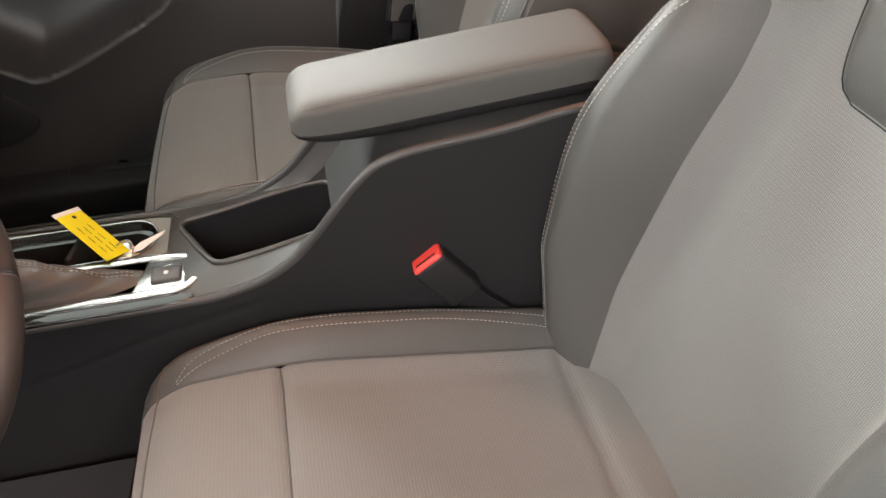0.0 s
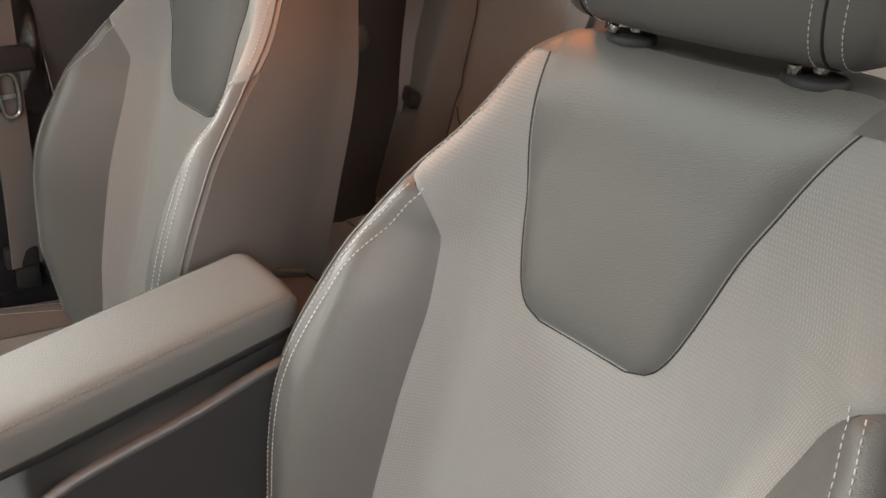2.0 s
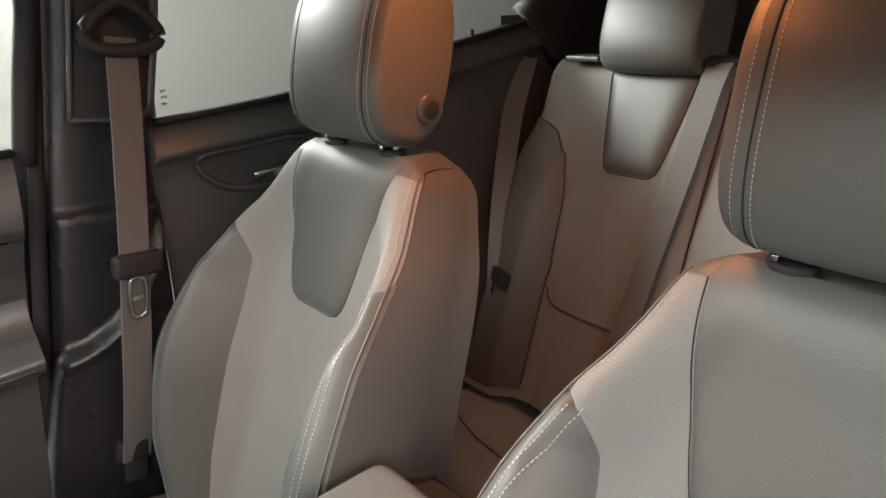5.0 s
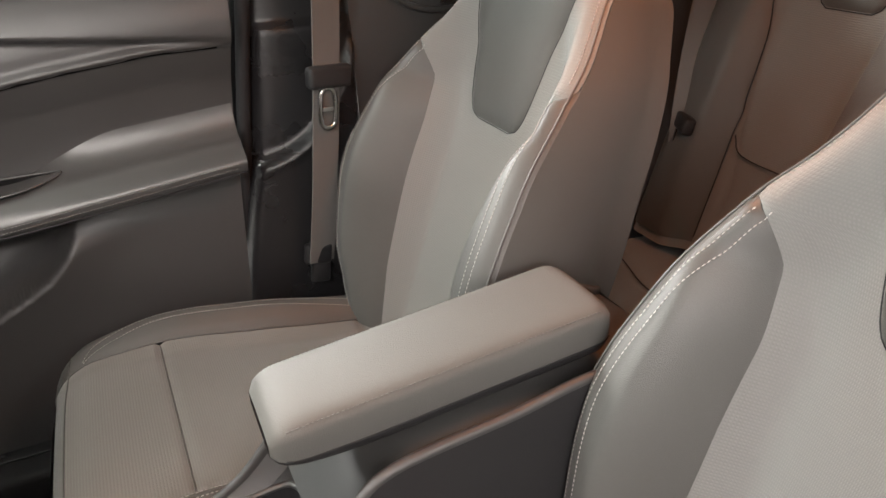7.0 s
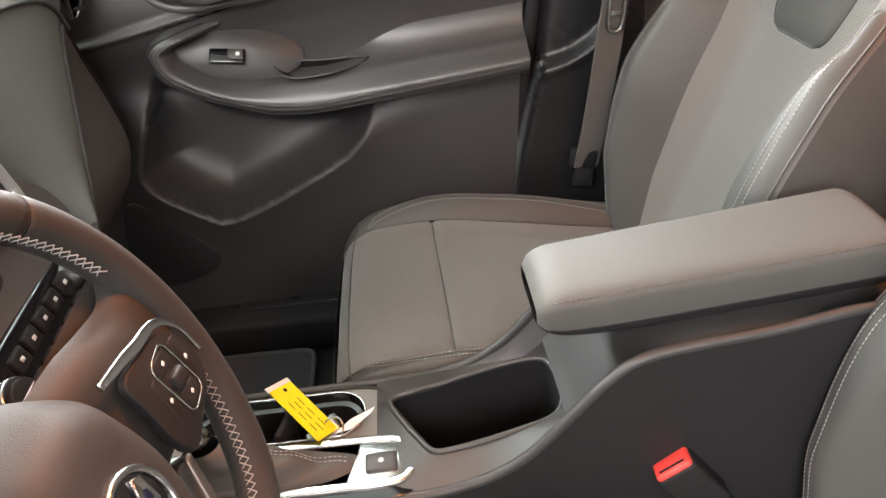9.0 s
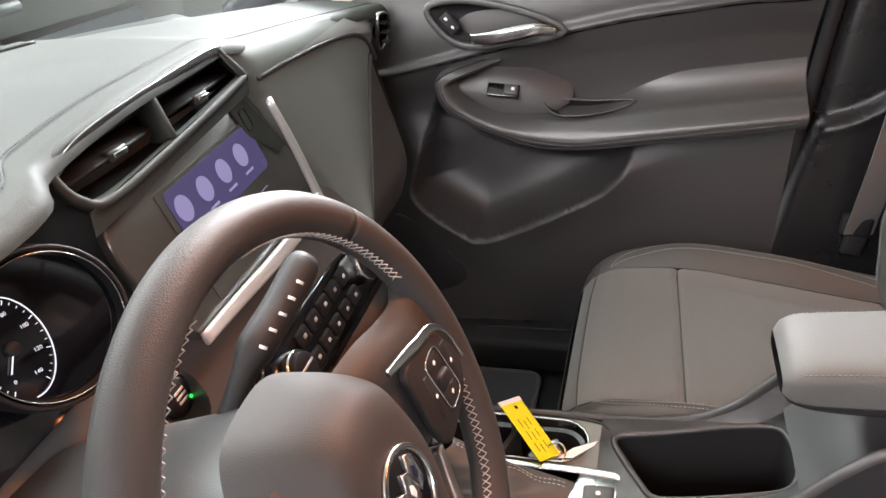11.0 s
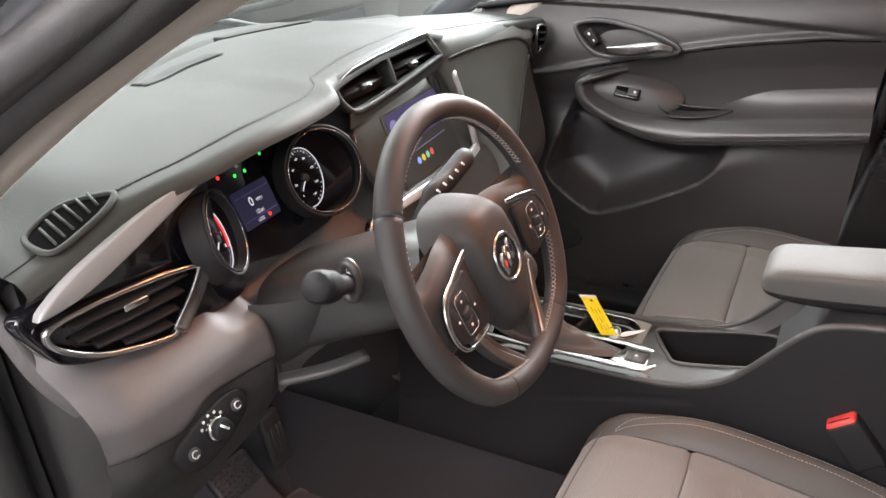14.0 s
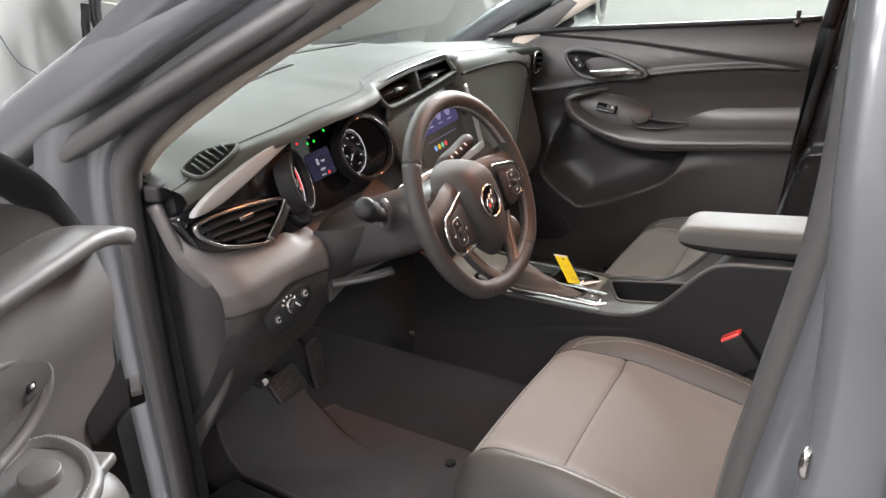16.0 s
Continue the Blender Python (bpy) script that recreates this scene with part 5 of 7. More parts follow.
patch("lid", lambda a, t: lid(a, lerp(-0.025, 0.525, t)), 60, 40, LIDHIDE, console, "padded grey leatherette armrest lid")
patch("lid_underside", lambda a, t: lid(a, lerp(0.525, 0.975, t)), 60, 24, HARD, console, "black armrest lid underside")
for tt in (0.525, 0.975):
    sweep("lid_seam", [lid(i / 60, tt) for i in range(2, 60)], ring(0.0012, 6), RUBBER, console, "dark lid seam")
for tt in (0.115, 0.385):
    stitches("stitching", [lid(i / 100, tt) + V((0, 0, 0.0006)) for i in range(4, 97)], HIDE, console, length=0.003, gap=0.0015)

# storage bin in front of the armrest: an open well with rounded corners
binr = curve([(-0.688, 0.046, 0), (-0.686, 0.057, 0), (-0.674, 0.061, 0), (-0.631, 0.067, 0), (-0.563, 0.080, 0), (-0.516, 0.083, 0), (-0.503, 0.076, 0), (-0.497, 0.060, 0), (-0.494, 0.030, 0), (-0.498, 0.004, 0), (-0.512, -0.015, 0), (-0.545, -0.024, 0), (-0.590, -0.032, 0), (-0.632, -0.036, 0), (-0.646, -0.032, 0), (-0.655, -0.018, 0), (-0.672, 0.012, 0)], 64, True)
bz = [0.702 + 0.085 * max(0.0, p.x + 0.69) for p in binr]
cb = sum(binr, V()) / 64
top = [V((p.x, p.y, z)) for p, z in zip(binr, bz)]
low = [V((lerp(p.x, cb.x, 0.05), lerp(p.y, cb.y, 0.05), 0.585)) for p in binr]
ob_from("bin_wall", top + low, [(i, 64 + i, 64 + (i + 1) % 64, (i + 1) % 64) for i in range(64)], HARD, console, "black storage bin wall")
ob_from("bin_floor", low + [V((cb.x, cb.y, 0.585))], [(i, 64, (i + 1) % 64) for i in range(64)], HARD, console, "dark bin floor", smooth=False)
sweep("bin_rim", top, rounded(0.007, 0.007, 0.003, 3), PLASTIC, console, "rounded bin rim", closed=True)


def deck(name, ring_in, outer, mat, label):
    """A flat surface between an inner ring and an outer ring of the same count."""
    n = len(ring_in)
    return ob_from(name, list(outer) + list(ring_in), [(i, (i + 1) % n, n + (i + 1) % n, n + i) for i in range(n)], mat, console, label)


def box_ring(x0, x1, y0, y1, pts, cx, cy, zf):
    out = []
    for p in pts:
        dx, dy = p.x - cx, p.y - cy
        s = min(((x1 - cx) / dx if dx > 1e-6 else (x0 - cx) / dx if dx < -1e-6 else 99), ((y1 - cy) / dy if dy > 1e-6 else (y0 - cy) / dy if dy < -1e-6 else 99))
        x, y = cx + dx * s, cy + dy * s
        out.append(V((x, y, zf(x))))
    return out


deck("bin_surround", top, box_ring(-0.705, -0.492, YL + 0.008, YR - 0.008, binr, cb.x, cb.y, lambda x: console_top(x) - 0.002), PLASTIC, "black bin surround")

# forward tray: trim plate with chrome edge, cupholders, shifter and boot
ZT = 0.694


def plate_outline(g):
    return curve([(-0.655 + g, -0.060 - g, ZT), (-0.650 + g, -0.020, ZT), (-0.690 + g, 0.060, ZT), (-0.715 + g, 0.090 + g, ZT), (-0.85, 0.094 + g, ZT), (-1.00, 0.092 + g, ZT + 0.008), (-1.06, 0.085, ZT + 0.03), (-1.06, -0.055, ZT + 0.03), (-1.00, -0.066 - g, ZT + 0.008), (-0.85, -0.068 - g, ZT), (-0.70, -0.066 - g, ZT)], 80, True)


po = plate_outline(0.0)
sweep("tray_bezel", po, rounded(0.0026, 0.004, 0.001, 3), DASHSKIN, console, "satin tray edge", closed=True)
pin_ = [p + V((0, 0, -0.001)) for p in po]
cpl = V((-0.84, 0.01, ZT - 0.001))
cup_c, cup_r = V((-0.765, 0.052, 0)), 0.041
def cup_loop(grow, z):
    """The long rounded cupholder tray, an outline grown by grow."""
    return [V((-0.822 + x, 0.051 + y, z)) for x, y in rounded(0.205 + 2 * grow, 0.070 + 2 * grow, 0.034 + grow, 8)]


bm = bmesh.new()
for loop in (pin_, cup_loop(0.0, ZT - 0.001)):
    vs = [bm.verts.new(p) for p in loop]
    for a, b in zip(vs, vs[1:] + vs[:1]):
        bm.edges.new((a, b))
bmesh.ops.triangle_fill(bm, use_beauty=True, use_dissolve=False, edges=bm.edges[:], normal=(0, 0, 1))
part("trim_plate", bm, PANEL, console, "satin grey trim plate", smooth=False)


def cup_band(name, g0, z0, g1, z1, mat, label):
    a, b = cup_loop(g0, z0), cup_loop(g1, z1)
    n = len(a)
    ob_from(name, a + b, [(i, n + i, n + (i + 1) % n, (i + 1) % n) for i in range(n)], mat, console, label)


cup_band("cup_lining", 0.0, ZT - 0.001, -0.002, ZT - 0.010, CHROME, "chrome cupholder lining")
cup_band("cup_step", -0.002, ZT - 0.010, -0.008, ZT - 0.012, GLOSS, "gloss black step")
cup_band("cup_wall", -0.008, ZT - 0.012, -0.011, ZT - 0.050, HARD, "black cupholder wall")
low_ = cup_loop(-0.011, ZT - 0.050)
ob_from("cup_floor", low_ + [V((-0.822, 0.051, ZT - 0.051))], [(i, len(low_), (i + 1) % len(low_)) for i in range(len(low_))], RUBBER, console, "rubber cupholder floor", smooth=False)
sweep("cup_ring", cup_loop(0.001, ZT + 0.0005), rounded(0.003, 0.003, 0.001, 2), CHROME, console, "chrome cupholder ring", closed=True)
sweep("cup_divider", curve([(-0.815, 0.020, ZT - 0.020), (-0.805, 0.052, ZT - 0.016), (-0.815, 0.084, ZT - 0.020)], 14), rounded(0.008, 0.060, 0.003, 2), HARD, console, "black cup divider")
# gloss shifter surround and park brake switch
sur = curve([(-0.672, -0.058, 0), (-0.664, -0.040, 0), (-0.672, -0.005, 0), (-0.70, 0.004, 0), (-0.80, 0.006, 0), (-0.95, 0.006, 0), (-0.98, -0.03, 0), (-0.95, -0.062, 0), (-0.80, -0.064, 0), (-0.70, -0.064, 0)], 60, True)
slab("shifter_surround", [(p.x, p.y) for p in sur], 0.006, pose(0, 0, ZT - 0.004), HARD, console, "dark shifter recess", bevel=0.003)
sweep("shifter_frame", [V((lerp(p.x, -0.82, 0.02), lerp(p.y, -0.029, 0.10), ZT + 0.003)) for p in sur], rounded(0.011, 0.007, 0.0025, 3), CHROME, console, "bright shifter frame", closed=True)
slab("switch_plate", [(-0.738, -0.058), (-0.690, -0.060), (-0.674, -0.052), (-0.670, -0.036), (-0.680, -0.006), (-0.700, 0.000), (-0.722, 0.000)], 0.005, pose(0, 0, ZT), CHROME, console, "bright plate round the parking brake switch", bevel=0.002)
slab("surround_edge", [(p.x * 1.0, p.y - 0.012 if p.y < -0.03 else p.y) for p in sur], 0.004, pose(0.004, -0.004, ZT - 0.002), GLOSS, console, "piano black tray edge", bevel=0.002)
block("park_brake_switch", 0.034, 0.026, 0.006, pose(-0.700, -0.034, ZT + 0.006), PLASTIC, console, "black parking brake switch", bevel=0.003)
disc("switch_mark", 0.0028, 0.001, pose(-0.700, -0.034, ZT + 0.0088), INK, console, n=16, bevel=0)


def boot(a, t):
    ang = 2 * math.pi * a
    rx, ry = lerp(0.115, 0.018, t ** 0.55), lerp(0.028, 0.016, t)
    wob = 1 + 0.05 * math.sin(3 * ang + 7 * t)
    return V((-0.835 - 0.045 * t + rx * math.cos(ang) * wob, -0.029 + ry * math.sin(ang), ZT + 0.002 + 0.052 * t ** 1.6 + 0.012 * math.sin(math.pi * t) + 0.0035 * math.sin(22 * t) * (1 - t)))


patch("shifter_boot", boot, 48, 16, HIDE, console, "grey leather shifter boot", flip=False)
for g in (-1, 1):
    stitches("stitching", [boot((0.02 + 0.018 * g) % 1.0, i / 30) + V((0, 0, 0.001)) for i in range(1, 30)], THREAD, console)
shifter = thing("gear_lever", "black leather gear lever with chrome collar", "gear lever")
tube("stem", [(-0.880, -0.029, ZT + 0.06), (-0.895, -0.029, ZT + 0.10)], 0.014, CHROME, shifter, "chrome lever collar", n=8)
bm = bmesh.new()
bmesh.ops.create_uvsphere(bm, u_segments=20, v_segments=12, radius=1)
bmesh.ops.transform(bm, matrix=pose(-0.900, -0.029, ZT + 0.125, 0, -15, 0) @ Matrix.Diagonal((0.030, 0.022, 0.036, 1)), verts=bm.verts)
part("knob", bm, HIDE, shifter, "black leather knob")

# key, ring and tags in the cupholder
key = thing("car_key", "black key fob with ring and yellow paper tag in the cupholder", "key")
tm = frame_of((-0.785, 0.039, 0.716), (0.050, -0.045, -0.035), (0.009, 0.043, -0.007))
tag = slab("tag", [(-0.040, -0.019), (0.039, -0.019), (0.039, 0.019), (-0.040, 0.019)], 0.0012, tm, YELLOW, key, "yellow paper tag", bevel=0.0003, smooth=False)
disc("tag_hole", 0.0026, 0.0003, tm @ pose(-0.033, 0.002, 0.0012), HARD, tag, n=14, bevel=0)
slab("tag_sleeve", [(-0.046, -0.020), (-0.039, -0.020), (-0.039, 0.020), (-0.046, 0.020)], 0.0010, tm @ pose(0, 0, 0.0001), INK, tag, bevel=0)
for k in range(3):
    for j in range(3):
        block("writing_bar", 0.012, 0.0007, 0.0004, tm @ pose(-0.012 + 0.017 * j + 0.003 * (k % 2), -0.009 + 0.008 * k, 0.0014), DARKINK, tag, bevel=0)
block("fob", 0.050, 0.032, 0.013, pose(-0.770, 0.044, 0.672, 22, -12, 30), GLOSS, key, "black key fob", bevel=0.006)
block("fob_edge", 0.046, 0.028, 0.015, pose(-0.770, 0.044, 0.672, 22, -12, 30), CHROME, key, bevel=0.006)
rc = V((-0.756, 0.022, 0.697))
tube("key_ring", [rc + V((0.014 * math.cos(a), 0.012 * math.sin(a), 0.010 * math.sin(a + 0.6))) for a in np.linspace(0, 2 * math.pi, 10, endpoint=False)], 0.0012, CHROME, key, "steel key ring", closed=True, n=40, segs=6)
slab("white_tag", [(0, -0.006), (0.018, -0.008), (0.045, 0.006), (0.050, 0.012), (0.02, 0.006)], 0.001, pose(-0.752, 0.022, 0.699, 4, -4, 14), INK, key, "white paper tag", bevel=0)

# belt buckle beside the driver seat
buckle = thing("seat_belt_buckle", "black seat belt buckle with red release button beside the console", "seat belt buckle")
BX = V((-0.61, 0.0, 0.79))
BM = frame_of(V((-0.408, -0.0885, 0.709)) - BX * 0.036, (0.79, -0.04, 0.61), BX)
block("body", 0.044, 0.074, 0.031, BM, HARD, buckle, "black buckle body", bevel=0.005)
block("release_button", 0.040, 0.020, 0.027, BM @ pose(0, 0.0305, 0), RED, buckle, "red release button", bevel=0.004)
block("slot", 0.028, 0.002, 0.002, BM @ pose(0, 0.0402, 0.007), RUBBER, buckle, bevel=0)
strap("webbing", [BM @ V((0, -0.02, 0)), BM @ V((0.002, -0.06, 0.002)), BM @ V((0.008, -0.10, 0.004)), BM @ V((0.012, -0.17, 0.004))], 0.028, RUBBER, buckle, BM.to_3x3() @ V((0, 0, 1)), label="black buckle stalk", thick=0.006)

# ---- floor and pedals ----
mat = thing("floor_mat", "black carpet floor mat in the driver footwell", "floor mat")
mo = curve([(-0.70, -0.44, 0), (-0.70, -0.16, 0), (-0.87, -0.150, 0), (-1.09, -0.204, 0), (-1.27, -0.218, 0), (-1.295, -0.235, 0), (-1.305, -0.265, 0), (-1.365, -0.258, 0), (-1.39, -0.32, 0), (-1.385, -0.495, 0), (-1.20, -0.52, 0), (-0.95, -0.51, 0), (-0.74, -0.49, 0)], 120, True)


def floor_z(x):
    return 0.342 + 0.605 * max(0.0, (-1.30 - x) / 0.32) ** 1.43


mn = len(mo)
mc = sum(mo, V()) / mn
ob_from("carpet_sheet", [V((p.x, p.y, floor_z(p.x) + 0.014)) for p in mo] + [V((lerp(p.x, mc.x, 0.5), lerp(p.y, mc.y, 0.5), floor_z(lerp(p.x, mc.x, 0.5)) + 0.015)) for p in mo] + [mc + V((0, 0, 0.357))],
        [(i, (i + 1) % mn, mn + (i + 1) % mn, mn + i) for i in range(mn)] + [(mn + i, mn + (i + 1) % mn, 2 * mn) for i in range(mn)], MAT, mat, "black carpet pile")
sweep("edge_binding", [V((p.x, p.y, floor_z(p.x) + 0.008)) for p in mo], rounded(0.010, 0.016, 0.004, 3), WEB, mat, "bound edge", closed=True)
disc("mat_clip", 0.012, 0.006, pose(-0.92, -0.28, 0.356), HARD, mat, "round mat clip")
pmat = thing("passenger_mat", "black carpet floor mat in the passenger footwell", "floor mat")
block("carpet_sheet", 0.52, 0.43, 0.014, pose(-1.13, 0.385, 0.352), MAT, pmat, "black carpet pile", bevel=0.006)
sweep("edge_binding", [V((-1.13 + x, 0.385 + y, 0.358)) for x, y in rounded(0.52, 0.43, 0.03, 6)], ring(0.0055, 8), WEB, pmat, "bound edge", closed=True)
patch_c = patch("tunnel_carpet", lambda a, t: V((lerp(-1.45, -0.70, a), YL - 0.012 - 0.11 * (1 - t) ** 1.5 - 0.03, lerp(0.345, 0.50, t))), 20, 10, CARPET, car, "black tunnel carpet")
patch("footwell_side", lambda a, t: V((lerp(-1.50, -0.60, a), -0.60 - 0.03 * t, lerp(0.345, 0.43, t))), 12, 4, CARPET, car, flip=True)


def pedal(name, label, m, w, h, ribs):
    p = thing(name, label, "pedal")
    block("pad", w, h, 0.016, m, PLASTIC, p, "ribbed rubber pad", bevel=0.006)
    for i in range(ribs[0]):
        for j in range(ribs[1]):
            block("rib", w * 0.86 / ribs[0] * 0.6, h * 0.88 / ribs[1] * 0.6, 0.005, m @ pose((i + 0.5 - ribs[0] / 2) * w * 0.88 / ribs[0], (j + 0.5 - ribs[1] / 2) * h * 0.9 / ribs[1], 0.009), PLASTIC, p, bevel=0.0015, segs=1)
    tube("arm", [m @ V((0, h * 0.4, -0.01)), m @ V((0, h * 0.8, -0.05)), m @ V((0, h * 1.6, -0.06))], 0.011, HARD, p, n=10)


pedal("brake_pedal", "black ribbed rubber brake pedal", frame_of((-1.298, -0.361, 0.4955), (0.1, 0.99, 0.07), (-0.66, 0, 0.75)), 0.087, 0.062, (8, 6))
pedal("accelerator_pedal", "long black ribbed accelerator pedal", frame_of((-1.326, -0.228, 0.470), (0.05, 1, 0.05), (-0.12, -0.42, 0.9)), 0.046, 0.122, (5, 1))

# ---- dashboard ----
dash = thing("dashboard", "dark grey soft dashboard with stitched brow", "dashboard")
Y0, Y1 = -0.70, 0.63


def brow(y):
    """Rear edge of the dashboard top: x, z."""
    return (table(y, (-0.74, -1.10), (-0.60, -1.085), (-0.487, -1.062), (-0.38, -1.055), (-0.27, -1.066), (-0.23, -1.074), (-0.185, -1.112), (0.0, -1.136), (0.21, -1.155), (0.4, -1.135), (0.62, -1.11)),
            table(y, (-0.74, 1.070), (-0.66, 1.090), (-0.57, 1.121), (-0.487, 1.132), (-0.38, 1.143), (-0.27, 1.145), (-0.2, 1.153), (0.0, 1.166), (0.16, 1.166), (0.24, 1.150), (0.4, 1.138), (0.62, 1.118)))


def dtop(a, t):
    y = lerp(Y0, Y1, a)
    bx, bz = brow(y)
    fx = -1.66 + 0.28 * (y / 0.7) ** 2
    r = 0.018
    if t < 0.12:
        k = t / 0.12 * math.pi / 2
        return V((bx + r * (1 - math.sin(k)) * 0 + r * math.cos(k) - r, y, bz - r + r * math.sin(k)))
    u = (t - 0.12) / 0.88
    groove = 0.010 * smooth01((0.30 - abs(y + 0.05)) / 0.05) * math.exp(-(((u - 0.66) / 0.022) ** 2))
    return V((lerp(bx - r, fx, u), y, bz + 0.018 * math.sin(math.pi * u * 0.9) - 0.012 * u - groove))


patch("dash_top", dtop, 110, 60, DASHSKIN, dash, "dark grey soft dashboard top", flip=True)
for t in (0.150, 0.162):
    stitches("stitching", [dtop(0.02 + 0.96 * i / 240, t) + V((0, 0, 0.0004)) for i in range(241)], HARD, dash, length=0.004, gap=0.002, r=0.00035)
sweep("brow_seam", [dtop(i / 120, 0.156) + V((0, 0, -0.0004)) for i in range(121)], ring(0.0014, 6), RUBBER, dash)
def lower_x(y, z):
    """Face of the lower dashboard."""
    left = table(z, (0.45, -1.30), (0.55, -1.24), (0.70, -1.125), (0.80, -1.062), (0.86, -1.036), (0.91, -1.040), (0.945, -1.066), (0.975, -1.110), (1.0, -1.125), (1.2, -1.125))
    mid = table(z, (0.45, -1.30), (0.70, -1.16), (0.80, -1.08), (0.90, -1.12), (0.95, -1.16), (1.2, -1.17))
    right = table(z, (0.45, -1.32), (0.70, -1.17), (0.78, -1.115), (0.84, -1.10), (0.90, -1.11), (1.0, -1.135), (1.07, -1.145), (1.2, -1.145))
    k = smooth01((y + 0.47) / 0.06)
    v = lerp(left, mid, k)
    v = lerp(v, right, smooth01((y - 0.27) / 0.05))
    end = max(0.0, (abs(y + 0.03) - 0.62) / 0.05)
    return v - 0.03 * min(1, end) ** 2


def lower(a, t):
    y = lerp(Y0 + 0.005, Y1, a)
    bx, bz = brow(y)
    low = table(y, (-0.70, 0.52), (-0.62, 0.60), (-0.56, 0.675), (-0.45, 0.755), (-0.36, 0.80), (0.20, 0.72), (0.63, 0.68))
    top = table(y, (-0.70, 1.06), (-0.6, 1.085), (-0.5, 1.11), (-0.3, 1.12), (0.6, 1.10))
    z = lerp(low, top, t)
    x = lower_x(y, z)
    if t > 0.9:
        x = lerp(x, bx - 0.010, (t - 0.9) / 0.1)
    # the instrument bay lies deeper
    deep = smooth01((y + 0.52) / 0.03) * smooth01((-0.14 - y) / 0.03) * smooth01((z - 0.93) / 0.03)
    return V((x - 0.03 * deep, y, z))


def knee_edge(y):
    """Where the padded bolster ends and the hard knee panel begins."""
    return table(y, (-0.70, 0.872), (-0.66, 0.874), (-0.62, 0.868), (-0.57, 0.884), (-0.51, 0.878), (-0.46, 0.868), (-0.43, 0.82), (-0.40, 0.60))


def lower_range(a, t, upper):
    y = lerp(Y0 + 0.005, Y1, a)
    low, top = lower(a, 0.0).z, lower(a, 1.0).z
    k = max(0.0, min(1.0, (knee_edge(y) - low) / (top - low)))
    if upper:
        return lower(a, lerp(k, 1, t)) - V((0.012 * math.exp(-t / 0.02) * smooth01(k / 0.05), 0, 0))
    p = lower(a, lerp(0, k, t))
    return p - V((0.006, 0, -0.002 * t))


patch("dash_lower", lambda a, t: lower_range(a, t, True), 150, 110, SOFTGREY, dash, "padded lower dashboard")
patch("knee_panel", lambda a, t: lower_range(a * 0.26, t, False), 50, 50, PLASTIC, dash, "hard black knee panel")
patch("dash_end", lambda a, t: V((lerp(lower_x(-0.69, lerp(0.45, 1.07, t)) - 0.005, -1.40, a), Y0 + 0.004 + 0.015 * (1 - a), lerp(0.45, 1.075 + 0.02 * a, t))), 12, 20, PLASTIC, dash, "black dashboard end panel", flip=False)
patch("dash_end_right", lambda a, t: V((lerp(lower_x(0.62, lerp(0.60, 1.10, t)), -1.45, a), Y1, lerp(0.60, 1.11, t))), 8, 12, PLASTIC, dash, flip=True)
sweep("end_lip", curve([(-1.175, -0.700, 1.052), (-1.145, -0.690, 0.965), (-1.105, -0.675, 0.915), (-1.085, -0.668, 0.87), (-1.10, -0.668, 0.79), (-1.15, -0.672, 0.69), (-1.235, -0.68, 0.56)], 50), rounded(0.030, 0.014, 0.006, 3), SOFTGREY, dash, "rounded panel edge", up=(0, 1, 0))
# headlamp switch panel
KM = frame_of((-1.030, -0.588, 0.858), (0.02, 1, 0.16), (-0.30, 0, 0.95)) @ Matrix.Scale(0.84, 4)
ko = curve([(-0.062, -0.018, 0), (-0.064, 0.012, 0), (-0.03, 0.022, 0), (0.03, 0.026, 0), (0.060, 0.016, 0), (0.056, -0.010, 0), (0.02, -0.024, 0), (-0.03, -0.030, 0)], 40, True)
lamp_panel = thing("headlamp_switch", "black headlamp switch panel with chrome-edged knob", "switch panel")
slab("panel", [(p.x, p.y) for p in ko], 0.008, KM, HARD, lamp_panel, "black switch plate", bevel=0.003)
disc("knob_ring", 0.017, 0.014, KM @ pose(0.0, 0.0, 0.004), CHROME, lamp_panel, "chrome knob ring", bevel=0.003)
disc("knob", 0.0145, 0.026, KM @ pose(0.0, 0.0, 0.004), HARD, lamp_panel, "black rotary knob", bevel=0.004)
block("pointer", 0.003, 0.014, 0.002, KM @ pose(0.0, 0.004, 0.0305, 0, 0, 30), INK, lamp_panel, bevel=0)
for a in (-60, -30, 0, 30, 60):
    block("symbol", 0.0035, 0.0035, 0.001, KM @ pose(0.022 * math.sin(radians(a)) * 0.9, 0.003 + 0.019 * math.cos(radians(a)), 0.0085), INK, lamp_panel, bevel=0)
for px in (-0.043, 0.042):
    disc("side_button", 0.009, 0.006, KM @ pose(px, 0.0 + 0.004 * (px > 0) - 0.004 * (px < 0), 0.005), PLASTIC, lamp_panel, "round side button", n=20)
    tube("symbol", [KM @ V((px + 0.005 * math.cos(a), 0.004 * (1 if px > 0 else -1) + 0.005 * math.sin(a), 0.0118)) for a in np.linspace(0.5, 5.5, 8)], 0.0008, INK, lamp_panel, n=14, segs=5)
hood = thing("release_catch", "small white-lit release catch under the dashboard", "catch")
block("lever", 0.02, 0.030, 0.012, pose(-1.135, -0.578, 0.676, 0, 20, 10), HARD, hood, bevel=0.003)
block("mark", 0.010, 0.012, 0.010, pose(-1.126, -0.578, 0.676, 0, 20, 10), INK, hood, bevel=0.003)

# silver leaf, gloss band and left vent
YZ = Matrix(((0, 0, 1, 0), (1, 0, 0, 0), (0, 1, 0, 0), (0, 0, 0, 1)))


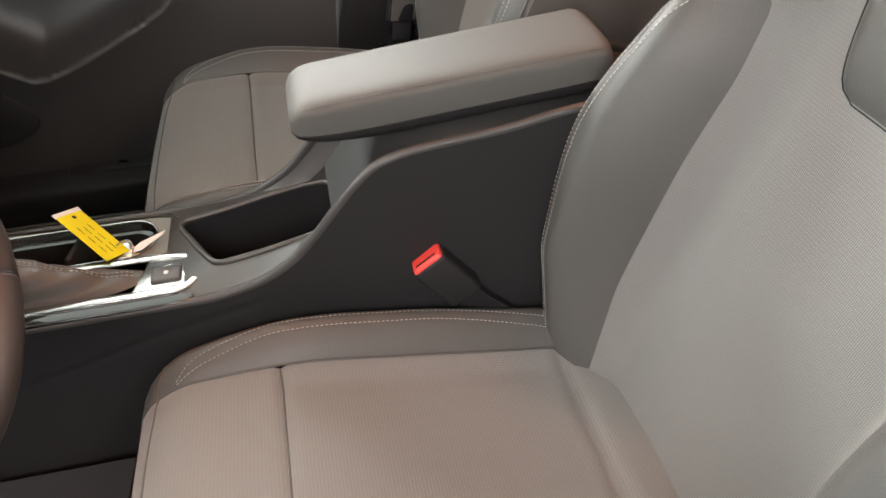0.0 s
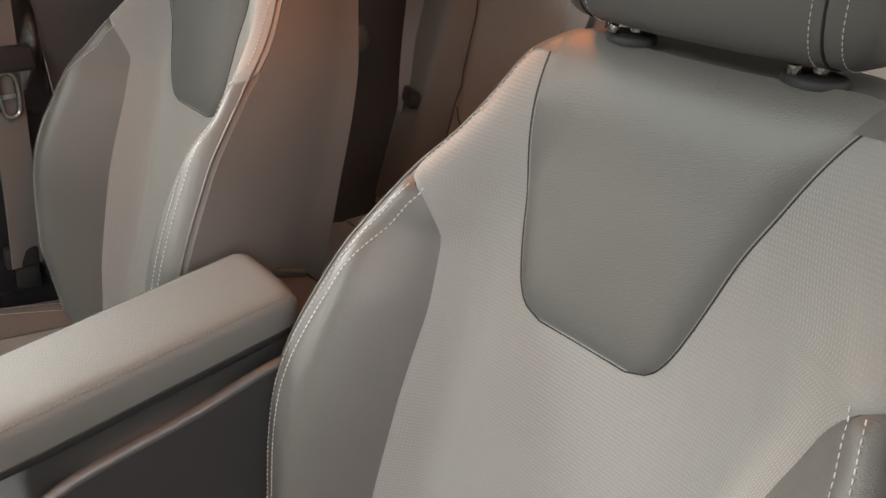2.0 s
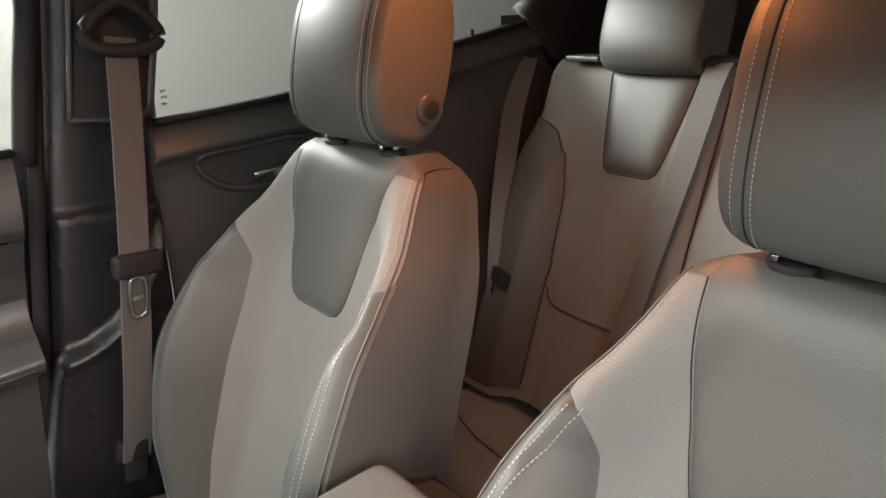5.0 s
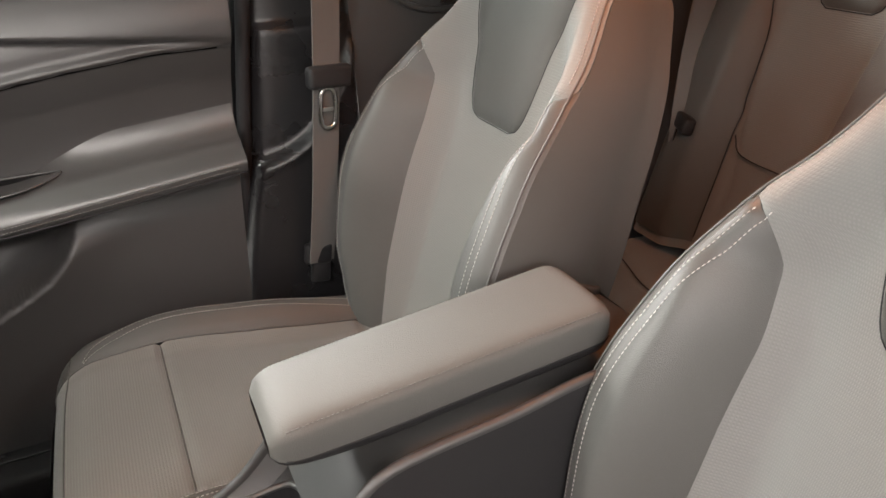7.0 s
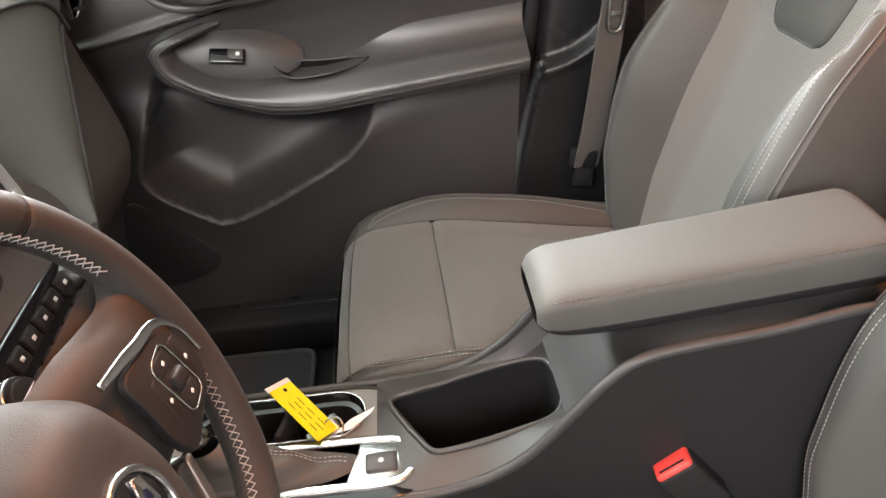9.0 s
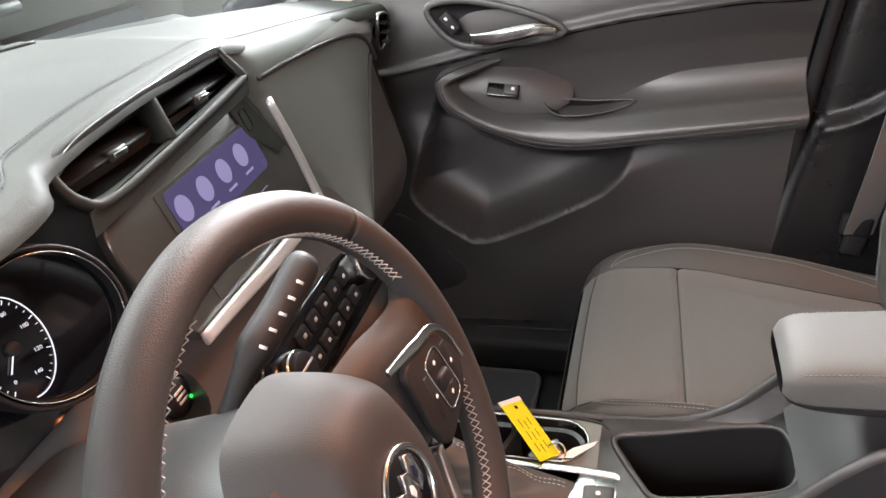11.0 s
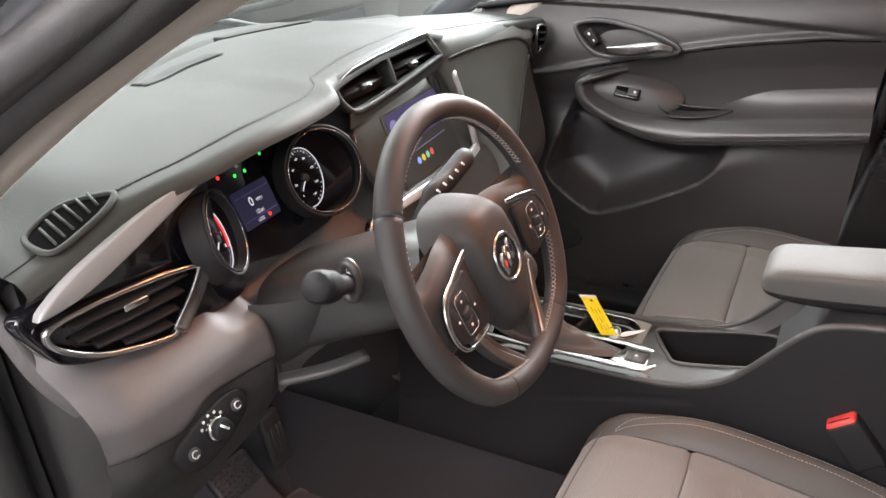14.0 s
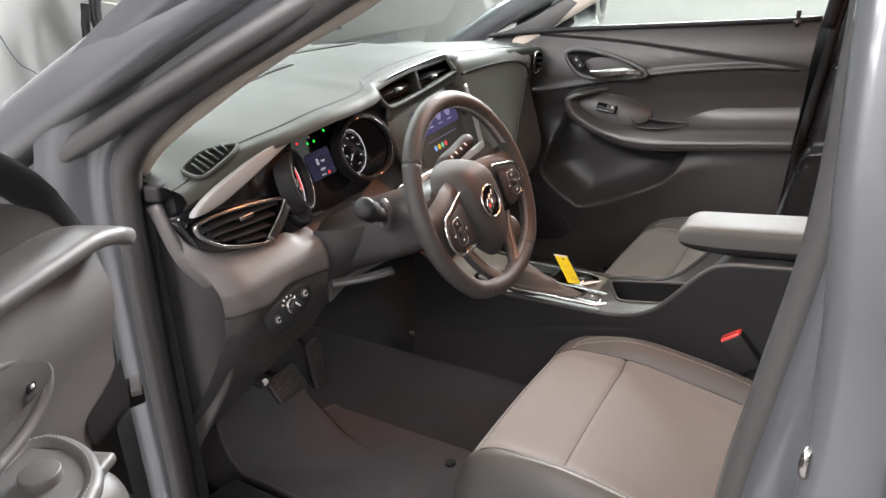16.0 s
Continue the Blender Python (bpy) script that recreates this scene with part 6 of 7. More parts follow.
def face_slab(name, pts, x, depth, mat, parent, label="", n=60, bevel=0.003, lean=0.0, y_ref=-0.6, turn=0.0):
    """An outline given in (y, z), built at x and facing the cabin."""
    c = curve([(y, z, 0) for y, z in pts], n, True)
    zr = sum(p.y for p in c) / n
    m = Matrix.Translation((x, y_ref, zr)) @ Euler((0, -radians(lean), radians(turn))).to_matrix().to_4x4() @ YZ @ Matrix.Translation((-y_ref, -zr, 0))
    return slab(name, [(p.x, p.y) for p in c], depth, m, mat, parent, label, bevel), m


face_slab("silver_leaf", [(-0.704, 1.044), (-0.685, 1.060), (-0.647, 1.078), (-0.57, 1.105), (-0.500, 1.121), (-0.478, 1.119), (-0.521, 1.100), (-0.605, 1.066), (-0.66, 1.048)], -1.088, 0.014, SILVER, dash, "ribbed silver leaf trim", lean=8, turn=-6)
black_pts = [(-0.712, 1.040), (-0.702, 1.008), (-0.680, 0.978), (-0.616, 0.957), (-0.540, 0.948), (-0.470, 0.948), (-0.448, 0.962), (-0.452, 0.99), (-0.466, 1.03), (-0.466, 1.08), (-0.470, 1.112), (-0.55, 1.088), (-0.62, 1.060), (-0.68, 1.050)]
face_slab("gloss_band", black_pts, -1.108, 0.022, GLOSS, dash, "piano black instrument band", n=120, lean=6, y_ref=-0.45, turn=-4)

vent_l = thing("left_air_vent", "angular black air vent with bright surround", "air vent")
vp = [(-0.700, 1.022), (-0.690, 1.032), (-0.640, 1.034), (-0.560, 1.028), (-0.512, 1.018), (-0.520, 1.004), (-0.565, 0.966), (-0.585, 0.962), (-0.650, 0.980), (-0.688, 1.004)]
vm = Matrix.Translation((-1.083, -0.6, 1.012)) @ Euler((0, -radians(6), radians(-4))).to_matrix().to_4x4()


def vl(y, z, out=0.0):
    return vm @ V((out, y + 0.6, z - 1.012))


ring3 = curve([vl(y, z, 0.002) for y, z in vp], 80, True)
sweep("surround", ring3, rounded(0.006, 0.008, 0.002, 3), CHROME, vent_l, "thin bright vent surround", closed=True, up=(1, 0, 0))
vc = sum(ring3, V()) / 80
ob_from("duct", ring3 + [p.lerp(vc, 0.12) + V((-0.035, 0, 0)) for p in ring3] + [vc + V((-0.035, 0, 0))], [(i, (i + 1) % 80, 80 + (i + 1) % 80, 80 + i) for i in range(80)] + [(80 + i, 80 + (i + 1) % 80, 160) for i in range(80)], VOID, vent_l, "dark duct")
for k, (ya, za, yb, zb) in enumerate(((-0.672, 1.022, -0.535, 1.019), (-0.672, 1.007, -0.545, 1.003), (-0.655, 0.993, -0.558, 0.988), (-0.625, 0.981, -0.570, 0.974))):
    sweep("slat", curve([vl(ya, za, -0.008), vl((ya + yb) / 2, (za + zb) / 2, -0.004), vl(yb, zb, -0.008)], 14), rounded(0.020, 0.004, 0.0015, 2), HARD, vent_l, "black vent slat", up=(0.25, 0, 1))
block("slide", 0.010, 0.030, 0.008, vm @ pose(0.002, -0.005, 0.003), CHROME, vent_l, "chrome vent slide", bevel=0.002)
sweep("chrome_bar", curve([vl(-0.512, 1.018, 0.004), vl(-0.535, 0.992, 0.005), vl(-0.568, 0.962, 0.004)], 12), rounded(0.020, 0.006, 0.002, 3), CHROME, vent_l, "broad silver end bar", up=(1, 0, 0))
defr = thing("side_window_vent", "black slotted demister vent in the dashboard top", "air vent")
def dash_z(x, y):
    bx, bz = brow(y)
    u = max(0.0, min(1.0, (bx - 0.008 - x) / (bx - 0.008 + 1.66 - 0.28 * (y / 0.7) ** 2)))
    return bz + 0.018 * math.sin(math.pi * u * 0.9) - 0.012 * u


# solid black strips stand in for the dark inside of the slots
for pts in ([(-1.478, -0.035), (-1.455, 0.06), (-1.425, 0.15)], [(-1.385, -0.30), (-1.392, -0.22), (-1.388, -0.135)]):
    path = curve([(x, y, 0) for x, y in pts], 20)
    sweep("defroster_slot", [V((p.x, p.y, dash_z(p.x, p.y) - 0.001)) for p in path], rounded(0.026, 0.008, 0.003, 3), RUBBER, dash, "black strip for the shaded windscreen vent slot")
    sweep("slot_edge", [V((p.x + 0.016, p.y, dash_z(p.x, p.y) - 0.001)) for p in path], rounded(0.006, 0.010, 0.002, 3), DASHSKIN, dash)
dp = [V((p.x, p.y, dash_z(p.x, p.y) + 0.004)) for p in curve([(-1.147, -0.657, 0), (-1.152, -0.630, 0), (-1.145, -0.610, 0), (-1.125, -0.592, 0), (-1.104, -0.580, 0), (-1.094, -0.600, 0), (-1.095, -0.630, 0), (-1.102, -0.660, 0), (-1.125, -0.664, 0)], 60, True)]
sweep("surround", dp, rounded(0.007, 0.006, 0.0025, 3), DASHSKIN, defr, "grey vent surround", closed=True)
dc = sum(dp, V()) / 60
# almost flat sheet, painted black in place of shaded depth under the fins
ob_from("well", [p + V((0, 0, 0.0002)) for p in dp] + [dc + V((0, 0, 0.0012))], [(i, (i + 1) % 60, 60) for i in range(60)], VOID, defr, "flat black sheet for the shade between fins")
for i in range(6):
    y = -0.650 + 0.0105 * i
    a, b = V((table(y, (-0.65, -1.138), (-0.63, -1.143), (-0.60, -1.128)), y + 0.005, 0)), V((-1.103, y - 0.004, 0))
    sweep("fin", [V((p.x, p.y, dash_z(p.x, p.y) + 0.0075)) for p in (a, a.lerp(b, 0.5), b)], rounded(0.0030, 0.003, 0.001, 2), DASHSKIN, defr, "grey vent fin")

# instruments
cluster = thing("instrument_cluster", "instrument cluster with two round dials and lit display", "instruments")


def text(name, body, size, m, mat, parent, label=""):
    cu = bpy.data.curves.new(name, "FONT")
    cu.body, cu.size, cu.align_x, cu.align_y = body, size, "CENTER", "CENTER"
    tmp = bpy.data.objects.new(name, cu)
    me = bpy.data.meshes.new_from_object(tmp)
    bpy.data.objects.remove(tmp)
    me.materials.append(mat)
    me.transform(m)
    ob = new(name, me)
    ob.parent = parent
    if label:
        ob["label"] = label
    return ob


HALO = glowing("violet glow", (0.12, 0.10, 0.24), 0.30)
LIT = glowing("lit white print", (0.85, 0.85, 0.9), 0.6)
LITRED = glowing("lit red print", (0.9, 0.03, 0.03), 0.9)
LITGREEN = glowing("lit green lamp", (0.02, 0.8, 0.08), 0.7)
NAVY = glowing("lit navy display", (0.03, 0.035, 0.10), 0.16)


def dial(m, r, numbers, a0, a1, needle, red_from, crescent, wide, tall):
    disc("dial_face", r, 0.004, m @ pose(0, 0, -0.016), SCREEN, cluster, "black dial face", n=48, bevel=0)
    rim_ = [m @ V((r * math.cos(2 * math.pi * i / 64), r * math.sin(2 * math.pi * i / 64), 0)) for i in range(64)]
    ob_from("dial_well", rim_ + [m @ V((r * 0.97 * math.cos(2 * math.pi * i / 64), r * 0.97 * math.sin(2 * math.pi * i / 64), -0.015)) for i in range(64)], [(i, (i + 1) % 64, 64 + (i + 1) % 64, 64 + i) for i in range(64)], HARD, cluster, "black dial well")
    sweep("dial_bezel", rim_, ring(0.0006, 8), CHROME, cluster, "thin bright dial bezel", closed=True, up=m.to_3x3() @ V((0, 0, 1)))
    sweep("outer_bezel", [m @ V(((r + 0.004) * math.cos(2 * math.pi * i / 64), (r + 0.004) * math.sin(2 * math.pi * i / 64), -0.002)) for i in range(64)], ring(0.0022, 8), HARD, cluster, closed=True, up=m.to_3x3() @ V((0, 0, 1)))
    ob_from("dial_collar", [m @ V(((r + w) * math.cos(2 * math.pi * i / 64), (r + w) * math.sin(2 * math.pi * i / 64), z)) for w, z in ((0.002, 0.0), (0.006, -0.006), (0.009, -0.030)) for i in range(64)],
            [(64 * k + i, 64 * k + 64 + i, 64 * k + 64 + (i + 1) % 64, 64 * k + (i + 1) % 64) for k in range(2) for i in range(64)], HARD, cluster, "black dial collar")
    q, qy = r * wide, r * tall
    c = m @ pose(r * crescent, -0.03 * r, 0)
    n = len(numbers)
    for i in range(4 * (n - 1) + 1):
        a = radians(lerp(a0, a1, i / (4 * (n - 1))))
        big = i % 4 == 0
        red = red_from is not None and i / (4 * (n - 1)) >= red_from
        block("tick", 0.0036 if big else 0.0020, 0.0006 if big else 0.0004, 0.0006, c @ pose(q * 0.90 * math.cos(a), qy * 0.90 * math.sin(a), -0.0112, 0, 0, math.degrees(a)), LITRED if red else LIT, cluster, bevel=0)
    for i, s in enumerate(numbers):
        a = radians(lerp(a0, a1, i / (n - 1)))
        text("numeral", s, 0.0046 if len(numbers[-1]) > 1 else 0.0066, c @ pose(q * 0.62 * math.cos(a), qy * 0.68 * math.sin(a), -0.0112), LIT, cluster)
    arc = [c @ V((q * math.cos(radians(a)), qy * math.sin(radians(a)), -0.0105)) for a in np.linspace(100, -95, 40)]
    sweep("scale_ring", arc, rounded(0.0010, 0.001, 0.0003, 1), LIT, cluster, "lit scale ring", up=m.to_3x3() @ V((0, 0, 1)))
    if red_from is not None:
        arc = [c @ V((q * 0.88 * math.cos(radians(a)), qy * 0.88 * math.sin(radians(a)), -0.0108)) for a in np.linspace(lerp(a0, a1, red_from), a1, 16)]
        sweep("red_zone", arc, rounded(0.0030, 0.001, 0.0004, 1), LITRED, cluster, "red zone of the rev counter", up=m.to_3x3() @ V((0, 0, 1)))
    a = radians(needle)
    block("needle", q * 0.72, 0.0009, 0.0010, c @ pose(q * 0.34 * math.cos(a), q * 0.34 * math.sin(a), -0.0085, 0, 0, needle), LIT, cluster, "white needle", bevel=0)
    disc("needle_hub", 0.0060, 0.004, c @ pose(0, 0, -0.0115), HARD, cluster, "needle hub", n=20)


GR = frame_of((-1.098, -0.248, 1.040), (0.3, 0.95, 0), (-0.30, 0, 0.95))
GL = frame_of((-1.080, -0.464, 1.038), (-0.5, 0.87, 0), (-0.30, 0, 0.95))
dial(GR, 0.059, ("0", "20", "40", "60", "80", "100", "120", "140"), 235, -62, 238, None, -0.50, 0.47, 0.72)
dial(GL, 0.048, ("0", "1", "2", "3", "4", "5", "6", "7", "8"), 235, -35, 205, 0.72, -0.26, 0.64, 0.80)
CM = frame_of((-1.106, -0.362, 1.023), (-0.10, 1, 0), (-0.34, 0, 0.94))
slab("display", rounded(0.072, 0.050, 0.003, 2), 0.003, CM @ pose(-0.030, 0.018, 0.008), NAVY, cluster, "navy lit display", bevel=0)
text("reading", "0", 0.016, CM @ pose(-0.038, 0.023, 0.0115), LIT, cluster)
text("reading", "MPH", 0.006, CM @ pose(-0.022, 0.022, 0.0115), LIT, cluster)
text("reading", "125mi", 0.0068, CM @ pose(-0.030, 0.008, 0.0115), LIT, cluster)
text("reading", "16022", 0.0056, CM @ pose(-0.034, -0.002, 0.0115), LIT, cluster)
block("display_line", 0.068, 0.0007, 0.0004, CM @ pose(-0.030, 0.034, 0.0113), BLUE, cluster, bevel=0)
block("display_line", 0.068, 0.0007, 0.0004, CM @ pose(-0.030, 0.003, 0.0113), BLUE, cluster, bevel=0)
disc("lamp", 0.0026, 0.001, CM @ pose(-0.016, -0.002, 0.011), LITRED, cluster, n=14, bevel=0)
for px, pz, mt in ((-0.067, 0.067, LITRED), (-0.039, 0.060, LITGREEN), (-0.019, 0.060, LITGREEN), (0.020, 0.071, LITGREEN), (-0.029, 0.070, INK)):
    disc("warning_lamp", 0.0025, 0.001, CM @ pose(px, pz, 0.006), mt, cluster, "small warning lamp", n=10, bevel=0)
slab("cluster_face", rounded(0.36, 0.18, 0.05, 6), 0.004, CM @ pose(0.015, 0.02, -0.040), GLOSS, cluster, "gloss black cluster face", bevel=0)

# centre air vents
vent_c = thing("centre_air_vent", "wide centre air vent with chrome upper edge", "air vent")
cvp = [(-0.176, 1.128), (-0.168, 1.146), (-0.10, 1.154), (0.0, 1.158), (0.140, 1.160), (0.158, 1.150), (0.184, 1.120), (0.172, 1.114), (0.0, 1.101), (-0.13, 1.095), (-0.162, 1.106)]


def cv(y, z, out=0.0):
    return V((-1.118 - 0.09 * (y + 0.17) + out - 0.30 * (z - 1.12), y, z))


cring = curve([cv(y, z) for y, z in cvp], 90, True)
sweep("surround", cring, rounded(0.010, 0.014, 0.004, 3), DASHSKIN, vent_c, "soft dark vent hood", closed=True, up=(1, 0, 0))
cc = sum(cring, V()) / 90
ob_from("duct", cring + [p.lerp(cc, 0.10) + V((-0.045, 0, 0)) for p in cring] + [cc + V((-0.045, 0, 0))], [(i, (i + 1) % 90, 90 + (i + 1) % 90, 90 + i) for i in range(90)] + [(90 + i, 90 + (i + 1) % 90, 180) for i in range(90)], VOID, vent_c, "dark duct")
sweep("chrome_edge", curve([cv(-0.172, 1.138, 0.004), cv(-0.12, 1.150, 0.004), cv(0.0, 1.156, 0.004), cv(0.145, 1.158, 0.004), cv(0.160, 1.146, 0.004), cv(0.184, 1.112, 0.004)], 40), rounded(0.011, 0.005, 0.002, 3), CHROME, vent_c, "chrome vent edge", up=(1, 0, 0))
for z, ya, yb in ((1.140, -0.16, -0.02), (1.120, -0.165, -0.02), (1.144, 0.01, 0.155), (1.124, 0.01, 0.165)):
    sweep("vane", [cv(ya, z, -0.02), cv((ya + yb) / 2, z + 0.002, -0.017), cv(yb, z + 0.002, -0.02)], rounded(0.026, 0.004, 0.0015, 2), HARD, vent_c, "black vent vane", up=(0.2, 0, 1))
block("divider", 0.03, 0.011, 0.056, pose(cv(-0.005, 1.128).x - 0.010, -0.005, 1.128, 0, -17, 0), DASHSKIN, vent_c, "vent divider", bevel=0.004)
for yy in (-0.085, 0.085):
    block("slide", 0.012, 0.026, 0.012, pose(cv(yy, 1.12).x - 0.008, yy, 1.120), PLASTIC, vent_c, "vent slide", bevel=0.003)
    block("slide_tip", 0.004, 0.020, 0.005, pose(cv(yy, 1.12).x - 0.001, yy, 1.121), CHROME, vent_c, bevel=0.001)

patch("lower_lip", lambda a, t: cv(lerp(-0.165, 0.190, a), lerp(lerp(1.098, 1.118, a), lerp(1.074, 1.094, a), t), 0.006 - 0.010 * t), 20, 4, DASHSKIN, vent_c, "soft grey vent lip", flip=True)
# touch screen with bright strip
stack = thing("touch_screen", "touch screen with violet icons and bright side strip", "screen")
SM = frame_of((-1.122, 0.06, 0.998), (-0.11, 1, 0.0), (-0.32, 0, 0.95))


def on_screen(y, z, out):
    return SM @ V((y, z, out))


so = [(-0.185, 0.092), (0.135, 0.098), (0.165, 0.045), (0.188, -0.01), (0.190, -0.04), (0.172, -0.072), (0.09, -0.083), (-0.10, -0.074), (-0.178, -0.062)]
oc = curve([(a, b, 0) for a, b in so], 60, True)
slab("glass", [(p.x, p.y) for p in oc], 0.010, SM @ pose(0, 0, -0.006), TOUCHGLASS, stack, "dark glass panel", bevel=0.003)
slab("display", rounded(0.24, 0.13, 0.004, 2), 0.001, SM @ pose(0.0, 0.005, 0.0042), TOUCHGLASS, stack, "dark display area", bevel=0)
slab("band", rounded(0.22, 0.06, 0.01, 3), 0.0006, SM @ pose(0.0, 0.035, 0.0054), HALO, stack, "violet lit band", bevel=0)
ICON = glowing("violet icon", (0.42, 0.37, 0.66), 0.34)
for i in range(4):
    disc("icon", 0.0145, 0.0006, SM @ pose(-0.090 + 0.050 * i, 0.040, 0.0062), ICON, stack, "round violet icon", n=24, bevel=0)
    block("caption_bar", 0.022, 0.003, 0.0004, SM @ pose(-0.090 + 0.050 * i, 0.018, 0.0064), ICON, stack, bevel=0)
for i, col in enumerate(((0.25, 0.4, 0.8), (0.7, 0.45, 0.05), (0.2, 0.55, 0.3), (0.7, 0.08, 0.08))):
    disc("small_icon", 0.0062, 0.0006, SM @ pose(-0.050 + 0.018 * i, -0.030, 0.0056), glowing("icon", col, 0.6), stack, n=16, bevel=0)
block("rule", 0.16, 0.001, 0.0004, SM @ pose(0.0, -0.012, 0.0056), ICON, stack, bevel=0)
strip = [V((-1.116, 0.180, 1.086)), V((-1.114, 0.212, 1.020)), V((-1.112, 0.246, 0.934))] + [on_screen(*p) for p in ((0.176, -0.080, 0.010), (0.10, -0.085, 0.009), (0.0, -0.081, 0.009), (-0.10, -0.074, 0.008), (-0.178, -0.069, 0.008))]
sweep("bright_strip", curve(strip, 60), rounded(0.015, 0.007, 0.003, 3), SATIN, stack, "bright satin strip", up=SM.to_3x3() @ V((0, 0, 1)), scale=lambda s: 0.95 + 0.35 * math.sin(math.pi * s))
btn = [on_screen(0.114 + 0.009 * math.copysign(abs(math.cos(a)) ** 0.5, math.cos(a)), 0.068 + 0.014 * math.copysign(abs(math.sin(a)) ** 0.5, math.sin(a)), 0.0072) for a in np.linspace(0, 2 * math.pi, 12, endpoint=False)]
tube("button_outline", btn, 0.0009, RUBBER, stack, "square button outline", closed=True, n=40, segs=6)
slab("button_panel", [(0.090, 0.094), (0.134, 0.096), (0.158, 0.048), (0.176, 0.008), (0.150, 0.006), (0.100, 0.050)], 0.002, SM @ pose(0, 0, 0.0045), DASHSKIN, stack, "grey button panel", bevel=0.001)
# climate panel
clim = thing("climate_panel", "gloss black climate panel with round knob and buttons", "control panel")
CP = frame_of((-1.075, 0.13, 0.800), (-0.05, 1, 0), (-0.40, 0, 0.92))
slab("panel", rounded(0.36, 0.085, 0.03, 6), 0.012, CP @ pose(0, 0, -0.004), GLOSS, clim, "gloss black panel", bevel=0.004)
for kx in (0.13, -0.13):
    disc("knob_ring", 0.028, 0.018, CP @ pose(kx, 0, 0.006), CHROME, clim, "chrome knob ring", bevel=0.003)
    disc("knob", 0.024, 0.026, CP @ pose(kx, 0, 0.006), HARD, clim, "black ribbed knob", bevel=0.004)
    block("knob_bar", 0.036, 0.003, 0.001, CP @ pose(kx, 0.004, 0.0325), INK, clim, bevel=0)
    block("knob_mark", 0.006, 0.003, 0.001, CP @ pose(kx - 0.01, -0.010, 0.0325), LITRED, clim, bevel=0)
for i in range(5):
    for j in range(2):
        block("button", 0.030, 0.022, 0.010, CP @ pose(-0.075 + 0.037 * i, 0.017 - 0.034 * j, 0.008), HARD, clim, "black button", bevel=0.003)
        block("symbol", 0.007, 0.005, 0.0006, CP @ pose(-0.075 + 0.037 * i, 0.017 - 0.034 * j, 0.0133), INK, clim, bevel=0)
start = thing("start_button", "round chrome-ringed start button", "button")
PB = frame_of((-1.068, -0.192, 0.926), (-0.05, 1, 0), (-0.3, 0, 0.95))
disc("ring", 0.021, 0.012, PB, CHROME, start, "chrome ring", bevel=0.003)
disc("cap", 0.017, 0.015, PB, HARD, start, "black cap", bevel=0.003)
for i in range(3):
    block("mark_bar", 0.014, 0.0025, 0.0006, PB @ pose(0, 0.004 - 0.005 * i, 0.0155), INK, start, bevel=0)
disc("lamp", 0.002, 0.001, PB @ pose(0.009, -0.009, 0.0153), LITGREEN, start, n=10, bevel=0)

# passenger side face, trim and vent
def pface_edge(z):
    return 0.585 - 0.055 * smooth01((1.09 - z) / 0.06) - 0.87 * max(0.0, 1.037 - z)


def pface_left(z):
    return table(z, (0.80, 0.350), (0.86, 0.322), (0.99, 0.250), (1.09, 0.197), (1.12, 0.186), (1.16, 0.166))


def pface(a, t, out=0.0):
    y = lerp(0.20, 0.58, a)
    bz = brow(y)[1] - 0.002
    z = lerp(bz, 0.80, t)
    y = lerp(pface_left(z), pface_edge(z), a)
    roll = (1 - min(1, t / 0.10)) ** 2
    x = lerp(-1.126, -1.078, smooth01(t * 0.9)) + 0.010 * math.sin(math.pi * a) - 0.018 * roll - 0.026 * (1 - a) ** 2 - 0.030 * max(0.0, 1 - a / 0.08) ** 2
    return V((x + out, y, z))


patch("passenger_face", pface, 40, 50, PANEL, dash, "smooth grey passenger dashboard face")
sweep("face_seam", [pface(1.0, t, 0.001) for t in np.linspace(0.22, 1, 40)], rounded(0.008, 0.010, 0.003, 3), PLASTIC, dash, up=(1, 0, 0))


def on_face(y, z, out):
    t = (brow(y)[1] - 0.002 - z) / (brow(y)[1] - 0.802)
    left, right = pface_left(z), pface_edge(z)
    return pface(min(1.0, max(0.0, (y - left) / (right - left))), max(0.0, t), out) + V((0, max(0.0, y - right), 0))


sweep("trim_strip", curve([on_face(y, z, 0.001) for y, z in ((0.215, 1.106), (0.28, 1.110), (0.36, 1.110), (0.44, 1.104), (0.50, 1.092), (0.545, 1.070), (0.562, 1.040))], 50), rounded(0.007, 0.008, 0.003, 3), PLASTIC, dash, "dark trim strip", up=(1, 0, 0))
patch("silver_blade", lambda a, t: on_face(lerp(0.25, 0.562, a), lerp(1.110 - 0.028 * max(0.0, a - 0.5) / 0.5, 1.112 + 0.012 * math.sin(math.pi * min(1, a * 0.75)), t), 0.004), 24, 6, SILVER, dash, "ribbed silver blade")
vent_r = thing("right_air_vent", "narrow black air vent at the passenger end", "air vent")
rp = curve([(-1.108, 0.578, 1.108), (-1.098, 0.598, 1.104), (-1.108, 0.612, 1.070), (-1.122, 0.606, 1.044), (-1.120, 0.588, 1.056), (-1.112, 0.576, 1.085)], 40, True)
sweep("surround", rp, rounded(0.005, 0.007, 0.002, 3), CHROME, vent_r, "thin bright surround", closed=True, up=(1, 0, 0))
ob_from("duct", rp + [sum(rp, V()) / 40 + V((-0.02, 0, 0))], [(i, (i + 1) % 40, 40) for i in range(40)], VOID, vent_r, "dark duct")
for k in range(3):
    block("slat", 0.012, 0.020, 0.003, pose(-1.106, 0.594, 1.060 + 0.016 * k, 0, 10, 0), HARD, vent_r, bevel=0.001)

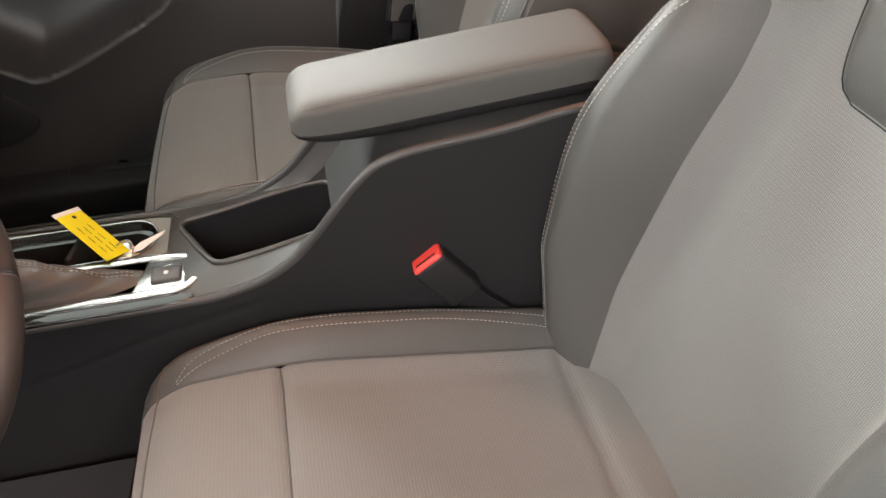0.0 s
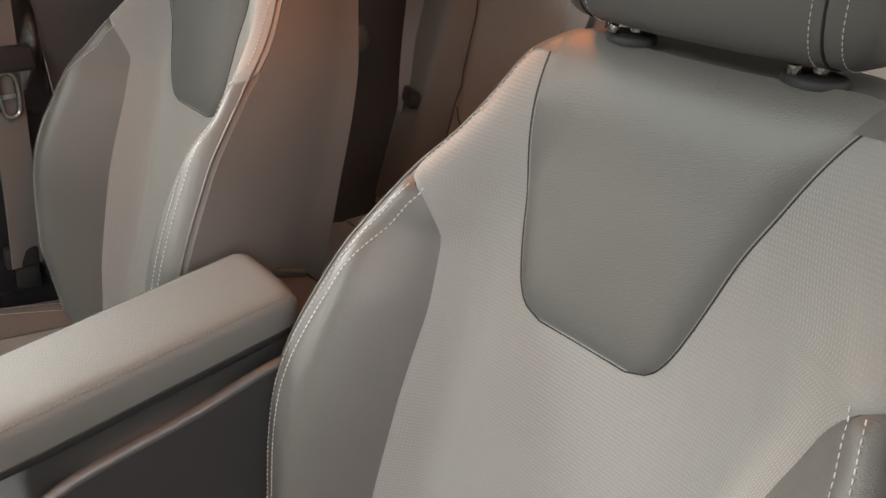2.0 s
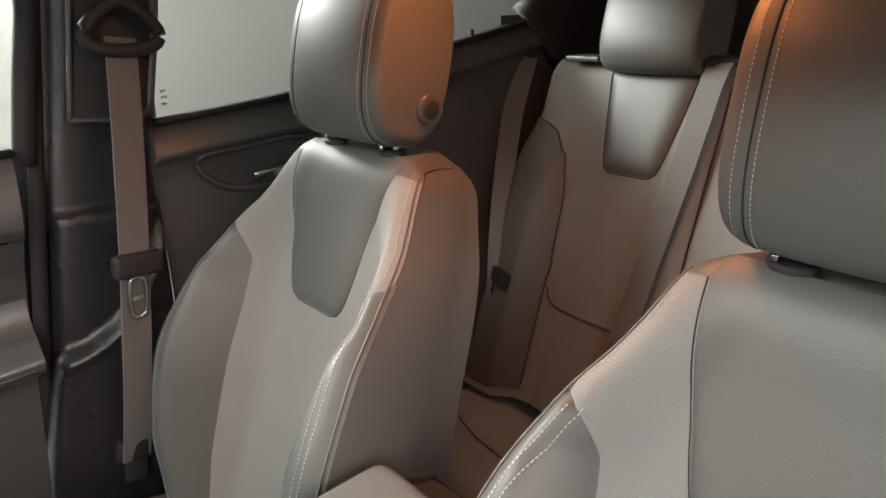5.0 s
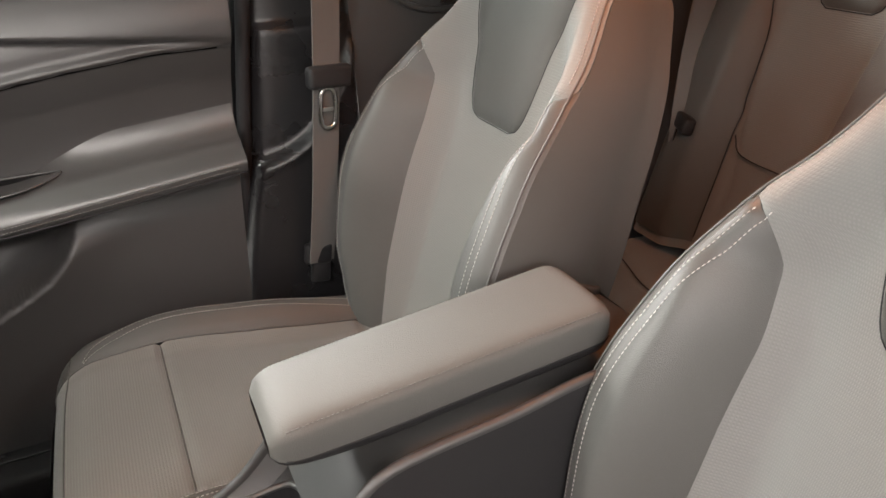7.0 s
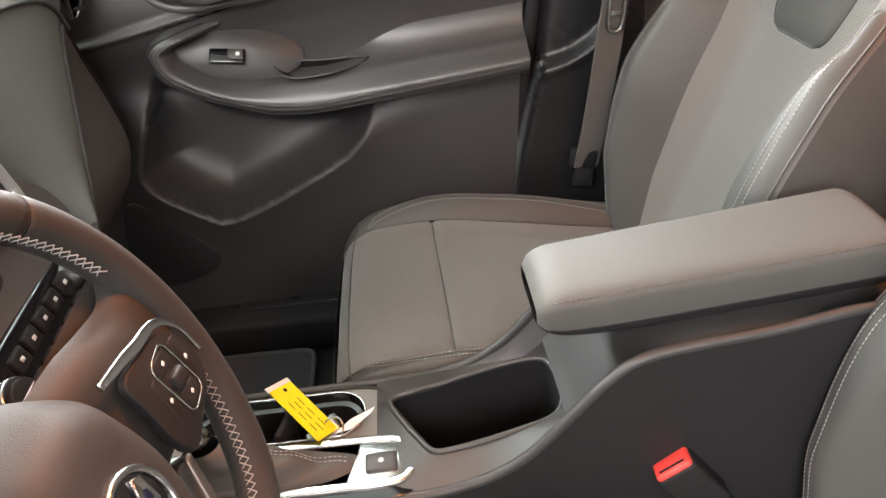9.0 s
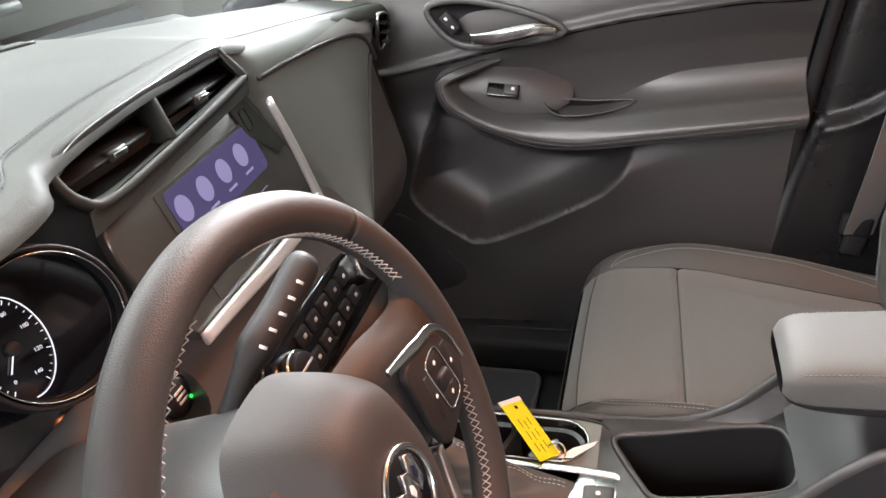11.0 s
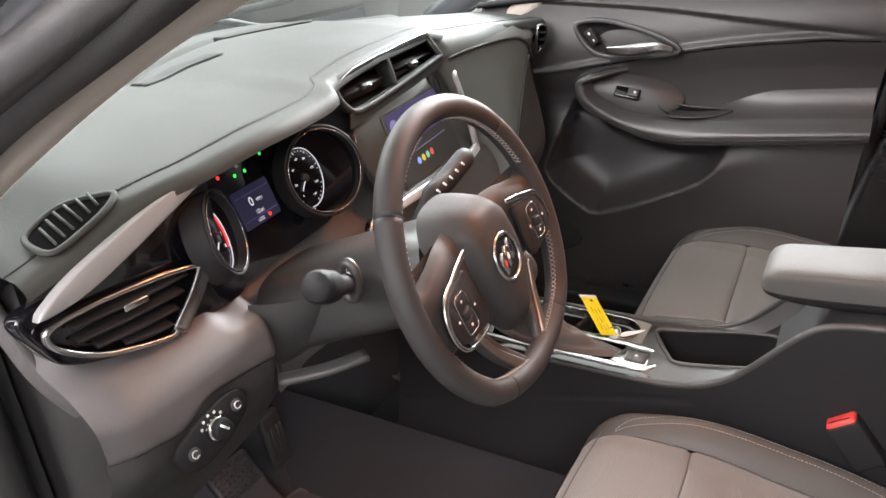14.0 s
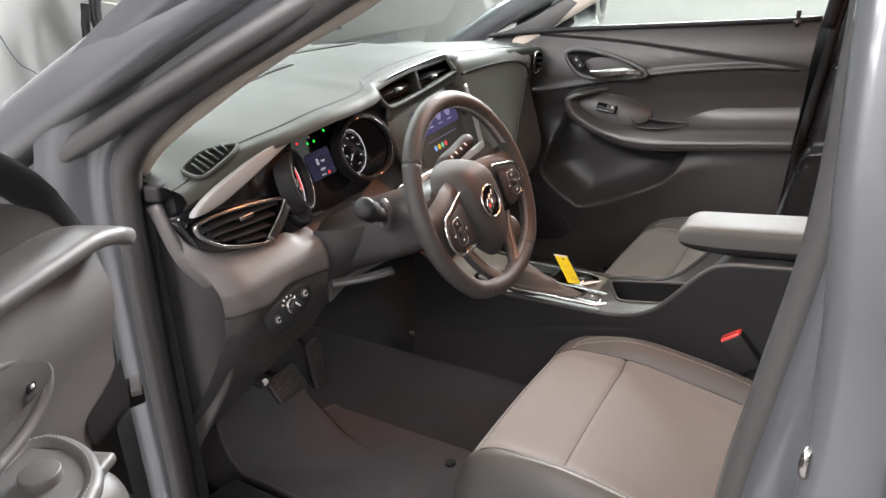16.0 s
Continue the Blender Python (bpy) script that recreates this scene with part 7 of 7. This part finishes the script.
# ---- steering column and wheel ----
TIL = radians(21.8)
COLM = frame_of((-0.8133, -0.3284, 1.0035), (0, 1, 0), (-math.sin(TIL), 0, math.cos(TIL)))
WM = COLM @ pose(0, 0, 0, 0, 0, 6.0)  # the wheel stands turned a little to its left
column = thing("steering_column", "black plastic steering column shroud with stalks", "steering column")


def shroud(a, t):
    ang = 2 * math.pi * a
    c, d = math.cos(ang), math.sin(ang)
    back = 0.045 + 0.26 * t
    w = lerp(0.070, 0.095, t)
    h = lerp(0.058, 0.060, t)
    x = math.copysign(abs(c) ** 0.7, c) * w
    y = math.copysign(abs(d) ** 0.7, d) * h - 0.010
    return COLM @ V((x, y, -back))


patch("shroud", shroud, 48, 16, PLASTIC, column, "black column shroud", flip=False)
sh0 = [shroud(i / 48, 0) for i in range(48)]
ob_from("shroud_front", sh0 + [sum(sh0, V()) / 48], [((i + 1) % 48, i, 48) for i in range(48)], HARD, column)
patch("knee_cover", lambda a, t: V((lerp(-1.00, -0.985, t) - 0.10 * (1 - t) ** 2 - 0.08 * abs(2 * a - 1) ** 4, lerp(-0.47, -0.17, a), lerp(0.80, 0.945, t))), 24, 14, PLASTIC, column, "black knee cover")
sweep("tilt_lever", curve([(-1.02, -0.485, 0.858), (-0.975, -0.445, 0.862), (-0.945, -0.405, 0.866)], 12), rounded(0.022, 0.010, 0.004, 3), PLASTIC, column, "black tilt lever")
# stalks
stl = [(-0.950, -0.415, 0.974), (-0.932, -0.452, 0.990), (-0.915, -0.498, 1.014), (-0.903, -0.528, 1.032)]
sweep("left_stalk", curve(stl, 30), ring(0.0150, 14), HARD, column, "black indicator stalk", scale=lambda s: 0.80 + 0.42 * smooth01((s - 0.55) / 0.1) - 0.25 * smooth01((s - 0.93) / 0.07))
stl3 = curve(stl, 30)
sweep("stalk_cap", stl3[23:25], ring(0.0178, 14), PLASTIC, column, "grey stalk collar")
for k in range(2):
    block("symbol", 0.006, 0.006, 0.001, frame_of(stl3[20 + 4 * k] + V((0.014, -0.003, 0.0140)), (0.5, -0.8, 0.1), (-0.5, 0, 0.8)), INK, column, bevel=0)
tube("stalk_bezel", [V((-0.942, -0.428, 0.980)) + V((0.012 * math.sin(a), 0.004, 0.024 * math.cos(a))) for a in np.linspace(0, 2 * math.pi, 10, endpoint=False)], 0.006, PLASTIC, column, closed=True, n=30)
str_ = [(-0.940, -0.290, 0.980), (-0.936, -0.240, 1.015), (-0.932, -0.190, 1.030), (-0.929, -0.142, 1.046)]
sr3 = curve(str_, 30)
sweep("right_stalk", sr3, ring(0.0135, 14), HARD, column, "black wiper stalk", scale=lambda s: 0.72 + 0.40 * smooth01((s - 0.3) / 0.15) - 0.2 * smooth01((s - 0.95) / 0.05))
for k in range(5):
    block("symbol", 0.0026, 0.0065, 0.001, frame_of(sr3[13 + 3 * k] + V((0.78, -0.40, 0.48)) * 0.0156, (0.25, 0.68, 0.68), (-0.55, -0.60, 0.58)), INK, column, bevel=0)

wheel = thing("steering_wheel", "black leather steering wheel with contrast stitching", "steering wheel")
RR = 0.1690


def rimp(a, r=RR, out=0.0):
    flat = 0.010 * max(0.0, -math.cos(a) - 0.75) / 0.25
    return WM @ V(((r - flat) * math.sin(a), (r - flat) * math.cos(a), out))


WN = WM.to_3x3() @ V((0, 0, 1))
for a0, a1 in ((-51, 51), (51, 150), (150, 210), (210, 309)):
    seg = [rimp(radians(lerp(a0, a1, i / 44))) for i in range(45)]
    sweep("rim", seg, ring(0.0150, 18, 0.0150), HIDE_DARK, wheel, "black leather rim section", up=WN)
for a in (-51, 51, 150, 210):
    c = [rimp(radians(a + d)) for d in (-0.25, 0.25)]
    sweep("rim_seam", c, ring(0.0152, 18, 0.0152), RUBBER, wheel, up=WN)


def cross_stitch(a0, a1, side):
    n = int(abs(a1 - a0) / 2.2)
    verts = []
    for i in range(n):
        for s in (-1, 1):
            a = radians(lerp(a0, a1, i / n))
            b = radians(lerp(a0, a1, (i + 1) / n))
            lo, hi = 0.0042, -0.0042
            p = rimp(a, RR - 0.0146, 0.004 + (lo if s > 0 else hi))
            q = rimp(b, RR - 0.0146, 0.004 + (hi if s > 0 else lo))
            verts.append((p, q))
    vs, fs = [], []
    for p, q in verts:
        w = (q - p).normalized()
        u = w.orthogonal().normalized()
        v = w.cross(u)
        k = len(vs)
        for e in (p, q):
            vs += [e + (u * c + v * d) * 0.00045 for c, d in ((1, 0), (0, 1), (-1, 0), (0, -1))]
        fs += [(k + h, k + (h + 1) % 4, k + 4 + (h + 1) % 4, k + 4 + h) for h in range(4)]
    ob_from("stitching", vs, fs, THREAD, wheel, "light grey cross stitching")


cross_stitch(10, 74, 1)
cross_stitch(108, 168, 1)
cross_stitch(-74, -10, -1)
cross_stitch(-168, -108, -1)


hub_line = curve([(0, 0.0704, 0), (0.031, 0.0665, 0), (0.0513, 0.0504, 0), (0.0609, 0.0289, 0), (0.0588, -0.039, 0), (0.0206, -0.1068, 0), (-0.0206, -0.1068, 0), (-0.0588, -0.039, 0), (-0.0609, 0.0289, 0), (-0.0513, 0.0504, 0), (-0.031, 0.0665, 0)], 72, True)


def hub(a, t):
    """The domed airbag cover, whose upper edge turns far back."""
    p = hub_line[int(round(a * 72)) % 72]
    edge = lerp(-0.016, -0.050, (p.y + 0.1068) / 0.1772)
    return WM @ V((0.006 + p.x * t, lerp(-0.012, p.y, t), lerp(0.0225, edge, t**6)))


patch("airbag_cover", hub, 72, 40, HIDE_DARK, wheel, "smooth black airbag cover", flip=True)
patch("hub_back", lambda a, t: lerp(hub(a, 1.0), WM @ V((0.006, -0.012, -0.06)), t * 0.45), 72, 6, PLASTIC, wheel, "black hub shell", flip=False)
# spokes
for g in (-1, 1):
    def spoke(a, t, g=g):
        u = lerp(0.040, RR - 0.004, a)
        hi = table(u, (0.04, 0.046), (0.075, 0.044), (0.11, 0.036), (0.14, 0.030), (0.17, 0.042))
        lo = table(u, (0.04, -0.070), (0.075, -0.058), (0.11, -0.058), (0.14, -0.060), (0.17, -0.074))
        o = lerp(-0.002, 0.002, smooth01(a * 1.15)) + 0.008 * math.sin(math.pi * a) - 0.016 * abs(2 * t - 1) ** 6
        return WM @ V((g * u, lerp(lo, hi, t), o))
    patch("side_spoke", spoke, 24, 20, HIDE_DARK, wheel, "black side spoke", flip=g < 0)
    patch("spoke_back", lambda a, t, g=g: WM @ V((g * lerp(0.05, RR - 0.006, a), lerp(-0.058, 0.040, t), -0.024 + 0.012 * a)), 8, 8, PLASTIC, wheel, flip=g > 0)
    SP = WM @ pose(0, -0.010, 0.008, 0, g * -2, 0) @ Matrix.Diagonal((0.87, 0.90, 1, 1))
    ol = [(0.086, 0.024), (0.118, 0.020), (0.146, 0.012), (0.160, -0.006), (0.162, -0.030), (0.146, -0.046), (0.118, -0.050), (0.086, -0.052), (0.076, -0.034), (0.080, -0.004)]
    pc = curve([((0.124 + (x - 0.124) * 0.98) * g, -0.016 + (y + 0.016) * 0.98, 0) for x, y in ol], 50, True)
    pod = slab("switch_pod", [(p.x, p.y) for p in pc], 0.006, SP, HARD, wheel, "black switch pod", bevel=0.002)
    pod.location = WM.to_3x3() @ V((0, 0, -0.002))
    tl = [(0.070, 0.040), (0.092, 0.034), (0.106, 0.030), (0.118, 0.026), (0.149, 0.017), (0.166, -0.004), (0.167, -0.032), (0.150, -0.051), (0.118, -0.056), (0.090, -0.056)]
    if g > 0:
        tl = tl[:7]
    sweep("pod_trim", curve([SP @ V((x * g, y, 0.004)) for x, y in tl], 60), rounded(0.0070, 0.004, 0.0015, 3), CHROME, wheel, "satin metal spoke trim", up=WN, scale=lambda s: 0.45 + 0.75 * math.sin(math.pi * min(1.0, 0.12 + 1.1 * s)))
    PC = SP @ pose(g * 0.124, -0.016, 0)
    for n_, (px, py, w, h) in enumerate(((0, 0.016, 0.024, 0.014), (0, -0.016, 0.024, 0.014), (-0.022, 0.0, 0.012, 0.040), (0.023, -0.002, 0.012, 0.038))):
        block("switch_key", w, h, 0.004, PC @ pose(px, py, 0.0048, 0, 0, -10 * g), HARD, pod, "black switch key", bevel=0.002)
        block("symbol", 0.0034, 0.0026, 0.0006, PC @ pose(px, py, 0.0070, 0, 0, 20), INK, pod, bevel=0)
    block("rocker", 0.018, 0.012, 0.009, PC @ pose(0, 0, 0.006, 0, 0, -10 * g), HARD, pod, "rocker switch", bevel=0.003)
    sweep("rocker_ring", [PC @ V((x, y, 0.0065)) for x, y in rounded(0.030, 0.050, 0.008, 5)], ring(0.0008, 6), CHROME, pod, closed=True, up=WN)


def low_spoke(g):
    pts = [WM @ V((g * 0.080, -0.066, -0.012)), WM @ V((g * 0.060, -0.105, -0.012)), WM @ V((g * 0.036, -0.140, -0.006)), WM @ V((g * 0.020, -0.163, -0.002))]
    sweep("lower_spoke", curve(pts, 20), rounded(0.022, 0.014, 0.005, 3), PLASTIC, wheel, "black lower spoke", up=WN)
    pts = [p + WN * 0.007 + WM.to_3x3() @ V((g * 0.004, 0, 0)) for p in pts]
    sweep("spoke_trim", curve(pts, 20), rounded(0.013, 0.006, 0.0025, 3), BRONZE, wheel, "satin spoke trim", up=WN, scale=lambda s: 0.6 + 0.6 * s)


low_spoke(-1)
low_spoke(1)
sweep("lower_bridge", curve([WM @ V((-0.030, -0.158, -0.002)), WM @ V((0, -0.160, -0.001)), WM @ V((0.030, -0.158, -0.002))], 12), rounded(0.018, 0.014, 0.005, 3), PLASTIC, wheel, "black lower bridge", up=WN)
# badge: a bright ring round a dark field with three slanted shapes
BG = WM @ pose(0.0, -0.018, 0.0205)
tube("badge_ring", [BG @ V((0.0275 * math.cos(a), 0.0275 * math.sin(a), 0.003)) for a in np.linspace(0, 2 * math.pi, 16, endpoint=False)], 0.0024, CHROME, wheel, "bright badge ring", closed=True, n=48, segs=8)
disc("badge_base", 0.027, 0.0025, BG, SCREEN, wheel, n=40, bevel=0)
for k in (-1, 0, 1):
    slab("badge_shape", [(-0.0065, 0.002), (-0.003, -0.013), (0.0055, -0.009), (0.008, 0.009), (0.001, 0.014)], 0.002, BG @ pose(0.0115 * k, 0.0045 * k, 0.0027), CHROME, wheel, "bright slanted shape", bevel=0.001)
    slab("badge_field", [(-0.0025, 0.001), (-0.001, -0.004), (0.002, -0.002), (0.0025, 0.003), (0.0005, 0.005)], 0.0012, BG @ pose(0.0115 * k, 0.0045 * k, 0.0042), (RED, INK, NAVY)[k + 1], wheel, bevel=0)
